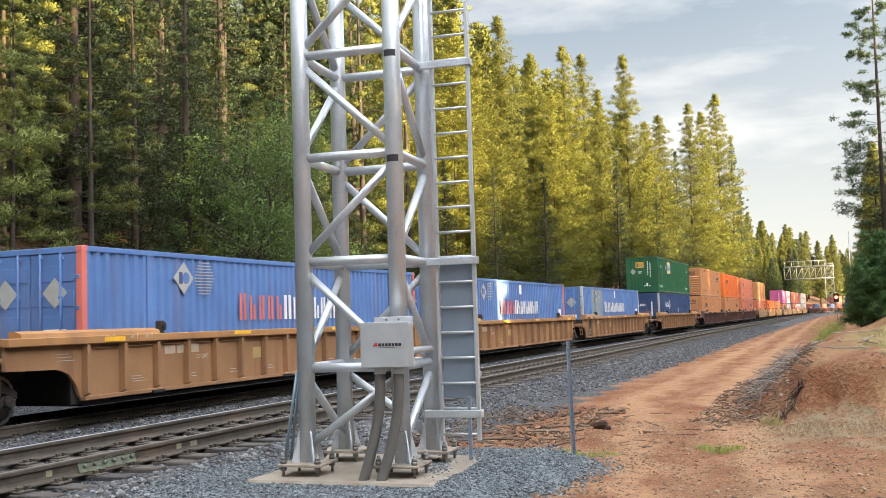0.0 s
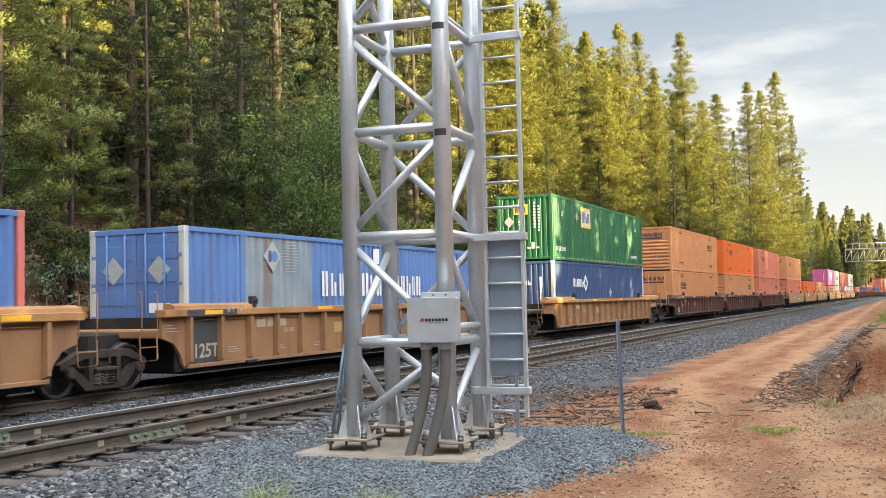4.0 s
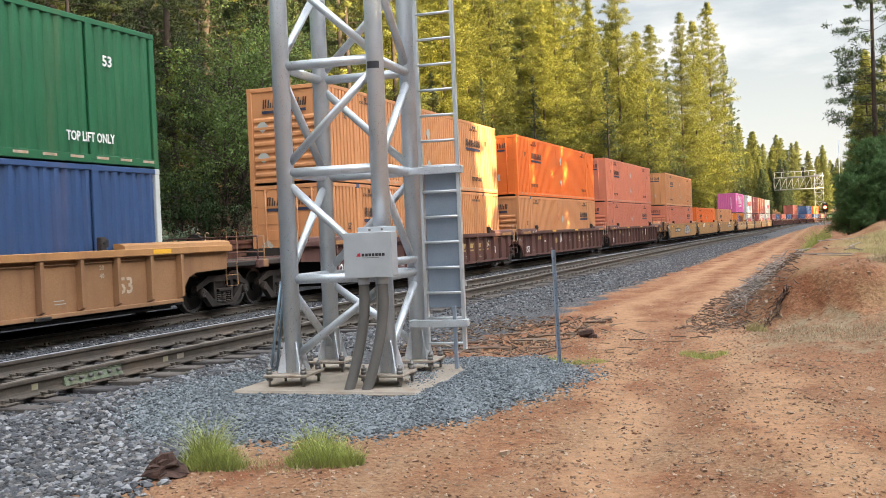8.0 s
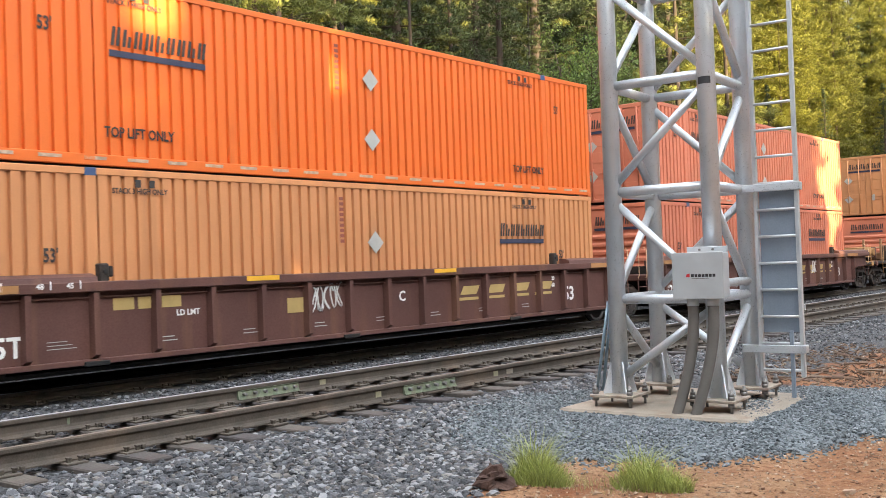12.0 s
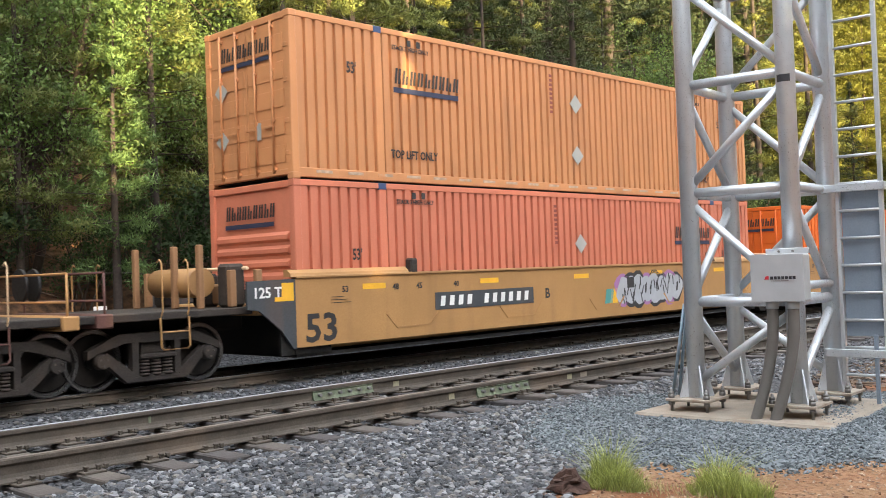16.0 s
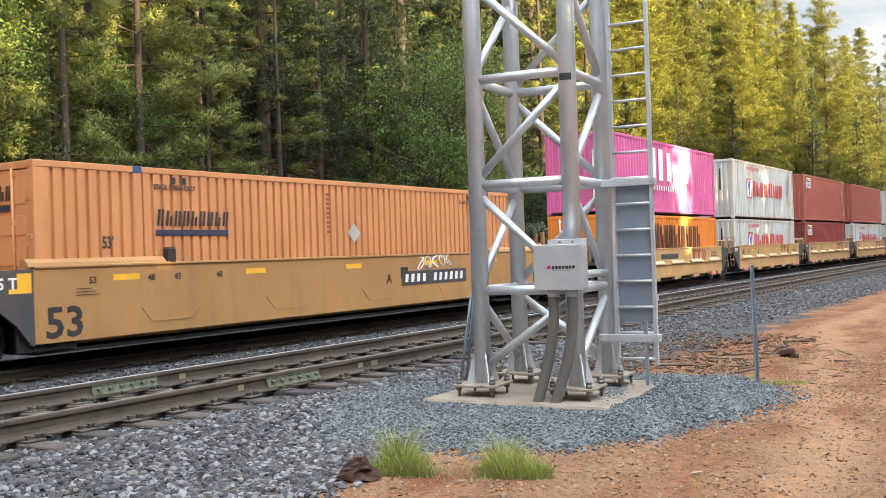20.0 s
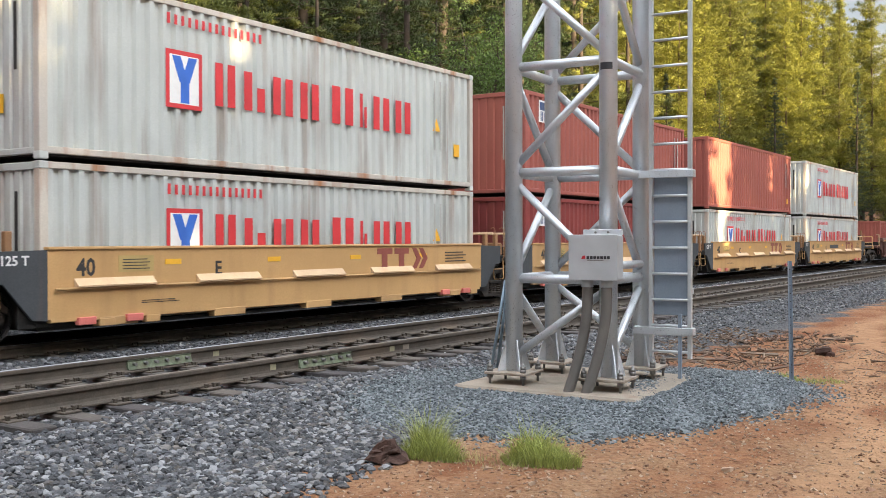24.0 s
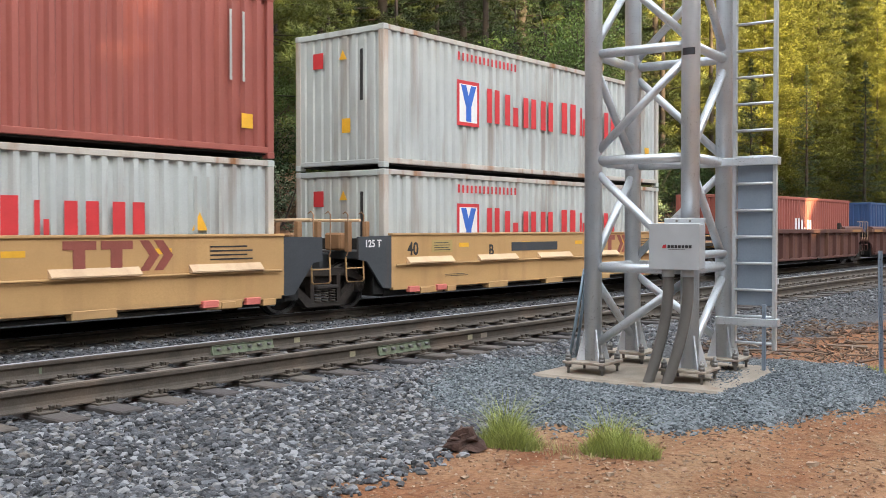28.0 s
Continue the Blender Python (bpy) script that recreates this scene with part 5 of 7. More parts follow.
        if out:
            part("coupler", Geo().box(-.16, .16, min(e * (reach), e * (reach + .7)), max(e * reach, e * (reach + .7)), .74, 1.0, c=.05), black_steel, root)
            if not ribbed:
                part("brake_tank", Geo().tube((-.55, e * (half + 1.5), 1.55), (.75, e * (half + 1.5), 1.55), .24, seg=16), body, root, "cylindrical brake reservoir")
            g = Geo()
            for s in (-1, 1):
                g.tube((s * 1.35, e * (reach + .1), .95), (s * 1.35, e * (reach + .1), 1.75), .02, seg=6)
            g.tube((-1.35, e * (reach + .1), 1.75), (1.35, e * (reach + .1), 1.75), .02, seg=6).tube((-1.35, e * (reach + .1), 1.35), (1.35, e * (reach + .1), 1.35), .02, seg=6)
            part("end_railing", g, body, root)
            part("end_deck", Geo().box(-1.35, 1.35, min(e * lb, e * (reach + .15)), max(e * lb, e * (reach + .15)), 1.02, 1.14, c=.015), truck_iron, root)
            part("end_beam", Geo().box(-1.42, 1.42, min(e * (reach - .05), e * (reach + .2)), max(e * (reach - .05), e * (reach + .2)), .95, 1.16, c=.02), body, root)
            if style in ("smooth", "forty"):
                for xx in (-.9, .35, 1.1):
                    part("brake_gear", Geo().box(xx - .16, xx + .16, min(e * (half + 1.0), e * (half + 1.35)), max(e * (half + 1.0), e * (half + 1.35)), 1.14, 1.62 + .2 * xx, c=.05), truck_iron, root, "dark brake gear on the car end")
                    part("guide_post", Geo().box(xx - .05, xx + .05, e * (half + 1.75) - .05, e * (half + 1.75) + .05, 1.14, 2.15, c=.015), CAR_TAN, root, "worn tan guide post")
                part("air_hose", Geo().bent([(.5, e * (reach + .1), 1.0), (.55, e * (reach + .35), .62), (.5, e * (reach + .75), .58)], .035, 8), black_steel, root)
            part("brake_wheel", Geo().tube((-.6, e * (reach - .1), 1.6), (-.6, e * (reach - .05), 1.6), .26, seg=16), black_steel, root)
    for ty in trucks:
        truck(root, ty)
    return root


def brand_three(c, y, x):
    """The car owner's mark as two blocks and two chevrons."""
    for k in range(2):
        yy = y + k * .62
        part("brand_block", Geo().prism([(yy, 1.29), (yy + .16, 1.29), (yy + .16, .95), (yy + .36, .95), (yy + .36, 1.29), (yy + .54, 1.29), (yy + .54, 1.42), (yy, 1.42)], 0, x, x + .004), M_BROWN, c)
    for k in range(2):
        yy = y + 1.28 + k * .26
        part("brand_chevron", Geo().prism([(yy, .95), (yy + .17, .95), (yy + .36, 1.185), (yy + .17, 1.42), (yy, 1.42), (yy + .18, 1.185)], 0, x, x + .004), M_BROWN, c)


def scrawl(car, y0, z0, width, height, seed):
    """A looping white spray stroke."""
    rg = random.Random(seed)
    for k in range(5):
        y = y0 + k * width / 5
        pts = [(1.507, y + width * .17 * (.5 + .5 * math.sin(a * (1.3 + .4 * (k % 3)) + k)), z0 + height * (.5 + .5 * math.cos(a * (1 + .5 * (k % 2)) + k * 1.7)) + .02 * k) for a in [6.0 * i / 13 for i in range(14)]]
        part("spray_stroke", Geo().bent(pts, .014, 5), white_paint, car, "white spray-painted scrawl" if k == 0 else "")


def car_marks(c, style, half, n):
    """Readable notes; reporting marks and road names as plain bars and shapes."""
    x = 1.505
    tone = {"tan": M_FAINT, "maroon": white_paint, "smooth": M_BLACK, "forty": M_BLACK}[style]
    lb = half + .95
    if style in ("tan", "maroon"):
        write(c, "53", .46, 6.3, .68, tone, x=x)
    elif style == "smooth":
        write(c, "53", .66, -8.1, .50, tone, x=x, squeeze=1.1)
    else:
        write(c, "40", .38, -5.62, 1.06, tone, x=x, squeeze=.9)
        write(c, "AEDCB"[n], .34, -2.8, 1.0, tone, x=x)
    if style in ("tan", "maroon"):
        if style == "maroon" or n in (1, 2):
            write(c, "125T", .40, -half - .02, .56, tone, x=x)
        for t, yy in (("53", -half + .25), ("48", -half + .95), ("45", -half + 1.4)):
            write(c, t, .11, yy, 1.475, tone, x=1.643)
            mark(c, "tick", yy + .2, yy + .22, 1.46, 1.58, tone, x=1.641)
        write(c, "40", .13, half - 2.3, 1.02, tone, x=x)
        write(c, "20", .13, half - 2.3, 1.18, tone, x=x)
        write(c, "LD LMT", .13, -half + 3.3, .98, tone, x=x)
        for k in range(3):
            mark(c, "number_bar", -half + 2.2 + k * .42, -half + 2.55 + k * .42, 1.12, 1.30, M_GOLD if style == "maroon" else tone, x=x)
        if style == "maroon":
            for k in range(4):
                yy = 2.3 + k * .95
                mark(c, "road_name", yy, yy + .55, .98, 1.16, M_GOLD, x=x, slant=.12)
                mark(c, "road_bar", yy - .08, yy + .62, .86, .92, M_GOLD, x=x)
        for k in range(7):
            yy = -half + 3.0 + k * 1.6
            mark(c, "stencil_line", yy, yy + .30, .60, .615, M_GREY, x=x)
            mark(c, "stencil_line", yy, yy + .25, .66, .675, M_GREY, x=x)
            if k % 3 == 1:
                mark(c, "sill_label", yy, yy + .7, 1.47, 1.55, M_YEL, x=1.641)
        mark(c, "stencil_box", -2.5, -2.05, .88, 1.14, M_GOLD, x=x)
        if style == "maroon":
            write(c, "ACB"[n], .28, .38, .95, tone, x=x)
            scrawl(c, (-6.3, -1.95, 3.6)[n], .85, .8, .45, 9 + n)
        for k in range(3):
            mark(c, "stencil_line", -half - .9, -half - .45 - .08 * k, 1.12 + k * .06, 1.13 + k * .06, M_GREY, x=x)
            mark(c, "stencil_line", -half + 1.15, -half + 1.6 - .07 * k, .62 + k * .05, .63 + k * .05, M_GREY, x=x)
    elif style == "smooth":
        n0 = (-5.0, None, 1.5)[n]
        if n0 is not None:
            mark(c, "number_panel", n0, n0 + 2.95, .87, 1.20, CAR_GREY, x=x)
            for k in range(11):
                if k != 4:
                    mark(c, "number_bar", n0 + .14 + k * .25, n0 + .26 + k * .25, .94, 1.13, white_paint, x=x + .004, slant=.03)
        else:
            brand_three(c, 1.9, x)
        write(c, "BCA"[n], .3, (-1.65, 1.2, .9)[n], .95, tone, x=x)
        for t, yy in (("53", -half + .8), ("48", -half + 2.0), ("45", -half + 2.6), ("40", -half + 3.6)):
            write(c, t, .15, yy, 1.30, tone, x=x)
        write(c, "125 T", .24, -half - 1.05, 1.27, white_paint, x=x)
        for k in range(3):
            mark(c, "stencil_line", -half + .55, -half + 1.0 - .08 * k, 1.12 + k * .05, 1.13 + k * .05, tone, x=x)
        mark(c, "stencil_box", half - 6.6, half - 6.3, 1.05, 1.3, M_BLACK, x=x)
    else:
        write(c, "125 T", .20, -half - .80, 1.24, white_paint, x=x)
        brand_three(c, 1.87, x)
        mark(c, "number_panel", -1.9, .1, 1.08, 1.28, CAR_GREY, x=x) if n in (0, 4) else None
        for k in range(4):
            mark(c, "stencil_line", half - 1.6, half - .7 - .12 * (k % 2), 1.08 + k * .07, 1.105 + k * .07, tone, x=x)
            mark(c, "stencil_line", -half + 1.7, -half + 2.5 - .1 * k, .58 + k * .035, .59 + k * .035, tone, x=x) if k < 2 else None
        mark(c, "notice_frame", -half + 1.25, -half + 1.95, 1.10, 1.36, M_GOLD, x=x)
        for k in range(4):
            mark(c, "notice_line", -half + 1.33, -half + 1.87 - .06 * (k % 2), 1.14 + k * .05, 1.155 + k * .05, tone, x=x + .004)


# units: middle at the start, half length, car style, containers from the well up
H53, H40 = 8.075, 6.095
W53 = 2.896
TAN_L = "weathered brown-tan ribbed well car with ochre top sill"
MAR_L = "dark maroon ribbed well car with worn white stencils"
SMO_L = "mustard-tan smooth-sided well car with spray-painted tags"
FOR_L = "tan-yellow forty-foot well car with dark grey ends"


def tagging(car, y0, seed):
    """Spray-painted tag as plain overlapping shapes."""
    rg = random.Random(seed)
    for k in range(8):
        y = y0 + k * .34
        r = .30 + .08 * rg.random()
        g = Geo()
        pr = [(y + r * math.cos(a) * (1.0 + .25 * math.sin(3 * a + k)), 1.0 + 1.25 * r * math.sin(a)) for a in [6.283 * i / 14 for i in range(14)]]
        g.prism(pr, 0, 1.5, 1.504)
        part("tag_outline", g, M_BLACK if k % 3 else M_PURPLE, car)
        g = Geo()
        pr = [(y + r * .8 * math.cos(a) * (1.0 + .35 * math.sin(2 * a + k)), 1.0 + r * math.sin(a)) for a in [6.283 * i / 14 for i in range(14)]]
        g.prism(pr, 0, 1.504, 1.507)
        part("tag_fill", g, M_SILVER, car)
        for q in range(4):
            yy, zz, w = y + rg.uniform(-.16, .16), 1.0 + rg.uniform(-.24, .24), rg.uniform(-.08, .12)
            part("tag_stroke", Geo().prism([(yy - .018, zz - .11), (yy + .018, zz - .11), (yy + .018 + w, zz + .11), (yy - .018 + w, zz + .11)], 0, 1.507, 1.509 + .0003 * q), M_BLACK, car)
    for y, m in ((y0 - .75, M_TEAL), (y0 - .55, M_YEL), (y0 + 2.95, M_TEAL)):
        mark(car, "tag_blot", y, y + .3, .72, 1.05, m, x=1.5, slant=.08)


def build_train():
    # three brown-tan units with single blue containers
    cs = (22.95, 43.1, 63.35)
    for i, u in enumerate(cs):
        tr = [-10.6 if i == 0 else (cs[i - 1] - u) / 2] if i == 0 else []
        tr.append((cs[i + 1] - u) / 2 if i < 2 else 10.6)
        car = well_car(u, H53, "tan", TAN_L, tr, i == 0, i == 2)
        car_marks(car, "tan", H53, i)
        c = container(u, .40, 16.15, W53, C_BLUE, "faded blue container with white and orange brand shapes", "door", C_SALMON if i < 2 else C_WHITE)
        blocks(c, -2.7, 1.40, 1.95, .60, [.7, .6, .6, .6, .6], C_SALMON if i != 2 else white_paint)
        blocks(c, -.62, 1.40, 3.65, .58, [1.2, .8, .9, .8, .9, .8, .8, .9, .5, .9], white_paint)
        diamond(c, -4.9, 2.35, .36, M_GREY)
        mark(c, "emblem_dark", -5.07, -4.95, 2.22, 2.48, C_NAVY, x=CW + .009)
        part("emblem_ring", Geo().tube((CW + .009, -4.82, 2.35), (CW + .012, -4.82, 2.35), .13, seg=16), C_BLUE, c)
        for k in range(11):
            mark(c, "speed_line", -4.5 + .03 * abs(k - 5), -3.75 - .03 * abs(k - 5), 2.0 + k * .07, 2.022 + k * .07, M_GREY, x=CW + .0015)
        write(c, "53", .5, 6.7, 2.0, white_paint, squeeze=.8) if i == 0 else None
        mark(c, "data_plate", 6.8, 7.3, 1.3, 1.6, white_paint)
        mark(c, "white_plate", .05, .4, 2.3, 2.72, white_paint)
        diamond(c, -.62, 2.0, .3, M_GREY, True, x=-H53 + .004)
        diamond(c, .62, 2.0, .3, M_GREY, True, x=-H53 + .004)
        mark(c, "number_bar", .35, .9, 1.1, 1.3, white_paint, x=-H53 + .004, end=True)
        mark(c, "number_bar", .45, .8, .75, .92, white_paint, x=-H53 + .004, end=True)
        if i == 2:
            g = Geo()
            corrugated(g, -3.175, .21, W53 - .12, CW - .008, -1, .28, .5, .05, 1.0, start=-5.975)
            part("worn_panel", g, C_WORN, c, "bare grey side panel streaked with rust")
    # single tan car, green over navy
    car = well_car(87.7, H53, "tan", TAN_L, [-10.6, 10.6], True, True)
    car_marks(car, "tan", H53, 3)
    c = container(87.7, .36, 16.15, W53, C_NAVY, "navy blue container with white brand shapes and white end posts", "corr", C_WHITE)
    blocks(c, -5.34, 1.75, 1.5, .38, [.9, .5, 1.1, 1, 1], white_paint)
    diamond(c, -3.45, 1.94, .40, white_paint)
    diamond(c, -3.45, 1.94, .22, C_NAVY, x=CW + .006)
    diamond(c, .9, 1.5, .24)
    blocks(c, -.55, 1.85, .75, .2, [.9, .5, 1.1, 1, 1], white_paint, end=True, x=-H53 + .012)
    diamond(c, -.85, 1.2, .22, end=True, x=-H53 + .004)
    mark(c, "number_bar", .62, .72, 1.0, 2.2, white_paint, x=-H53 + .012, end=True)
    c = container(87.7, .36 + W53, 16.15, W53, C_GREEN, "dark green container with yellow-edged logo panels", "corr")
    mark(c, "logo_panel", -3.92, -2.34, 1.66, 2.62, M_YEL)
    mark(c, "logo_fill", -3.82, -2.44, 1.76, 2.52, C_WHITE, x=CW + .003)
    blocks(c, -3.72, 1.9, 1.15, .48, [1, 1.2, 1], C_NAVY, x=CW + .006)
    mark(c, "logo_panel", -.5, .15, 2.05, 2.5, M_YEL, end=True, x=-H53 + .012)
    blocks(c, -.42, 2.14, .48, .26, [1, 1.2, 1], C_NAVY, end=True, x=-H53 + .006)
    diamond(c, -.72, 1.75, .24, end=True, x=-H53 + .004)
    write(c, "53'", .26, -.3, 1.6, white_paint, x=-H53 + .003, end=True)
    for k in range(9):
        mark(c, "number_bar", .42, .50, 1.45 + k * .13, 1.54 + k * .13, white_paint, end=True, x=-H53 + .012)
        mark(c, "number_bar", .62, .70, 1.30 + k * .13, 1.39 + k * .13, white_paint, end=True, x=-H53 + .012)
    diamond(c, -4.56, 2.12, .24)
    write(c, "53'", .30, -6.9, 2.0, white_paint)
    write(c, "TOP LIFT ONLY", .26, -7.7, .45, white_paint, squeeze=.75)
    write(c, "TOP LIFT ONLY", .26, 5.3, .45, white_paint, squeeze=.75)
    write(c, "53", .30, 6.4, 2.0, white_paint)
    for k in range(3):
        mark(c, "number_bar", .1 + k * .2, .25 + k * .2, .55, .62 + .2 * (k % 2), white_paint, end=True, x=-H53 + .012)
    # three maroon units, orange containers
    cs = (111.6, 130.95, 150.65)
    looks = ((C_ORANGE, "panel", C_ORANGE, "door", "pale orange"), (C_ORANGE, "panel", C_BRIGHT, "door", "bright orange"), (C_CORAL, "panel", C_CORAL, "door", "faded coral-orange"))
    for i, u in enumerate(cs):
        tr = [-10.6] if i == 0 else []
        tr.append((cs[i + 1] - u) / 2 if i < 2 else 10.6)
        car = well_car(u, H53, "maroon", MAR_L, tr, i == 0, i == 2)
        car_marks(car, "maroon", H53, i)
        lo, e0, up, e1, tone = looks[i]
        if i == 0:
            e0, e1 = "door", "panel"
        c = container(u, .36, 16.15, W53, lo, "pale orange container with dark brand shapes, lower of a stack", e0)
        carrier_marks(c, 16.15, "near" if i == 0 else "far", False, end=e0)
        c = container(u, .36 + W53, 16.15, W53, up, tone + " container with dark brand shapes, upper of a stack", e1)
        carrier_marks(c, 16.15, "far" if i == 0 else "near", True, end=e1)
    # three mustard units
    cs = (174.3, 193.3, 212.6)
    for i, u in enumerate(cs):
        tr = [-10.6] if i == 0 else []
        tr.append((cs[i + 1] - u) / 2 if i < 2 else 10.6)
        car = well_car(u, H53, "smooth", SMO_L, tr, i == 0, i == 2)
        car_marks(car, "smooth", H53, i)
        lo = (C_CORAL, C_BRIGHT, C_ORANGE)[i]
        c = container(u, .36, 16.15, W53, lo, ("faded coral", "bright orange", "pale orange")[i] + " container with dark brand shapes in the well", "panel" if i == 0 else "door")
        carrier_marks(c, 16.15, "far" if i == 0 else "near", False, end="panel" if i == 0 else "door")
        if i == 0:
            tagging(car, 1.3, 3)
            c = container(u, .36 + W53, 16.15, W53, C_ORANGE, "pale orange container with dark brand shapes, upper of a stack", "door")
            carrier_marks(c, 16.15, "near", True, end="door")
        if i == 1:
            scrawl(car, -4.6, 1.12, 1.6, .36, 5)
        if i == 2:
            scrawl(car, 2.2, 1.22, 1.6, .30, 6)
    # five forty-foot units
    cs = (233.8, 249.0, 263.9, 278.8, 293.9)
    lower = (C_HL, C_WHITE, C_MAROON, C_WHITE, C_WHITE)
    upper = (C_PINK, C_WHITE, C_RED, C_RED, C_WHITE)
    for i, u in enumerate(cs):
        tr = [-8.6] if i == 0 else []
        tr.append((cs[i + 1] - u) / 2 if i < 4 else 8.6)
        car = well_car(u, H40, "forty", FOR_L, tr, i == 0, i == 4)
        car_marks(car, "forty", H40, i)
        for lvl, mat in ((0, lower[i]), (1, upper[i])):
            z, hi = ((.22, 2.591), (.22 + 2.62, 2.896))[lvl]
            name = {C_HL: "orange container with blue emblem and dark brand shapes", C_WHITE: "rust-streaked white container with red brand shapes", C_MAROON: "maroon red container with a small emblem plate",
                    C_RED: "oxide red container with scraped corrugations", C_PINK: "magenta container with large white brand shapes"}[mat]
            c = container(u, z, 12.19, hi, mat, name, "door" if mat is C_HL else "corr", C_RUST if mat is C_WHITE else None)
            forty_marks(c, mat, hi, i)
    # last cars in sight
    for i, (u, kind, m0, m1) in enumerate(((312.7, "maroon", C_RED, None), (328.2, "maroon", C_NAVY, None), (345.5, "maroon", C_RED, None), (362.0, "maroon", C_NAVY, None), (379.0, "maroon", C_MAROON, C_RED), (396.0, "maroon", C_NAVY, None),
                                           (413.0, "maroon", C_RED, C_NAVY), (430.0, "maroon", C_NAVY, C_BRIGHT), (447.0, "maroon", C_RED, None), (464.0, "maroon", C_GREEN, None))):
        car = well_car(u, H40, "maroon", MAR_L, [-7.6, 7.6])
        c = container(u, .24, 12.19, 2.591, m0, "plain painted container in a low well car", "corr")
        if i == 0:
            blocks(c, -.9, .95, 1.9, .75, [1.3, 1.2, 1.3], white_paint)
        if m1:
            container(u, .24 + 2.62, 12.19, 2.591, m1, "plain painted container, upper of a stack", "corr")


def forty_marks(c, mat, hi, i):
    h = H40
    yz = hi * .5
    if mat is C_PINK:
        blocks(c, -2.1, 1.35, 4.4, 1.15, [1.25, 1.1, .95], white_paint)
        blocks(c, -2.1, .95, 4.2, .20, [1] * 16, white_paint)
        mark(c, "number_bar", .55, .64, .6, 2.3, white_paint, end=True, x=-h + .015)
    elif mat is C_HL:
        mark(c, "emblem", -4.3, -3.75, .95, 2.45, M_BLUE, slant=.25)
        mark(c, "emblem", -3.4, -2.85, .95, 2.45, M_BLUE, slant=.25)
        mark(c, "emblem", -3.8, -2.9, .95, 1.35, M_BLUE, x=CW + .003)
        blocks(c, -1.93, 1.25, 5.6, .95, [1.1, .8, .9, .9, .8, .5, 1.1, .5, .8, .8, .9], M_BLACK)
        blocks(c, -.85, 1.75, .9, .14, [1] * 9, M_BLACK, end=True, x=-h - .004)
        mark(c, "warning_triangle", -.2, .02, .75, .95, M_YEL, end=True, x=-h - .004)
    elif mat is C_WHITE:
        z = hi * .36
        mark(c, "emblem_frame", -3.69, -2.88, z, z + 1.0, M_RED)
        mark(c, "emblem_fill", -3.61, -2.96, z + .08, z + .92, white_paint, x=CW + .003)
        mark(c, "emblem_stroke", -3.37, -3.18, z + .1, z + .5, M_BLUE, x=CW + .006)
        mark(c, "emblem_stroke", -3.36, -3.17, z + .45, z + .9, M_BLUE, x=CW + .006, slant=.17)
        mark(c, "emblem_stroke", -3.39, -3.20, z + .45, z + .9, M_BLUE, x=CW + .007, slant=-.17)
        blocks(c, -2.57, z + .14, 2.8, .72, [.9, 1, 1, 1], M_RED)
        blocks(c, .65, z + .14, 2.75, .72, [1.2, .4, 1, 1], M_RED)
        blocks(c, -3.66, hi - .42, 2.3, .17, [.9] * 15, M_RED)
        mark(c, "emblem_frame", -.75, -.45, hi - .75, hi - .42, M_RED, end=True, x=-h + .015)
        g = Geo().prism([(.02, hi - .62), (.24, hi - .62), (.13, hi - .42)], 1, -h + .011, -h + .015)
        part("warning_triangle", g, M_YEL, c)
        mark(c, "number_bar", .62, .70, hi - 1.5, hi - .45, M_BLACK, end=True, x=-h + .015)
        mark(c, "caution_plate", .1, .34, .75, 1.05, M_YEL, end=True, x=-h + .015) if hi > 2.7 else None
        for k in range(3):
            mark(c, "number_bar", 4.35 + k * .25, 4.41 + k * .25, .9, hi - .35, M_GREY, x=CW + .0015)
        mark(c, "caution_plate", 5.2, 5.45, .8, 1.1, M_YEL)
        g = Geo().prism([(4.3, 1.35), (4.62, 1.35), (4.46, 1.65)], 0, CW, CW + .004)
        part("warning_triangle", g, M_YEL, c)
    else:
        if i == 2:
            mark(c, "emblem_plate", -5.34, -4.19, hi - .82, hi - .2, white_paint)
            mark(c, "emblem_dark", -5.28, -4.25, hi - .48, hi - .25, C_NAVY, x=CW + .003)
            mark(c, "emblem_gold", -4.95, -4.25, hi - .38, hi - .26, M_YEL, x=CW + .006)
            blocks(c, -5.24, hi - .78, .98, .25, [1] * 5, C_NAVY, x=CW + .003)
        for k in range(2):
            mark(c, "number_bar", 5.1 + k * .28, 5.15 + k * .28, hi - 1.6, hi - .4, M_GREY)
        mark(c, "number_bar", .55, .60, hi - 1.9, hi - .4, M_GREY, end=True, x=-h + .015)
        g = Geo().prism([(-.85, hi - .72), (-.63, hi - .72), (-.74, hi - .52)], 1, -h + .011, -h + .015)
        part("warning_triangle", g, M_YEL, c)
        mark(c, "caution_plate", 5.35, 5.6, .5, .75, M_YEL)


C_RUST = material("rusty_white_post", (0.50, 0.46, 0.40), .6, 0, .15, 0.9, 45, .1, stain=(.30, .125, .045), stain_amount=1.0, stain_scale=2.6, streak=True, random=.07, spec=.4)
build_train()


def on_line(u, z, t):
    """Where a thing of the train is at t seconds, turned along the line."""
    y = u - SPEED * t
    turn = math.degrees(math.atan(float(bend(y + 3) - bend(y - 3)) / 6))
    return pose(FAR_X + float(bend(y)), y, z, 0, 0, -turn)


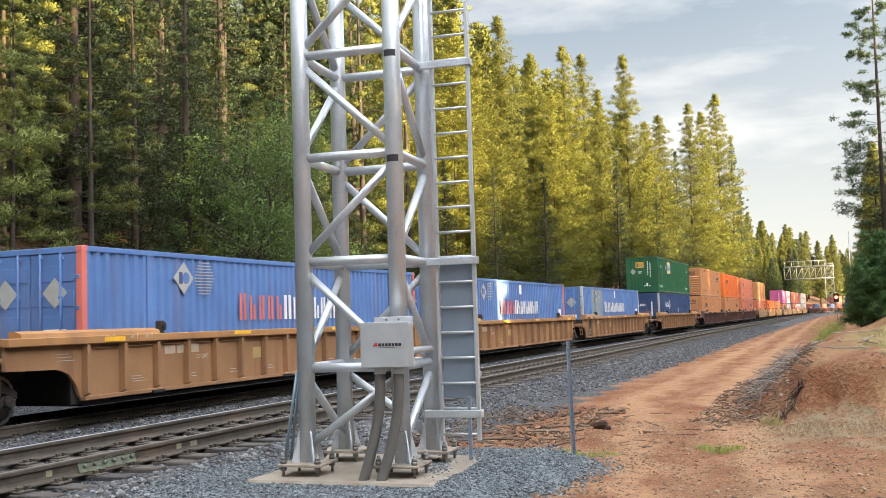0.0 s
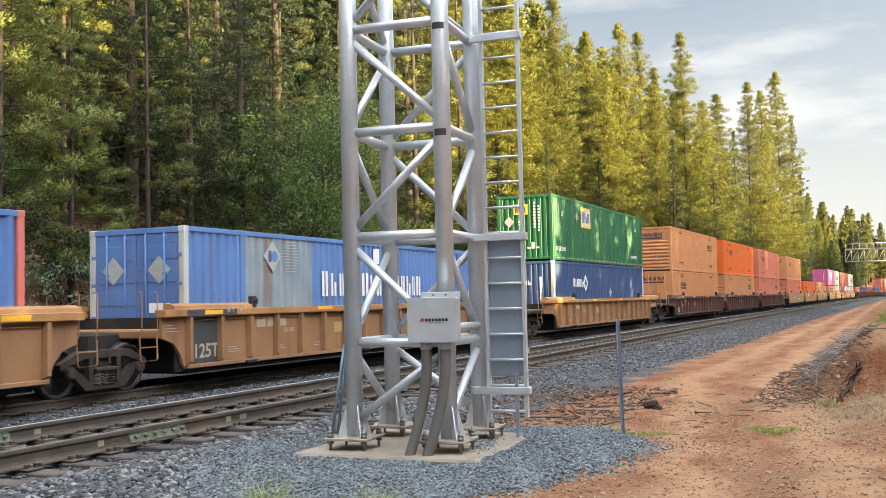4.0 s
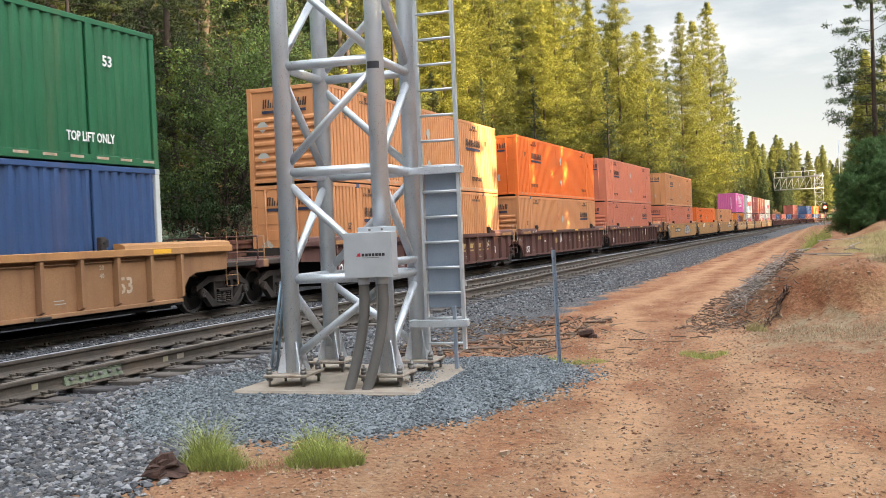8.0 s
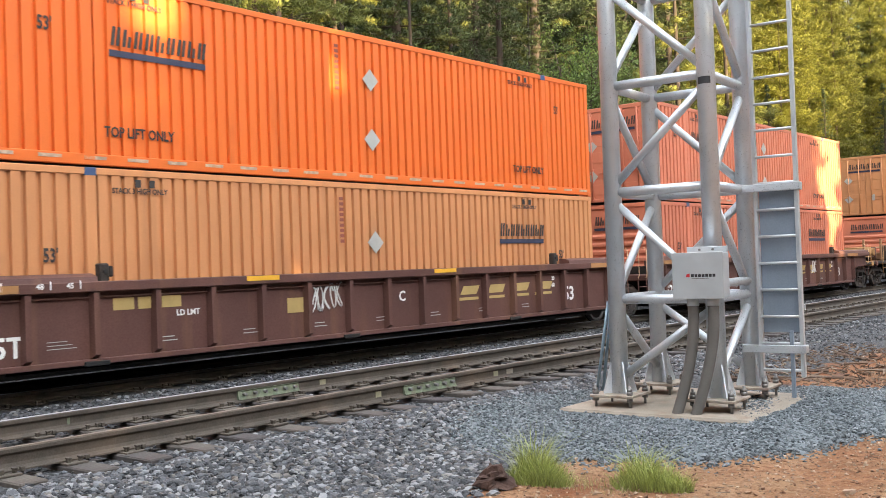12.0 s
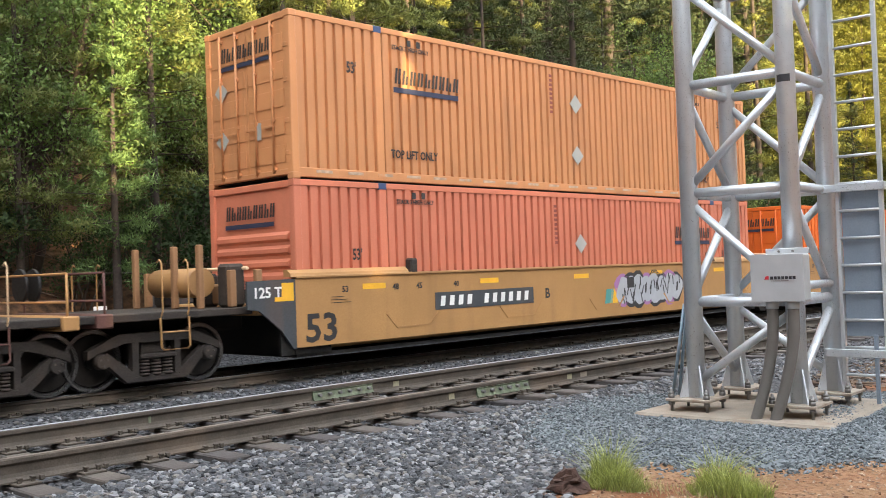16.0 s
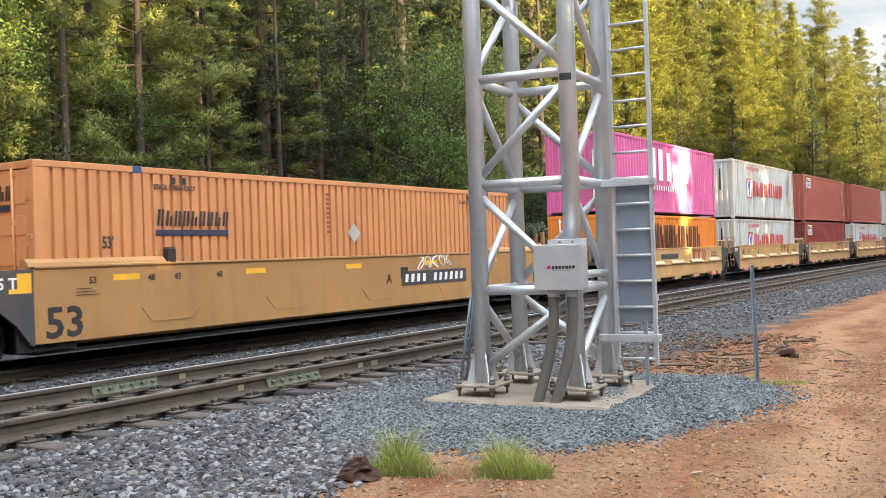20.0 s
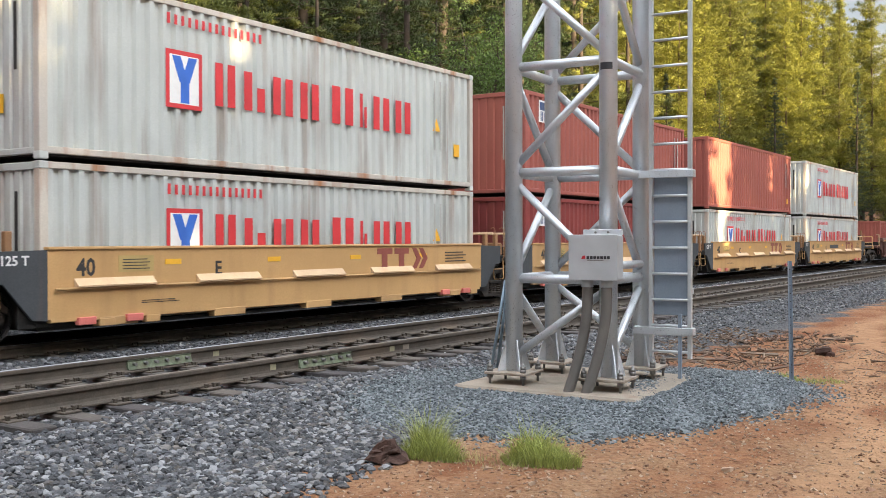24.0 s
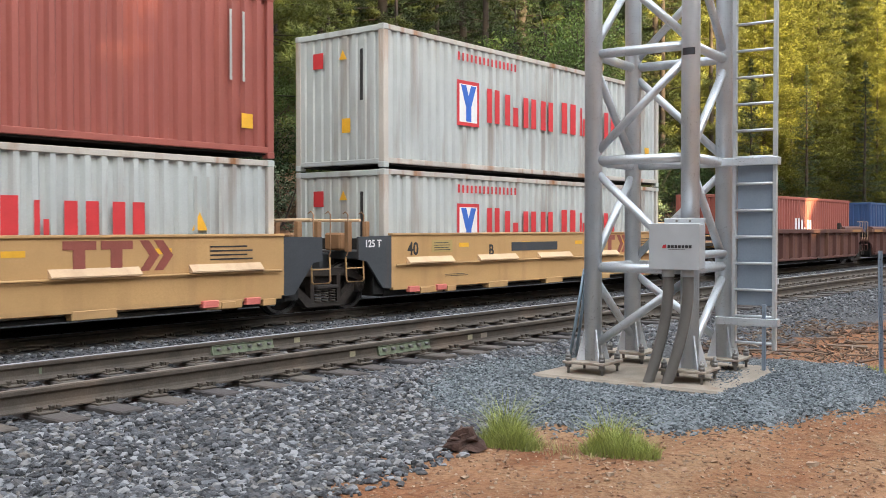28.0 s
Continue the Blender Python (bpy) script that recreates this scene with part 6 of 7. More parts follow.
def motions():
    """The train rolls past at a steady pace, its wheels turning."""
    for ob, u, z in MOVING:
        times = (0.0, 14.0, 28.0) if u < 40 else [2.0 * k for k in range(15)]
        walk(ob, [(t, on_line(u, z, t)) for t in times])
    for ob, y, u in WHEELS:                       # rolling while they are near
        k0, k1 = (max(0, min(420, round(15 * (u + y + d) / SPEED))) for d in (-60, 6))
        if k1 > k0:
            spin = [(k / 15, pose(0, y, .46, math.degrees(SPEED * (k - k0) / 15 / .46))) for k in range(k0, k1 + 1)]
            walk(ob, ([(0.0, spin[0][1])] if k0 else []) + spin + ([(28.0, spin[-1][1])] if k1 < 420 else []))


# ---------- trees ----------
def needle_tufts(rg, centers, dirs, size, per, spread=.9, slim=(.05, .10)):
    """Round sprays of narrow needle triangles at the branch points."""
    c = np.repeat(np.asarray(centers, float), per, axis=0)
    d = np.repeat(np.asarray(dirs, float), per, axis=0)
    n = len(c)
    w = rg.normal(size=(n, 3))
    w = w / (np.linalg.norm(w, axis=1)[:, None] + 1e-9) * spread + d * .45
    w /= np.linalg.norm(w, axis=1)[:, None] + 1e-9
    size = np.repeat(np.broadcast_to(np.asarray(size, float), (len(centers),)), per)
    ln = size * rg.uniform(.65, 1.15, n)
    s = np.cross(w, rg.normal(size=(n, 3)))
    s /= np.linalg.norm(s, axis=1)[:, None] + 1e-9
    base = c + w * (ln * rg.uniform(0, .35, n))[:, None] - d * (size * rg.uniform(0, .5, n))[:, None]
    wd = (ln * rg.uniform(*slim, n))[:, None]
    a = base - s * wd * .5
    b = base + w * (ln * .55)[:, None] + s * wd
    t = base + w * ln[:, None]
    v = np.stack([a, b, t], 1).reshape(-1, 3)
    f = np.arange(n * 3).reshape(-1, 3)
    return v, f


def needle_puffs(rg, centers, dirs, size, per, short, long, wide):
    """Soft flattened clumps of short needle bunches at the branch points."""
    c = np.repeat(np.asarray(centers, float), per, axis=0)
    d = np.repeat(np.asarray(dirs, float), per, axis=0)
    n = len(c)
    sz = np.repeat(np.broadcast_to(np.asarray(size, float), (len(centers),)), per)
    o = rg.normal(size=(n, 3))
    o /= np.linalg.norm(o, axis=1)[:, None] + 1e-9
    p = c + o * (sz * rg.rand(n) ** .45)[:, None] * np.array([1.0, 1.0, .6])
    w = o * .35 + d * .3 + np.array([0, 0, .15]) + rg.normal(scale=.55, size=(n, 3))
    w /= np.linalg.norm(w, axis=1)[:, None] + 1e-9
    q = np.cross(o + rg.normal(scale=.3, size=(n, 3)), w)
    q /= np.linalg.norm(q, axis=1)[:, None] + 1e-9
    ln = rg.uniform(short, long, n)[:, None]
    v = np.stack([p - q * ln * wide * .5, p + q * ln * wide * .5, p + w * ln], 1).reshape(-1, 3)
    soft = o + d * .35 + np.array([0, 0, .2]) + rg.normal(scale=.25, size=(n, 3))
    return v, np.arange(n * 3).reshape(-1, 3), np.repeat(soft / np.linalg.norm(soft, axis=1)[:, None], 3, axis=0)


def leaves(v, f, soft, mat):
    """A crown mesh whose leaves are shaded by the roundness of their clumps."""
    face = np.cross(v[f[:, 1]] - v[f[:, 0]], v[f[:, 2]] - v[f[:, 0]])
    turn = (face * soft[f[:, 0]]).sum(axis=1) < 0
    f = np.where(turn[:, None], f[:, ::-1], f)
    me = bare("crown", v.tolist(), f.tolist(), [mat], True)
    me.normals_split_custom_set_from_vertices(soft.tolist())
    return me


def conifer(seed, height, crown_from, radius, density, tuft, droop, mat, lean=0.0, sticks=True, taper=.85, gap=.12, per=30, slim=(.05, .10), inner=.3, step=.34, girth=.0115, ragged=(.55, 1.18), puff=None, shrink=.68):
    """Meshes of a trunk and a crown for one conifer."""
    rg = np.random.RandomState(seed)
    g = Geo()
    pts, n = [], 9
    ph = rg.uniform(0, 6, 2)
    for i in range(n + 1):
        u = i / n
        pts.append((lean * u * height + .10 * math.sin(u * 4 + ph[0]) * u, .10 * math.sin(u * 3.4 + ph[1]) * u, u * height))
    r0 = height * girth + .03
    for i in range(n):
        ra, rb = r0 * (1 - .93 * i / n), r0 * (1 - .93 * (i + 1) / n)
        g.tube(pts[i], pts[i + 1], ra, rb, seg=8, caps=False)

    def on(u):
        k = min(n - 1, int(u * n))
        q = u * n - k
        return np.array(pts[k]) * (1 - q) + np.array(pts[k + 1]) * q
    cs, ds, sz = [], [], []
    z = crown_from * .55
    while z < height * .985:
        u = z / height
        cu = (z - crown_from) / (height - crown_from)
        live = cu > 0
        if live:
            rad = radius * (1 - cu) ** taper * min(1, .5 + cu * 2.6)
        else:
            rad = radius * .45
        k = rg.randint(3, 6) if live else rg.randint(1, 3)
        a0 = rg.uniform(0, 6.28)
        for j in range(k):
            if live and rg.rand() < gap:
                continue
            a = a0 + 6.28 * j / k + rg.normal(scale=.25)
            ln = max(.14, rad * rg.uniform(*ragged))
            up = .35 * cu - droop * (1 - cu) + rg.normal(scale=.08)
            d = np.array([math.cos(a), math.sin(a), up])
            p0 = on(u)
            p1 = p0 + d * ln
            if sticks or not live:
                g.tube(tuple(p0), tuple(p1), max(.008, r0 * .16 * (1 - u) + .008), .004, seg=3, caps=False)
            if not live:
                continue
            m = max(2, int(ln * density + .5))
            for q in range(m):
                w = 1 - (1 - inner) * (q + rg.rand()) / m
                off = np.array([-d[1], d[0], 0]) * rg.normal(scale=.22) * ln * min(1, w)
                cs.append(p0 + d * ln * w + off + np.array([0, 0, rg.normal(scale=.12) + .10 * ln * w * w]))
                sz.append(tuft * (1 - shrink * cu) * rg.uniform(.8, 1.2))
                ds.append(d * .6 + np.array([0, 0, .45]) + off * .4)
        z += (step + .25 * rg.rand()) * (1 if live else 2.2) * (height / 24) ** .5
    for q in range(6):
        cs.append(on(.985) + rg.normal(scale=.08, size=3))
        ds.append(np.array([0, 0, 1.0]))
        sz.append(tuft * .22)
    if puff:
        crown = leaves(*needle_puffs(rg, cs, ds, sz, per, *puff), mat)
    else:
        v, f = needle_tufts(rg, cs, ds, sz, per, slim=slim)
        crown = bare("crown", v.tolist(), f.tolist(), [mat])
    trunk = g.mesh("trunk")
    trunk.materials.append(bark)
    return trunk, crown


def leafy(seed, height, radius, clumps, mat, leaf=.12, per=42, trunk_r=.12, stems=1):
    """Meshes of a broad-leaved tree or a shrub."""
    rg = np.random.RandomState(seed)
    g = Geo()
    cs = []
    for s in range(stems):
        base = np.array([rg.normal(scale=.25 * (stems > 1)), rg.normal(scale=.25 * (stems > 1)), 0])
        topp = base + np.array([rg.normal(scale=radius * .3), rg.normal(scale=radius * .3), height * .72])
        mid = (base + topp) / 2 + rg.normal(scale=.15, size=3)
        g.tube(tuple(base), tuple(mid), trunk_r, trunk_r * .7, 7, False).tube(tuple(mid), tuple(topp), trunk_r * .7, trunk_r * .3, 6, False)
        for k in range(max(3, clumps // stems)):
            u = rg.uniform(.22, 1)
            p = base * (1 - u) + topp * u
            a, ph = rg.uniform(0, 6.28), rg.uniform(-.25, .9)
            rr = radius * rg.uniform(.35, 1.05) * (1 - .45 * u)
            q = p + np.array([math.cos(a) * rr, math.sin(a) * rr, ph * rr + height * .05])
            q[2] = min(max(q[2], height * .08), height)
            g.tube(tuple(p), tuple(q), trunk_r * .22, .008, 3, False)
            cs.append((q, radius * rg.uniform(.16, .34)))
    n = len(cs) * per
    c = np.repeat(np.array([q for q, _ in cs]), per, axis=0)
    sc = np.repeat(np.array([r for _, r in cs]), per)
    o = rg.normal(size=(n, 3))
    o /= np.linalg.norm(o, axis=1)[:, None]
    c = c + o * (sc * rg.uniform(.3, 1.15, n))[:, None] * np.array([1.25, 1.25, .75])
    t1 = rg.normal(size=(n, 3))
    t1 /= np.linalg.norm(t1, axis=1)[:, None]
    t2 = np.cross(t1, o + .3 * rg.normal(size=(n, 3)))
    t2 /= np.linalg.norm(t2, axis=1)[:, None] + 1e-9
    s = (leaf * rg.uniform(.6, 1.3, n))[:, None]
    v = np.stack([c - t1 * s, c + t2 * s * .5, c + t1 * s, c - t2 * s * .5], 1).reshape(-1, 3)
    crown = leaves(v, np.arange(n * 4).reshape(-1, 4), np.repeat(o + rg.normal(scale=.3, size=(n, 3)) + np.array([0, 0, .2]), 4, axis=0), mat)
    trunk = g.mesh("trunk")
    trunk.materials.append(bark)
    return trunk, crown


def plant(meshes, name, label, category, group, x, y, turn=0, scale=1.0, sink=.15):
    trunk, crown = meshes
    root = thing(name, label, category, group, at=Matrix.LocRotScale((x, y, float(ground_z(x, y)) - sink), Euler((0, 0, radians(turn))), (scale,) * 3))
    part("trunk", trunk, None, root)
    part("crown", crown, None, root)
    return root


PINES = [conifer(s, h, cf, r, dn, tf, dr, m, gap=gp, per=230, puff=(.10, .18, .24), inner=.6, girth=.0065, step=.95, taper=.6, ragged=(.6, 1.15)) for s, h, cf, r, dn, tf, dr, gp, m in (
    (1, 25, 2.0, 3.6, 1.4, .46, .10, .22, needle_green), (2, 22, 1.5, 3.3, 1.5, .44, .16, .18, needle_green), (3, 27, 4.0, 3.7, 1.4, .48, .06, .26, needle_green), (4, 24, 2.5, 3.3, 1.4, .46, .12, .2, needle_green))]
FIRS = [conifer(s, h, cf, r, dn, tf, dr, needle_dark, gap=gp, per=46, puff=(.10, .17, .34), inner=.25) for s, h, cf, r, dn, tf, dr, gp in (
    (11, 20, 1.0, 3.1, 2.6, .32, .24, .05), (12, 24, 1.6, 3.3, 2.5, .33, .22, .06))]
SMALL = [conifer(21, 9, .5, 2.0, 2.4, .30, .12, needle_green, gap=.08, per=130, puff=(.08, .15, .24), step=.62), conifer(22, 12, .6, 2.3, 2.2, .33, .15, needle_green, gap=.1, per=130, puff=(.08, .15, .24), step=.66)]
THIN = [conifer(31, 25, 3.0, 3.4, 2.0, .50, .06, needle_thin, gap=.28, per=64, puff=(.12, .24, .34), taper=.62, inner=.55, girth=.0075, step=.5)]
BUSH = [conifer(91, 2.5, .1, .85, 8, .20, -.35, bush_needle, gap=.0, per=70, taper=.45, puff=(.08, .18, .09), step=.30)]
TALL = [conifer(s, h, cf, r, dn, tf, dr, m, gap=gp, per=80, puff=(.11, .21, .34), taper=.68, inner=.1, girth=.0065, step=.32, ragged=(.55, 1.15), shrink=.45) for s, h, cf, r, dn, tf, dr, gp, m in (
    (71, 28, 2.0, 5.1, 2.3, .66, .16, .06, needle), (72, 30, 3.0, 4.9, 2.3, .68, .10, .08, needle), (73, 26, 1.5, 5.2, 2.3, .66, .2, .05, needle))]
LIGHT = [conifer(s, 15, .8, 2.7, 1.9, .42, .05, light_needle, gap=.12, per=170, puff=(.09, .17, .22), inner=.5, girth=.006, step=.85) for s in (24, 25)]
FAR = [conifer(s, h, cf, 4.4, 1.9, .85, dr, m, gap=gp, per=40, puff=(.22, .42, .42), sticks=False, taper=.62) for s, h, cf, dr, gp, m in ((41, 26, 2.0, .12, .1, needle_green), (42, 22, 1.6, .18, .06, needle_dark), (43, 28, 3.0, .08, .14, needle_green))]
# coarse firs planted only out of view, to block sun and sky
SHADE = [conifer(81, 24, .6, 4.2, .6, 1.9, .15, needle_dark, gap=.0, per=3, slim=(.4, .6), sticks=False)]
YELLOW = [conifer(23, 8, .5, 1.6, 2.6, .36, .05, young_needle, gap=.04, per=150, puff=(.08, .16, .18), inner=.45, step=.9)]
OAKS = [leafy(51, 11, 3.4, 130, oak_leaf, .055, 210, .13, 2), leafy(52, 8, 2.8, 100, oak_leaf, .055, 190, .10, 3)]
UNDER = [leafy(53, 3.4, 1.7, 48, leaf_mat, .05, 110, .035, 5), leafy(54, 2.6, 1.5, 40, leaf_mat, .05, 100, .03, 5)]
SHRUBS = [leafy(61, 2.6, 1.5, 34, shrub_mat, .055, 70, .05, 4), leafy(62, 1.8, 1.2, 26, shrub_mat, .05, 70, .04, 4)]
LPINE, LFIR, LSMALL = "tall ponderosa pine with long green needles and a brown trunk", "dense dark green fir at the forest edge", "young bright green pine among the tall trees"


def forest():
    rg = random.Random(5)
    # forest edge behind the train
    y = 4.0
    while y < 62:
        step = rg.uniform(2.6, 4.4)
        low = .55 if y < 13 else 1.0
        x = -24.5 + rg.uniform(-2.2, 1.6)
        k = rg.random()
        if y < 16:                                    # leafy trees nearest the start
            plant(OAKS[0], "oak_tree", "leafy green oak growing under the pines", "oak tree", "forest edge", x, y, rg.uniform(0, 360), rg.uniform(1.15, 1.5))
        elif 22.5 < y < 40 and k > .3:                  # the darkest stretch
            plant(rg.choice(FIRS), "fir_tree", LFIR, "fir tree", "forest edge", x, y, rg.uniform(0, 360), rg.uniform(.8, 1.1))
        elif k < .52:
            plant(rg.choice(PINES), "pine_tree", LPINE, "pine tree", "forest edge", x, y, rg.uniform(0, 360), low * rg.uniform(.78, 1.08))
        elif k < .74:
            plant(rg.choice(FIRS), "fir_tree", LFIR, "fir tree", "forest edge", x, y, rg.uniform(0, 360), low * rg.uniform(.7, 1.0))
        elif k < .9:
            plant(rg.choice(SMALL), "young_pine", LSMALL, "pine tree", "forest edge", x + 1.5, y, rg.uniform(0, 360), rg.uniform(.7, 1.15))
        else:
            plant(rg.choice(OAKS), "oak_tree", "leafy green oak growing under the pines", "oak tree", "forest edge", x + .8, y, rg.uniform(0, 360), rg.uniform(.7, 1.0))
        y += step
    y = 14.0
    while y < 70:
        plant(rg.choice(PINES + FIRS), "pine_tree", LPINE, "pine tree", "forest", -30 + rg.uniform(-2.5, 2.5), y, rg.uniform(0, 360), rg.uniform(.85, 1.1))
        y += rg.uniform(3.6, 5.6)
    # near back rows take the darkened needles as the forest's inner shade
    for x0, sc in ((-36, 1.0), (-43, 1.05)):
        y = 12.0 if x0 > -40 else 2.0
        while y < 130:
            plant(FAR[1] if y < 75 else rg.choice(FAR), "pine_tree", LPINE, "pine tree", "forest", x0 + rg.uniform(-3, 3), y, rg.uniform(0, 360), sc * rg.uniform(.85, 1.1))
            y += rg.uniform(3.6, 5.6)
    # tall trees along the skyline: bearing, height of the top in degrees, distance left of the camera's line
    for az, el, x in ((24.5, 20.5, 25), (22.3, 18.5, 27), (20.6, 17.5, 25), (19.2, 15.5, 24), (17.85, 17.4, 23), (16.0, 15.2, 24), (14.9, 13.0, 22), (14.15, 15.5, 23), (13.0, 15.0, 24), (12.2, 13.0, 21), (10.6, 14.8, 20.5), (9.6, 11.0, 21), (8.76, 11.3, 20.5),
                      (7.9, 9.2, 20), (7.15, 11.8, 20.5), (6.4, 11.2, 20), (5.56, 12.1, 19.5), (4.9, 9.8, 19), (4.5, 6.5, 18.5), (11.3, 9.0, 19), (9.1, 7.5, 18.8), (15.5, 9.0, 20), (18.4, 9.0, 20.5), (21.3, 9.5, 21)):
        y = x / math.tan(radians(az))
        top = 1.6 + math.hypot(x, y) * math.tan(radians(el))
        k = rg.randrange(3)
        base = float(ground_z(-x, y))
        if el > 10:
            plant(TALL[k], "pine_tree", "tall sunlit pine along the skyline of the line", "pine tree", "skyline trees", -x, y, rg.uniform(0, 360), (top - base) / (28, 30, 26)[k])
        else:
            plant(FIRS[k % 2], "fir_tree", "dark green fir below the tall skyline pines", "fir tree", "skyline trees", -x, y, rg.uniform(0, 360), (top - base) / (20, 24)[k % 2])
    y = 80.0
    while y < 330:
        plant(rg.choice(FAR), "pine_tree", LPINE, "pine tree", "forest", -29 + rg.uniform(-2.5, 2), y, rg.uniform(0, 360), rg.uniform(.75, 1.0) * (1 if y < 200 else .8))
        y += rg.uniform(4.5, 7)
    y = 1.0
    while y < 46:
        k = rg.random()
        x = -22.3 + rg.uniform(-1.6, .8)
        if k < .42:
            plant(rg.choice(SMALL), "young_pine", LSMALL, "pine tree", "forest edge", x, y, rg.uniform(0, 360), rg.uniform(.55, 1.0))
        elif k < .75 and not 21 < y < 44:
            plant(rg.choice(OAKS), "oak_tree", "leafy green oak growing under the pines", "oak tree", "forest edge", x, y, rg.uniform(0, 360), rg.uniform(.5, .85))
        elif k < .75:
            plant(rg.choice(PINES), "pine_tree", LPINE, "pine tree", "forest edge", x, y, rg.uniform(0, 360), rg.uniform(.45, .7))
        elif y > 17:
            plant(FIRS[0], "fir_tree", LFIR, "fir tree", "forest edge", x - 1, y, rg.uniform(0, 360), rg.uniform(.55, .8))
        y += rg.uniform(2.4, 4.2)
    # leafy edge nearest the start of the train
    for x, y, s in ((-21.5, 6.2, .95), (-22.5, 9.8, .9), (-21.8, 3.0, 1.0), (-23.2, 14.5, .8)):
        plant(OAKS[0], "oak_tree", "leafy green oak growing under the pines", "oak tree", "forest edge", x, y, rg.uniform(0, 360), s)
    for x, y, s, k in ((-20.3, 17.6, .8, 0), (-20.6, 27.5, 1.0, 1), (-20.9, 14.2, .9, 1), (-20.5, 33.0, .9, 0), (-20.6, 41.0, 1.0, 1)):
        plant(SHRUBS[k], "manzanita_shrub", "pale grey-green leafy shrub on the red bank", "shrub", "shrubs on the bank", x, y, rg.uniform(0, 360), s, .05)
    plant(YELLOW[0], "young_pine", "young bright green pine at the forest edge", "pine tree", "forest edge", -20.2, 10.6, 40, .98)
    for k, (x, y, s) in enumerate(((-21.4, 9.0, .8), (-22.0, 12.6, 1.0), (-21.3, 16.2, 1.05), (-21.8, 19.0, 1.15), (-21.6, 21.4, .75))):
        plant(LIGHT[k % 2], "young_pine", "light green pine standing out before the dark forest", "pine tree", "forest edge", x, y, rg.uniform(0, 360), s)
    plant(OAKS[0], "oak_tree", "leafy bright green oak at the forest edge", "oak tree", "forest edge", -21.3, 32.6, 70, 1.0)
    plant(SHRUBS[0], "manzanita_shrub", "pale grey-green leafy shrub on the red bank", "shrub", "shrubs on the bank", -20.3, 21.4, 200, 1.05, .05)
    y = 3.0
    while y < 60:                                   # undergrowth below the edge
        for x0 in (-21.2, -23.4)[:1 if 21 < y < 44 else 2]:
            plant(rg.choice(UNDER), "undergrowth_bush", "leafy bush under the forest edge, its green darkened as if in shade", "bush", "undergrowth", x0 + rg.uniform(-.8, .8), y + rg.uniform(-.6, .6), rg.uniform(0, 360), rg.uniform(.7, 1.25), .05)
        y += rg.uniform(2.0, 3.4)
    # right side of the line
    for x, y, k, s in ((3.6, 74, 'T', 1.0), (8.5, 92, 'F', .8), (6.0, 69, 'F', .5), (10.5, 78, 'F', .75), (12.5, 62, 'F', .8), (9.5, 110, 'F', .9), (5.5, 130, 'F', .72), (13, 100, 'F', .85), (15, 84, 'F', .9)):
        plant(THIN[0] if k == 'T' else rg.choice(FAR), "pine_tree", "slender pine standing against the open sky" if k == 'T' else LPINE, "pine tree", "trees right of the road", x, y, rg.uniform(0, 360), s)
    for x, y, s in ((1.1, 29.3, 1.0), (1.65, 30.4, .95), (.65, 28.6, .72), (.95, 28.2, .62), (2.0, 29.6, .8), (1.4, 28.6, .7)):
        plant(BUSH[0], "young_pine", "bushy young pine on top of the bank", "pine tree", "young pines on the bank", x, y, rg.uniform(0, 360), s)
    y = 150.0
    while y < 420:
        plant(rg.choice(FAR), "pine_tree", LPINE, "pine tree", "trees right of the road", 7 + rg.uniform(-2, 5) + max(0, float(bend(y)) - 6) * 1.2, y, rg.uniform(0, 360), rg.uniform(.6, .85))
        y += rg.uniform(12, 20)
    # trees that close the view where the line bends away
    for k in range(95):
        y = rg.uniform(290, 470)
        x = -14 + float(bend(y)) - (8 + 44 * rg.random() ** 1.5)
        plant(rg.choice(FAR), "pine_tree", "distant pine closing the view down the line", "pine tree", "distant trees", x, y, rg.uniform(0, 360), rg.uniform(.7, 1.05) * (.75 + .25 * (y > 350)))
    for k in range(40):
        y = rg.uniform(440, 560)
        plant(rg.choice(FAR), "pine_tree", "distant pine closing the view down the line", "pine tree", "distant trees", rg.uniform(-10, 60) + float(bend(y)) * .3, y + 60, rg.uniform(0, 360), rg.uniform(.8, 1.05))
    # unseen firs added behind the camera, both sides of the line, darken container ends
    for k in range(44):
        x = rg.uniform(-3, 13) if k % 4 else rg.uniform(-38, -21)
        plant(SHADE[0], "fir_tree", LFIR, "fir tree", "forest behind the road", x, -10 - .62 * k + rg.uniform(-2, 2), rg.uniform(0, 360), rg.uniform(.75, 1.05))
    # unseen forest added behind and beside the road, which shades the line
    for x0, s0, y in ((20.5, .81, -14.0), (24, .86, -110.0), (27.5, .93, -6.0), (31, 1.0, -110.0), (39, 1.12, -110.0)):
        while y < (7 if x0 < 22 else 30):
            tall = (1.05 if y > 17 or x0 < 28 else 1.12) if y > -8 else 1.0
            if -11 < y < 5:
                tall = .94
            if abs(y - 40 + .23 * (x0 + 13.3)) < 1.5:         # one gap lets the low sun through to the line
                tall = .55
            plant(SHADE[0], "fir_tree", LFIR, "fir tree", "forest behind the road", x0 + rg.uniform(-2, 2), y, rg.uniform(0, 360), s0 * rg.uniform(.85, 1.1) * tall)
            y += rg.uniform(3.0, 4.6) if x0 > 22 else 2.3
    # two more unseen rows farther along, also there to shade the line
    for x0 in (23, 29):
        y = 28.0
        while y < 330:
            plant(SHADE[0], "fir_tree", LFIR, "fir tree", "forest behind the road", x0 + rg.uniform(-1.5, 1.5) + max(0, y - 90) * .07, y, rg.uniform(0, 360), rg.uniform(.76, .9) * (.6 if abs(y - 31.6 + (x0 - 23) * .23) < 1.5 else 1))
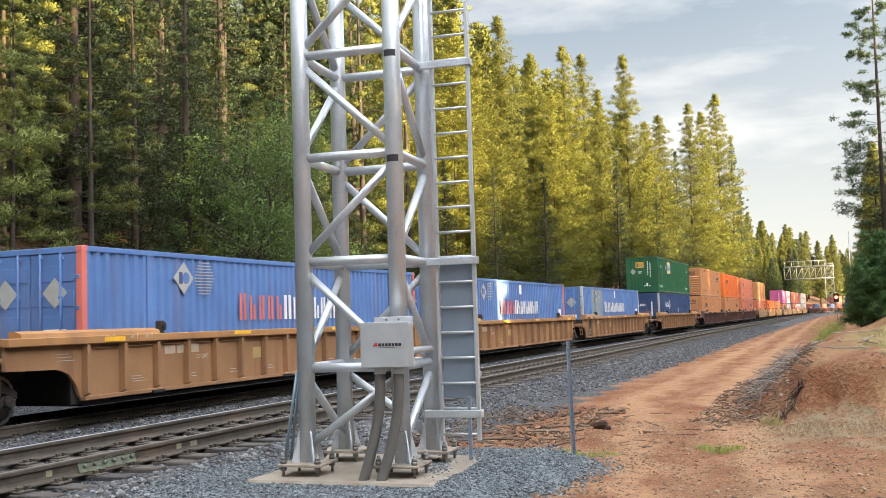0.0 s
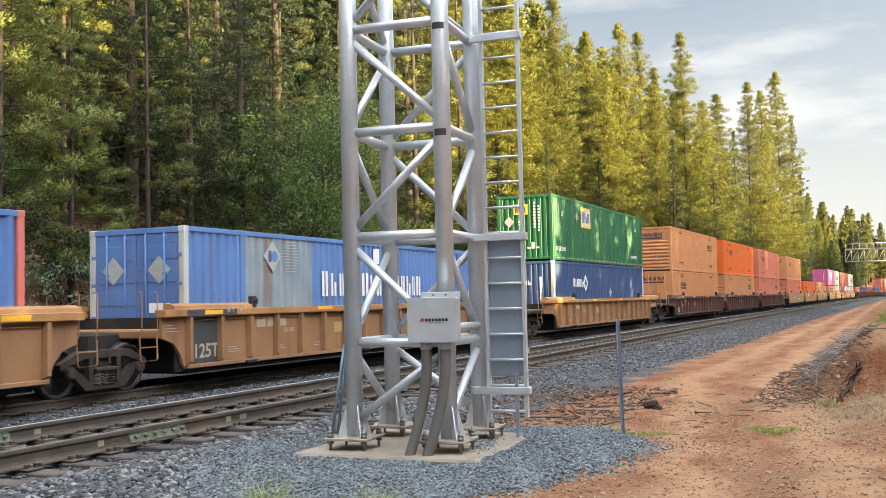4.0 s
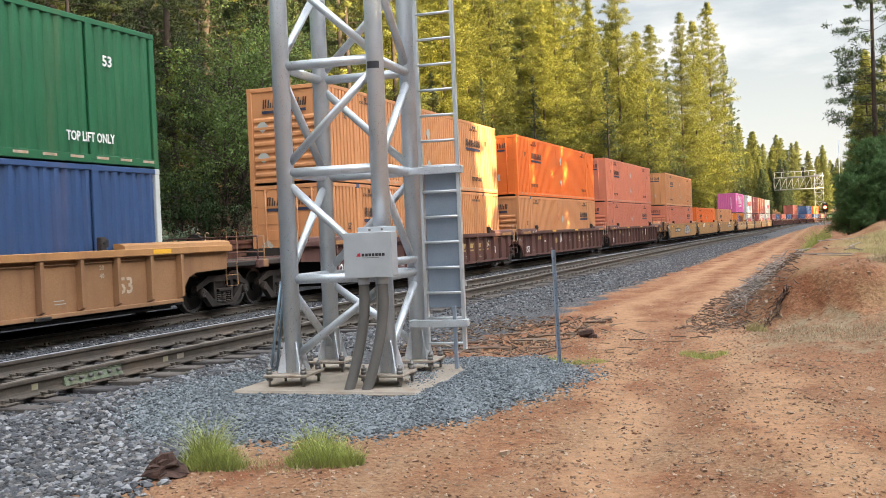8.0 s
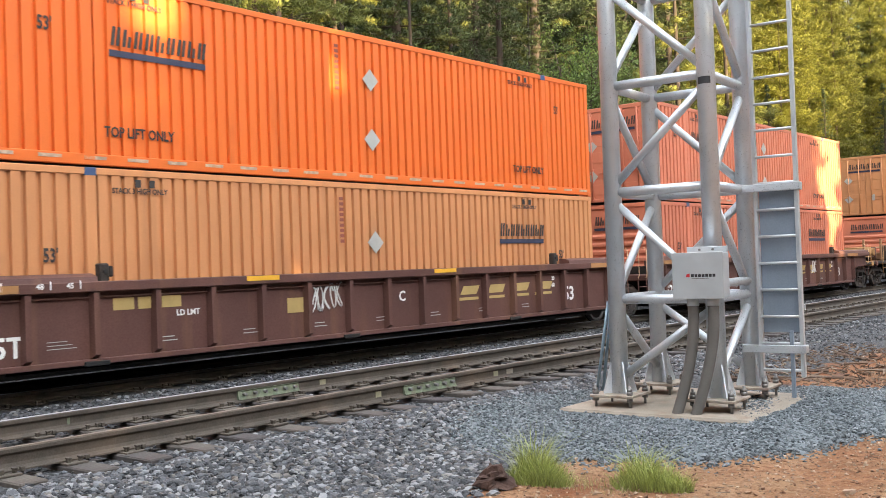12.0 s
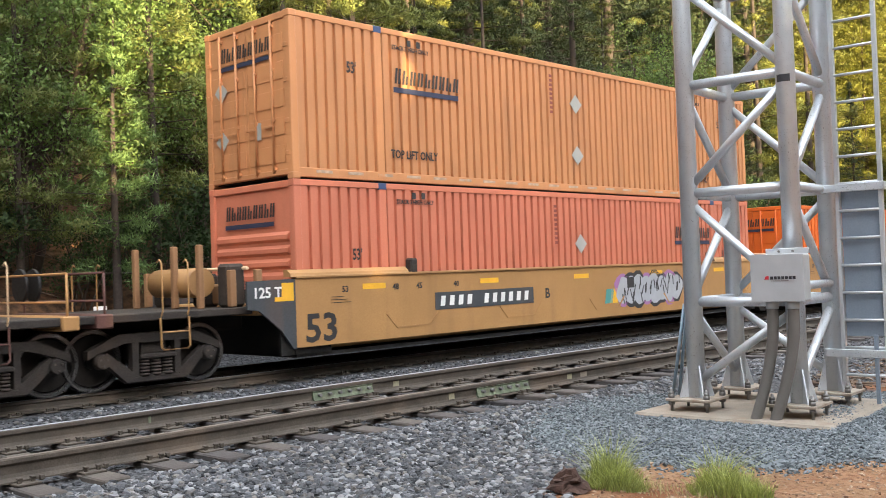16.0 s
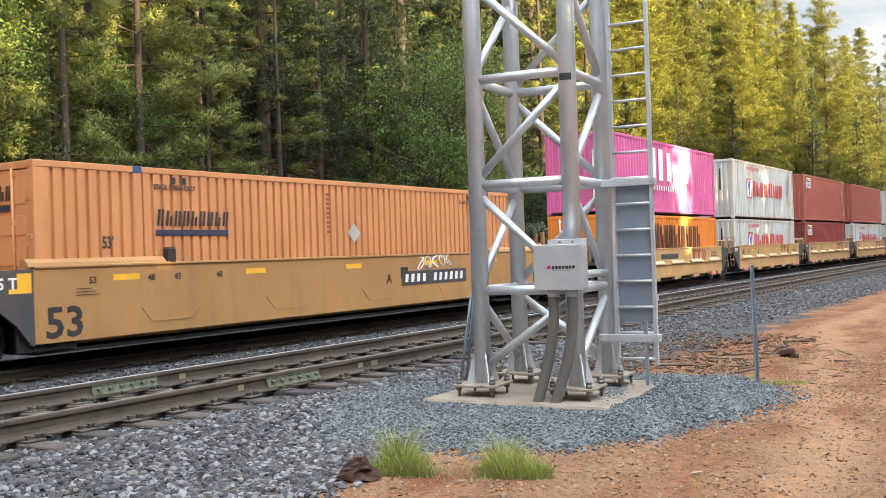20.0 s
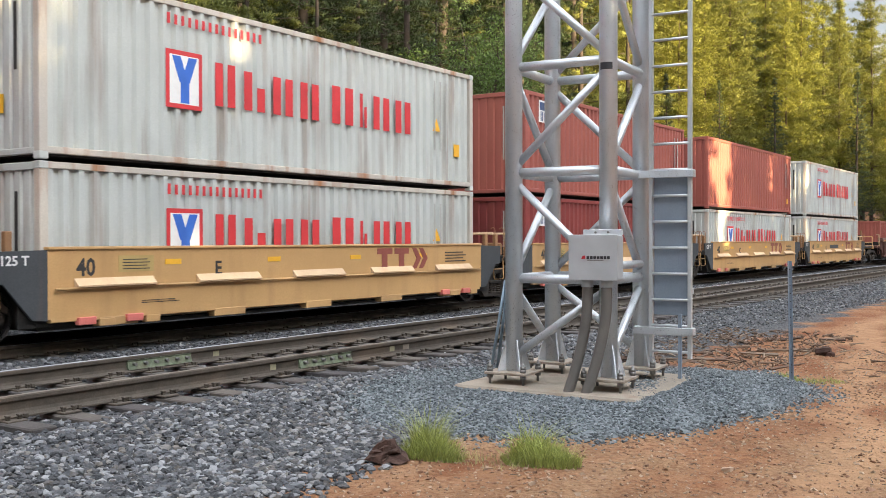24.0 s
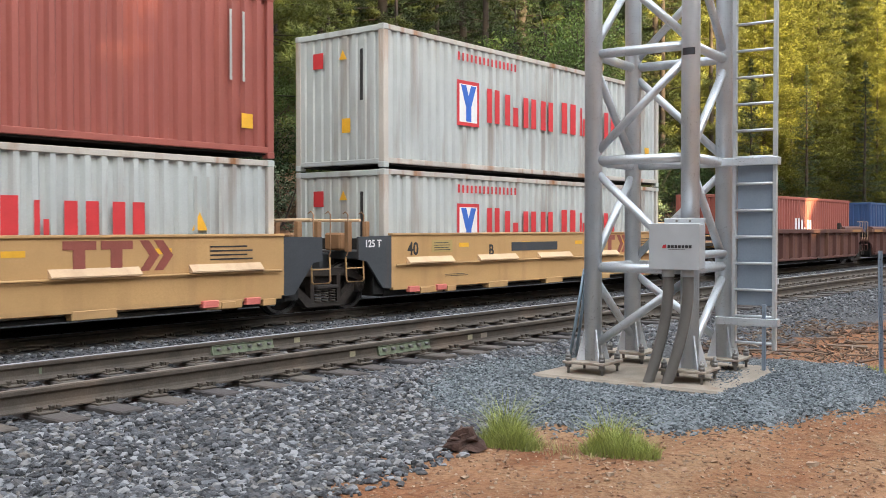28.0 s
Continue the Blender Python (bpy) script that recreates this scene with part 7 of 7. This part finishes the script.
            y += rg.uniform(2.6, 3.8) * (1 if y < 150 else 1.5)


forest()


# ---------- grass, sticks and other small growth ----------
def grass_clump(label, x, y, rx, ry, n, hgt, mat, seed, group="grass clumps"):
    rg = np.random.RandomState(seed)
    a, r = rg.uniform(0, 6.28, n), np.sqrt(rg.rand(n))
    bx, by = x + rx * r * np.cos(a), y + ry * r * np.sin(a)
    bz = ground_z(bx, by) - .01
    h = hgt * rg.uniform(.25, 1.35, n) * (1.15 - .8 * r ** 1.2) * (.75 + .35 * np.sin(bx * 11 + seed) * np.sin(by * 13))
    ln = rg.normal(scale=.55, size=(n, 2)) * h[:, None]
    s = rg.normal(size=(n, 2))
    s = s / np.linalg.norm(s, axis=1)[:, None] * .0034
    b0 = np.stack([bx - s[:, 0], by - s[:, 1], bz], -1)
    b1 = np.stack([bx + s[:, 0], by + s[:, 1], bz], -1)
    m0 = np.stack([bx - s[:, 0] * .7 + ln[:, 0] * .35, by - s[:, 1] * .7 + ln[:, 1] * .35, bz + h * .6], -1)
    m1 = np.stack([bx + s[:, 0] * .7 + ln[:, 0] * .35, by + s[:, 1] * .7 + ln[:, 1] * .35, bz + h * .6], -1)
    tp = np.stack([bx + ln[:, 0], by + ln[:, 1], bz + h], -1)
    v = np.stack([b0, b1, m1, m0, tp], 1).reshape(-1, 3)
    k = np.arange(n) * 5
    f = [(i, i + 1, i + 2, i + 3) for i in k] + [(i + 3, i + 2, i + 4) for i in k]
    tagged(new("grass_clump", bare("grass_clump", v.tolist(), f, [mat])), label, "grass", group, "stuff")


grass_clump("bright green grass clump at the edge of the gravel", -4.40, 6.36, .27, .20, 1400, .36, grass_mat, 1)
grass_clump("bright green grass clump at the edge of the gravel", -3.57, 6.62, .31, .22, 1600, .35, grass_mat, 2)
grass_clump("dry yellow grass between green clumps", -4.00, 6.50, .50, .24, 320, .13, dry_grass, 3)
grass_clump("short green grass round the marker post", -3.05, 12.35, .5, .2, 600, .11, grass_mat, 4)
grass_clump("low tuft of green grass in the dirt road", -1.45, 12.8, .32, .22, 800, .13, grass_mat, 5)
grass_clump("dry pale yellow grass on top of the bank", 1.05, 18.6, .75, 1.7, 4200, .10, dry_grass, 6)
grass_clump("dry pale yellow grass on top of the bank", 1.2, 22.5, .8, 3.0, 4200, .12, dry_grass, 7)
grass_clump("grey-green low brush below the cut bank", .1, 13.9, 1.0, .85, 1300, .12, sage_grass, 8)
grass_clump("grey-green low brush below the cut bank", .85, 14.0, .8, .9, 900, .11, sage_grass, 11)
grass_clump("grey-green low brush below the cut bank", -.55, 14.5, .55, .5, 450, .12, sage_grass, 12)
grass_clump("pale sage tuft on the edge of the bank", .95, 16.3, .35, .35, 1300, .16, sage_grass, 13)
grass_clump("brown dead tuft at the foot of the bank", -.95, 15.2, .16, .16, 500, .22, dry_grass, 14)
grass_clump("tall green weeds below the young pines", -.25, 31, .5, 1.6, 1400, .7, grass_mat, 9)


def litter(name, label, category, n, x0, x1, y0, y1, ln, r, mat, seed, lift=.02):
    """Sticks and chips lying on the ground, one object."""
    rg = np.random.RandomState(seed)
    g = Geo()
    for k in range(n):
        x, y = rg.uniform(x0, x1), rg.uniform(y0, y1)
        a, q = rg.uniform(0, 6.28), ln * rg.uniform(.3, 1.4)
        z = float(ground_z(x, y)) + lift * rg.uniform(.3, 2)
        dx, dy = math.cos(a) * q / 2, math.sin(a) * q / 2
        g.tube((x - dx, y - dy, z + rg.uniform(-.2, .4) * lift), (x + dx, y + dy, z + rg.uniform(-.2, 2.2) * lift), r * rg.uniform(.5, 1.6), r * rg.uniform(.3, 1), seg=4)
    vs = g.v
    tagged(new(name, bare(name, vs, g.f, [mat])), label, category, kind="stuff")


litter("wood_chips", "reddish-brown wood chips and broken sticks beside the ballast", "wood debris", 950, -6.0, -3.6, 12.7, 18.5, .10, .010, chip_mat, 1, .025)
litter("broken_branches", "thick broken branches among the wood chips", "wood debris", 34, -5.9, -3.4, 12.8, 17.5, .55, .018, chip_mat, 15, .03)
litter("twigs", "brown twigs scattered on the dirt road", "wood debris", 50, -3.4, -1.2, 13.0, 17, .25, .007, chip_mat, 2)
litter("straw", "short pale straw and bark bits trodden into the dirt", "wood debris", 700, -3.9, 1.5, 4.6, 12.5, .07, .003, chip_mat, 12, .006)
litter("brush_pile", "grey dead branches heaped at the foot of the bank", "brush pile", 260, -1.6, -.7, 17.0, 21.5, .42, .006, dead_wood, 3, .10)
litter("brown_twigs", "brown twigs and bark strewn down the bank", "wood debris", 1900, -2.2, -.4, 15.6, 25, .13, .007, chip_mat, 5, .03)
litter("long_branches", "long bare branches lying along the top of the bank", "dead branches", 22, -.9, .6, 17.0, 24, 1.0, .010, dead_wood, 6, .03)
litter("dead_branches", "bare grey branches hanging below the forest edge", "dead branches", 60, -22, -20.2, 6, 40, 1.3, .012, chip_mat, 4, .4)


def root_lump():
    rg = np.random.RandomState(4)
    g = Geo()
    rings, seg = 7, 14                       # a crumbling lump with ridged sides
    for i in range(rings):
        u = i / (rings - 1)
        for j in range(seg):
            a = 6.283 * j / seg
            r = (.13 - .085 * u) * (1 + .28 * math.sin(3 * a + 1) + rg.normal(scale=.16))
            g.v.append((-4.62 + r * 1.25 * math.cos(a), 6.06 + r * math.sin(a), -.09 + .15 * u + rg.normal(scale=.012)))
    for i in range(rings - 1):
        for j in range(seg):
            g.f.append((i * seg + j, i * seg + (j + 1) % seg, (i + 1) * seg + (j + 1) % seg, (i + 1) * seg + j))
    g.f.append(tuple(range((rings - 1) * seg, rings * seg)))
    tagged(part("rotten_stump", g, root_mat), "dark red rotten stump piece beside the grass", "stump")
    g = Geo()
    for k in range(5):
        g.box(-.07, .07, -.05, .05, -.05, .05, pose(-3.4 + rg.uniform(-.08, .08), 14.9 + rg.uniform(-.08, .08), -.05 + rg.uniform(-.03, .05), *rg.uniform(-40, 40, 3)), c=.03)
    tagged(part("wood_stub", g, root_mat), "small dark wooden stub sticking out of the dirt", "stump")


root_lump()


def cut_roots():
    """Dark roots along the broken edge of the bank."""
    rg = np.random.RandomState(9)
    g = Geo()
    for k in range(26):
        u = rg.rand()
        x, y = -.95 + .45 * u + rg.normal(scale=.05), 15.45 + .55 * u + rg.normal(scale=.06)
        z = float(ground_z(x, y))
        g.tube((x, y, z - .02), (x + rg.normal(scale=.07), y - .05, z + rg.uniform(.04, .16)), .012 * rg.uniform(.5, 1.6), .005, seg=5)
        g.tube((x, y, z + .03), (x - rg.uniform(.05, .2), y - rg.uniform(.05, .2), z - rg.uniform(.05, .2)), .010, .004, seg=4)
    tagged(part("exposed_roots", g, root_mat), "dark broken roots along the edge of the cut bank", "roots", kind="stuff")


cut_roots()


# ---------- far signals ----------
def cantilever():
    root = thing("signal_cantilever", "distant silver lattice cantilever signal over the track", "signal bridge", at=Matrix.LocRotScale((-.4, 215, -.6), None, (1, 1, 1.27)))
    g = Geo()
    for x in (-.8, .8):
        for y in (-.8, .8):
            part("mast_leg", Geo().tube((x, y, 0), (x, y, 8.9), .07, seg=6), far_steel, root)
    for i in range(6):
        z0, z1 = i * 1.45, (i + 1) * 1.45
        g = Geo()
        for s in (-.8, .8):
            g.tube((-.8, s, z0), (.8, s, z1), .03, seg=5).tube((.8, s, z0), (-.8, s, z1), .03, seg=5).tube((-.8, s, z1), (.8, s, z1), .03, seg=5)
        part("mast_brace", g, far_steel, root)
    for z in (6.5, 8.4):
        for y in (-.8, .8):
            part("arm_chord", Geo().tube((-8.6, y, z), (1.0, y, z), .06, seg=6), far_steel, root)
    for i in range(8):
        x0 = -8.6 + i * 1.2
        g = Geo()
        for y in (-.8, .8):
            g.tube((x0, y, 6.5), (x0 + 1.2, y, 8.4), .03, seg=5).tube((x0, y, 6.5), (x0, y, 8.4), .03, seg=5)
        part("arm_brace", g, far_steel, root)
    g = Geo()
    for i in range(7):
        g.tube((-8.4 + i * 1.3, -1.0, 8.4), (-8.4 + i * 1.3, -1.0, 9.3), .04, seg=5)
    g.tube((-8.4, -1.0, 9.3), (-.6, -1.0, 9.3), .04, seg=5).box(-8.5, .5, -1.1, .9, 8.45, 8.52)
    part("walkway_rail", g, far_steel, root)
    for x in (-7.0, -3.0):
        part("signal_head", Geo().box(x - .3, x + .3, 1.0, 1.25, 8.6, 10.0, c=.05), black_steel, root)


def red_signal():
    root = thing("wayside_signal", "small wayside signal showing a red light", "signal", at=pose(.35, 118, .3))
    part("mast", Geo().tube((0, 0, -.8), (0, 0, 3.0), .05, seg=8), galvanised, root)
    hd = part("signal_head", Geo().box(-.28, .28, -.12, .12, 1.9, 2.9, c=.04), black_steel, root)
    part("red_lamp", Geo().tube((0, -.16, 2.45), (0, -.125, 2.45), .17, seg=16), red_lamp, hd, "glowing red signal lamp")


red_lamp = material("red_lamp", (1.0, 0.05, 0.03), 0.4, emit=9.0)
cantilever()
red_signal()
root = thing("utility_pole", "thin white pole standing in front of the trees", "pole", at=pose(1.25, 75, 0))
part("pole", Geo().tube((0, 0, 0), (0, 0, 7.0), .028, seg=8), galvanised, root)


def paddle_sign():
    r = thing("track_marker", "small white track marker with a black cross beyond the train", "sign", at=pose(-18.3, 9.2, -.45))
    part("stake", Geo().box(-.03, .03, -.03, .03, 0, 1.5, c=.005), dead_wood, r)
    pl = part("plate", Geo().box(.03, .045, -.14, .14, 1.1, 1.6, c=.004), white_paint, r)
    for s in (-1, 1):
        part("bar", Geo().box(.046, .05, -.15, .15, -.018, .018, pose(0, 0, 1.35, s * 55)), black_band, pl)


paddle_sign()


motions()
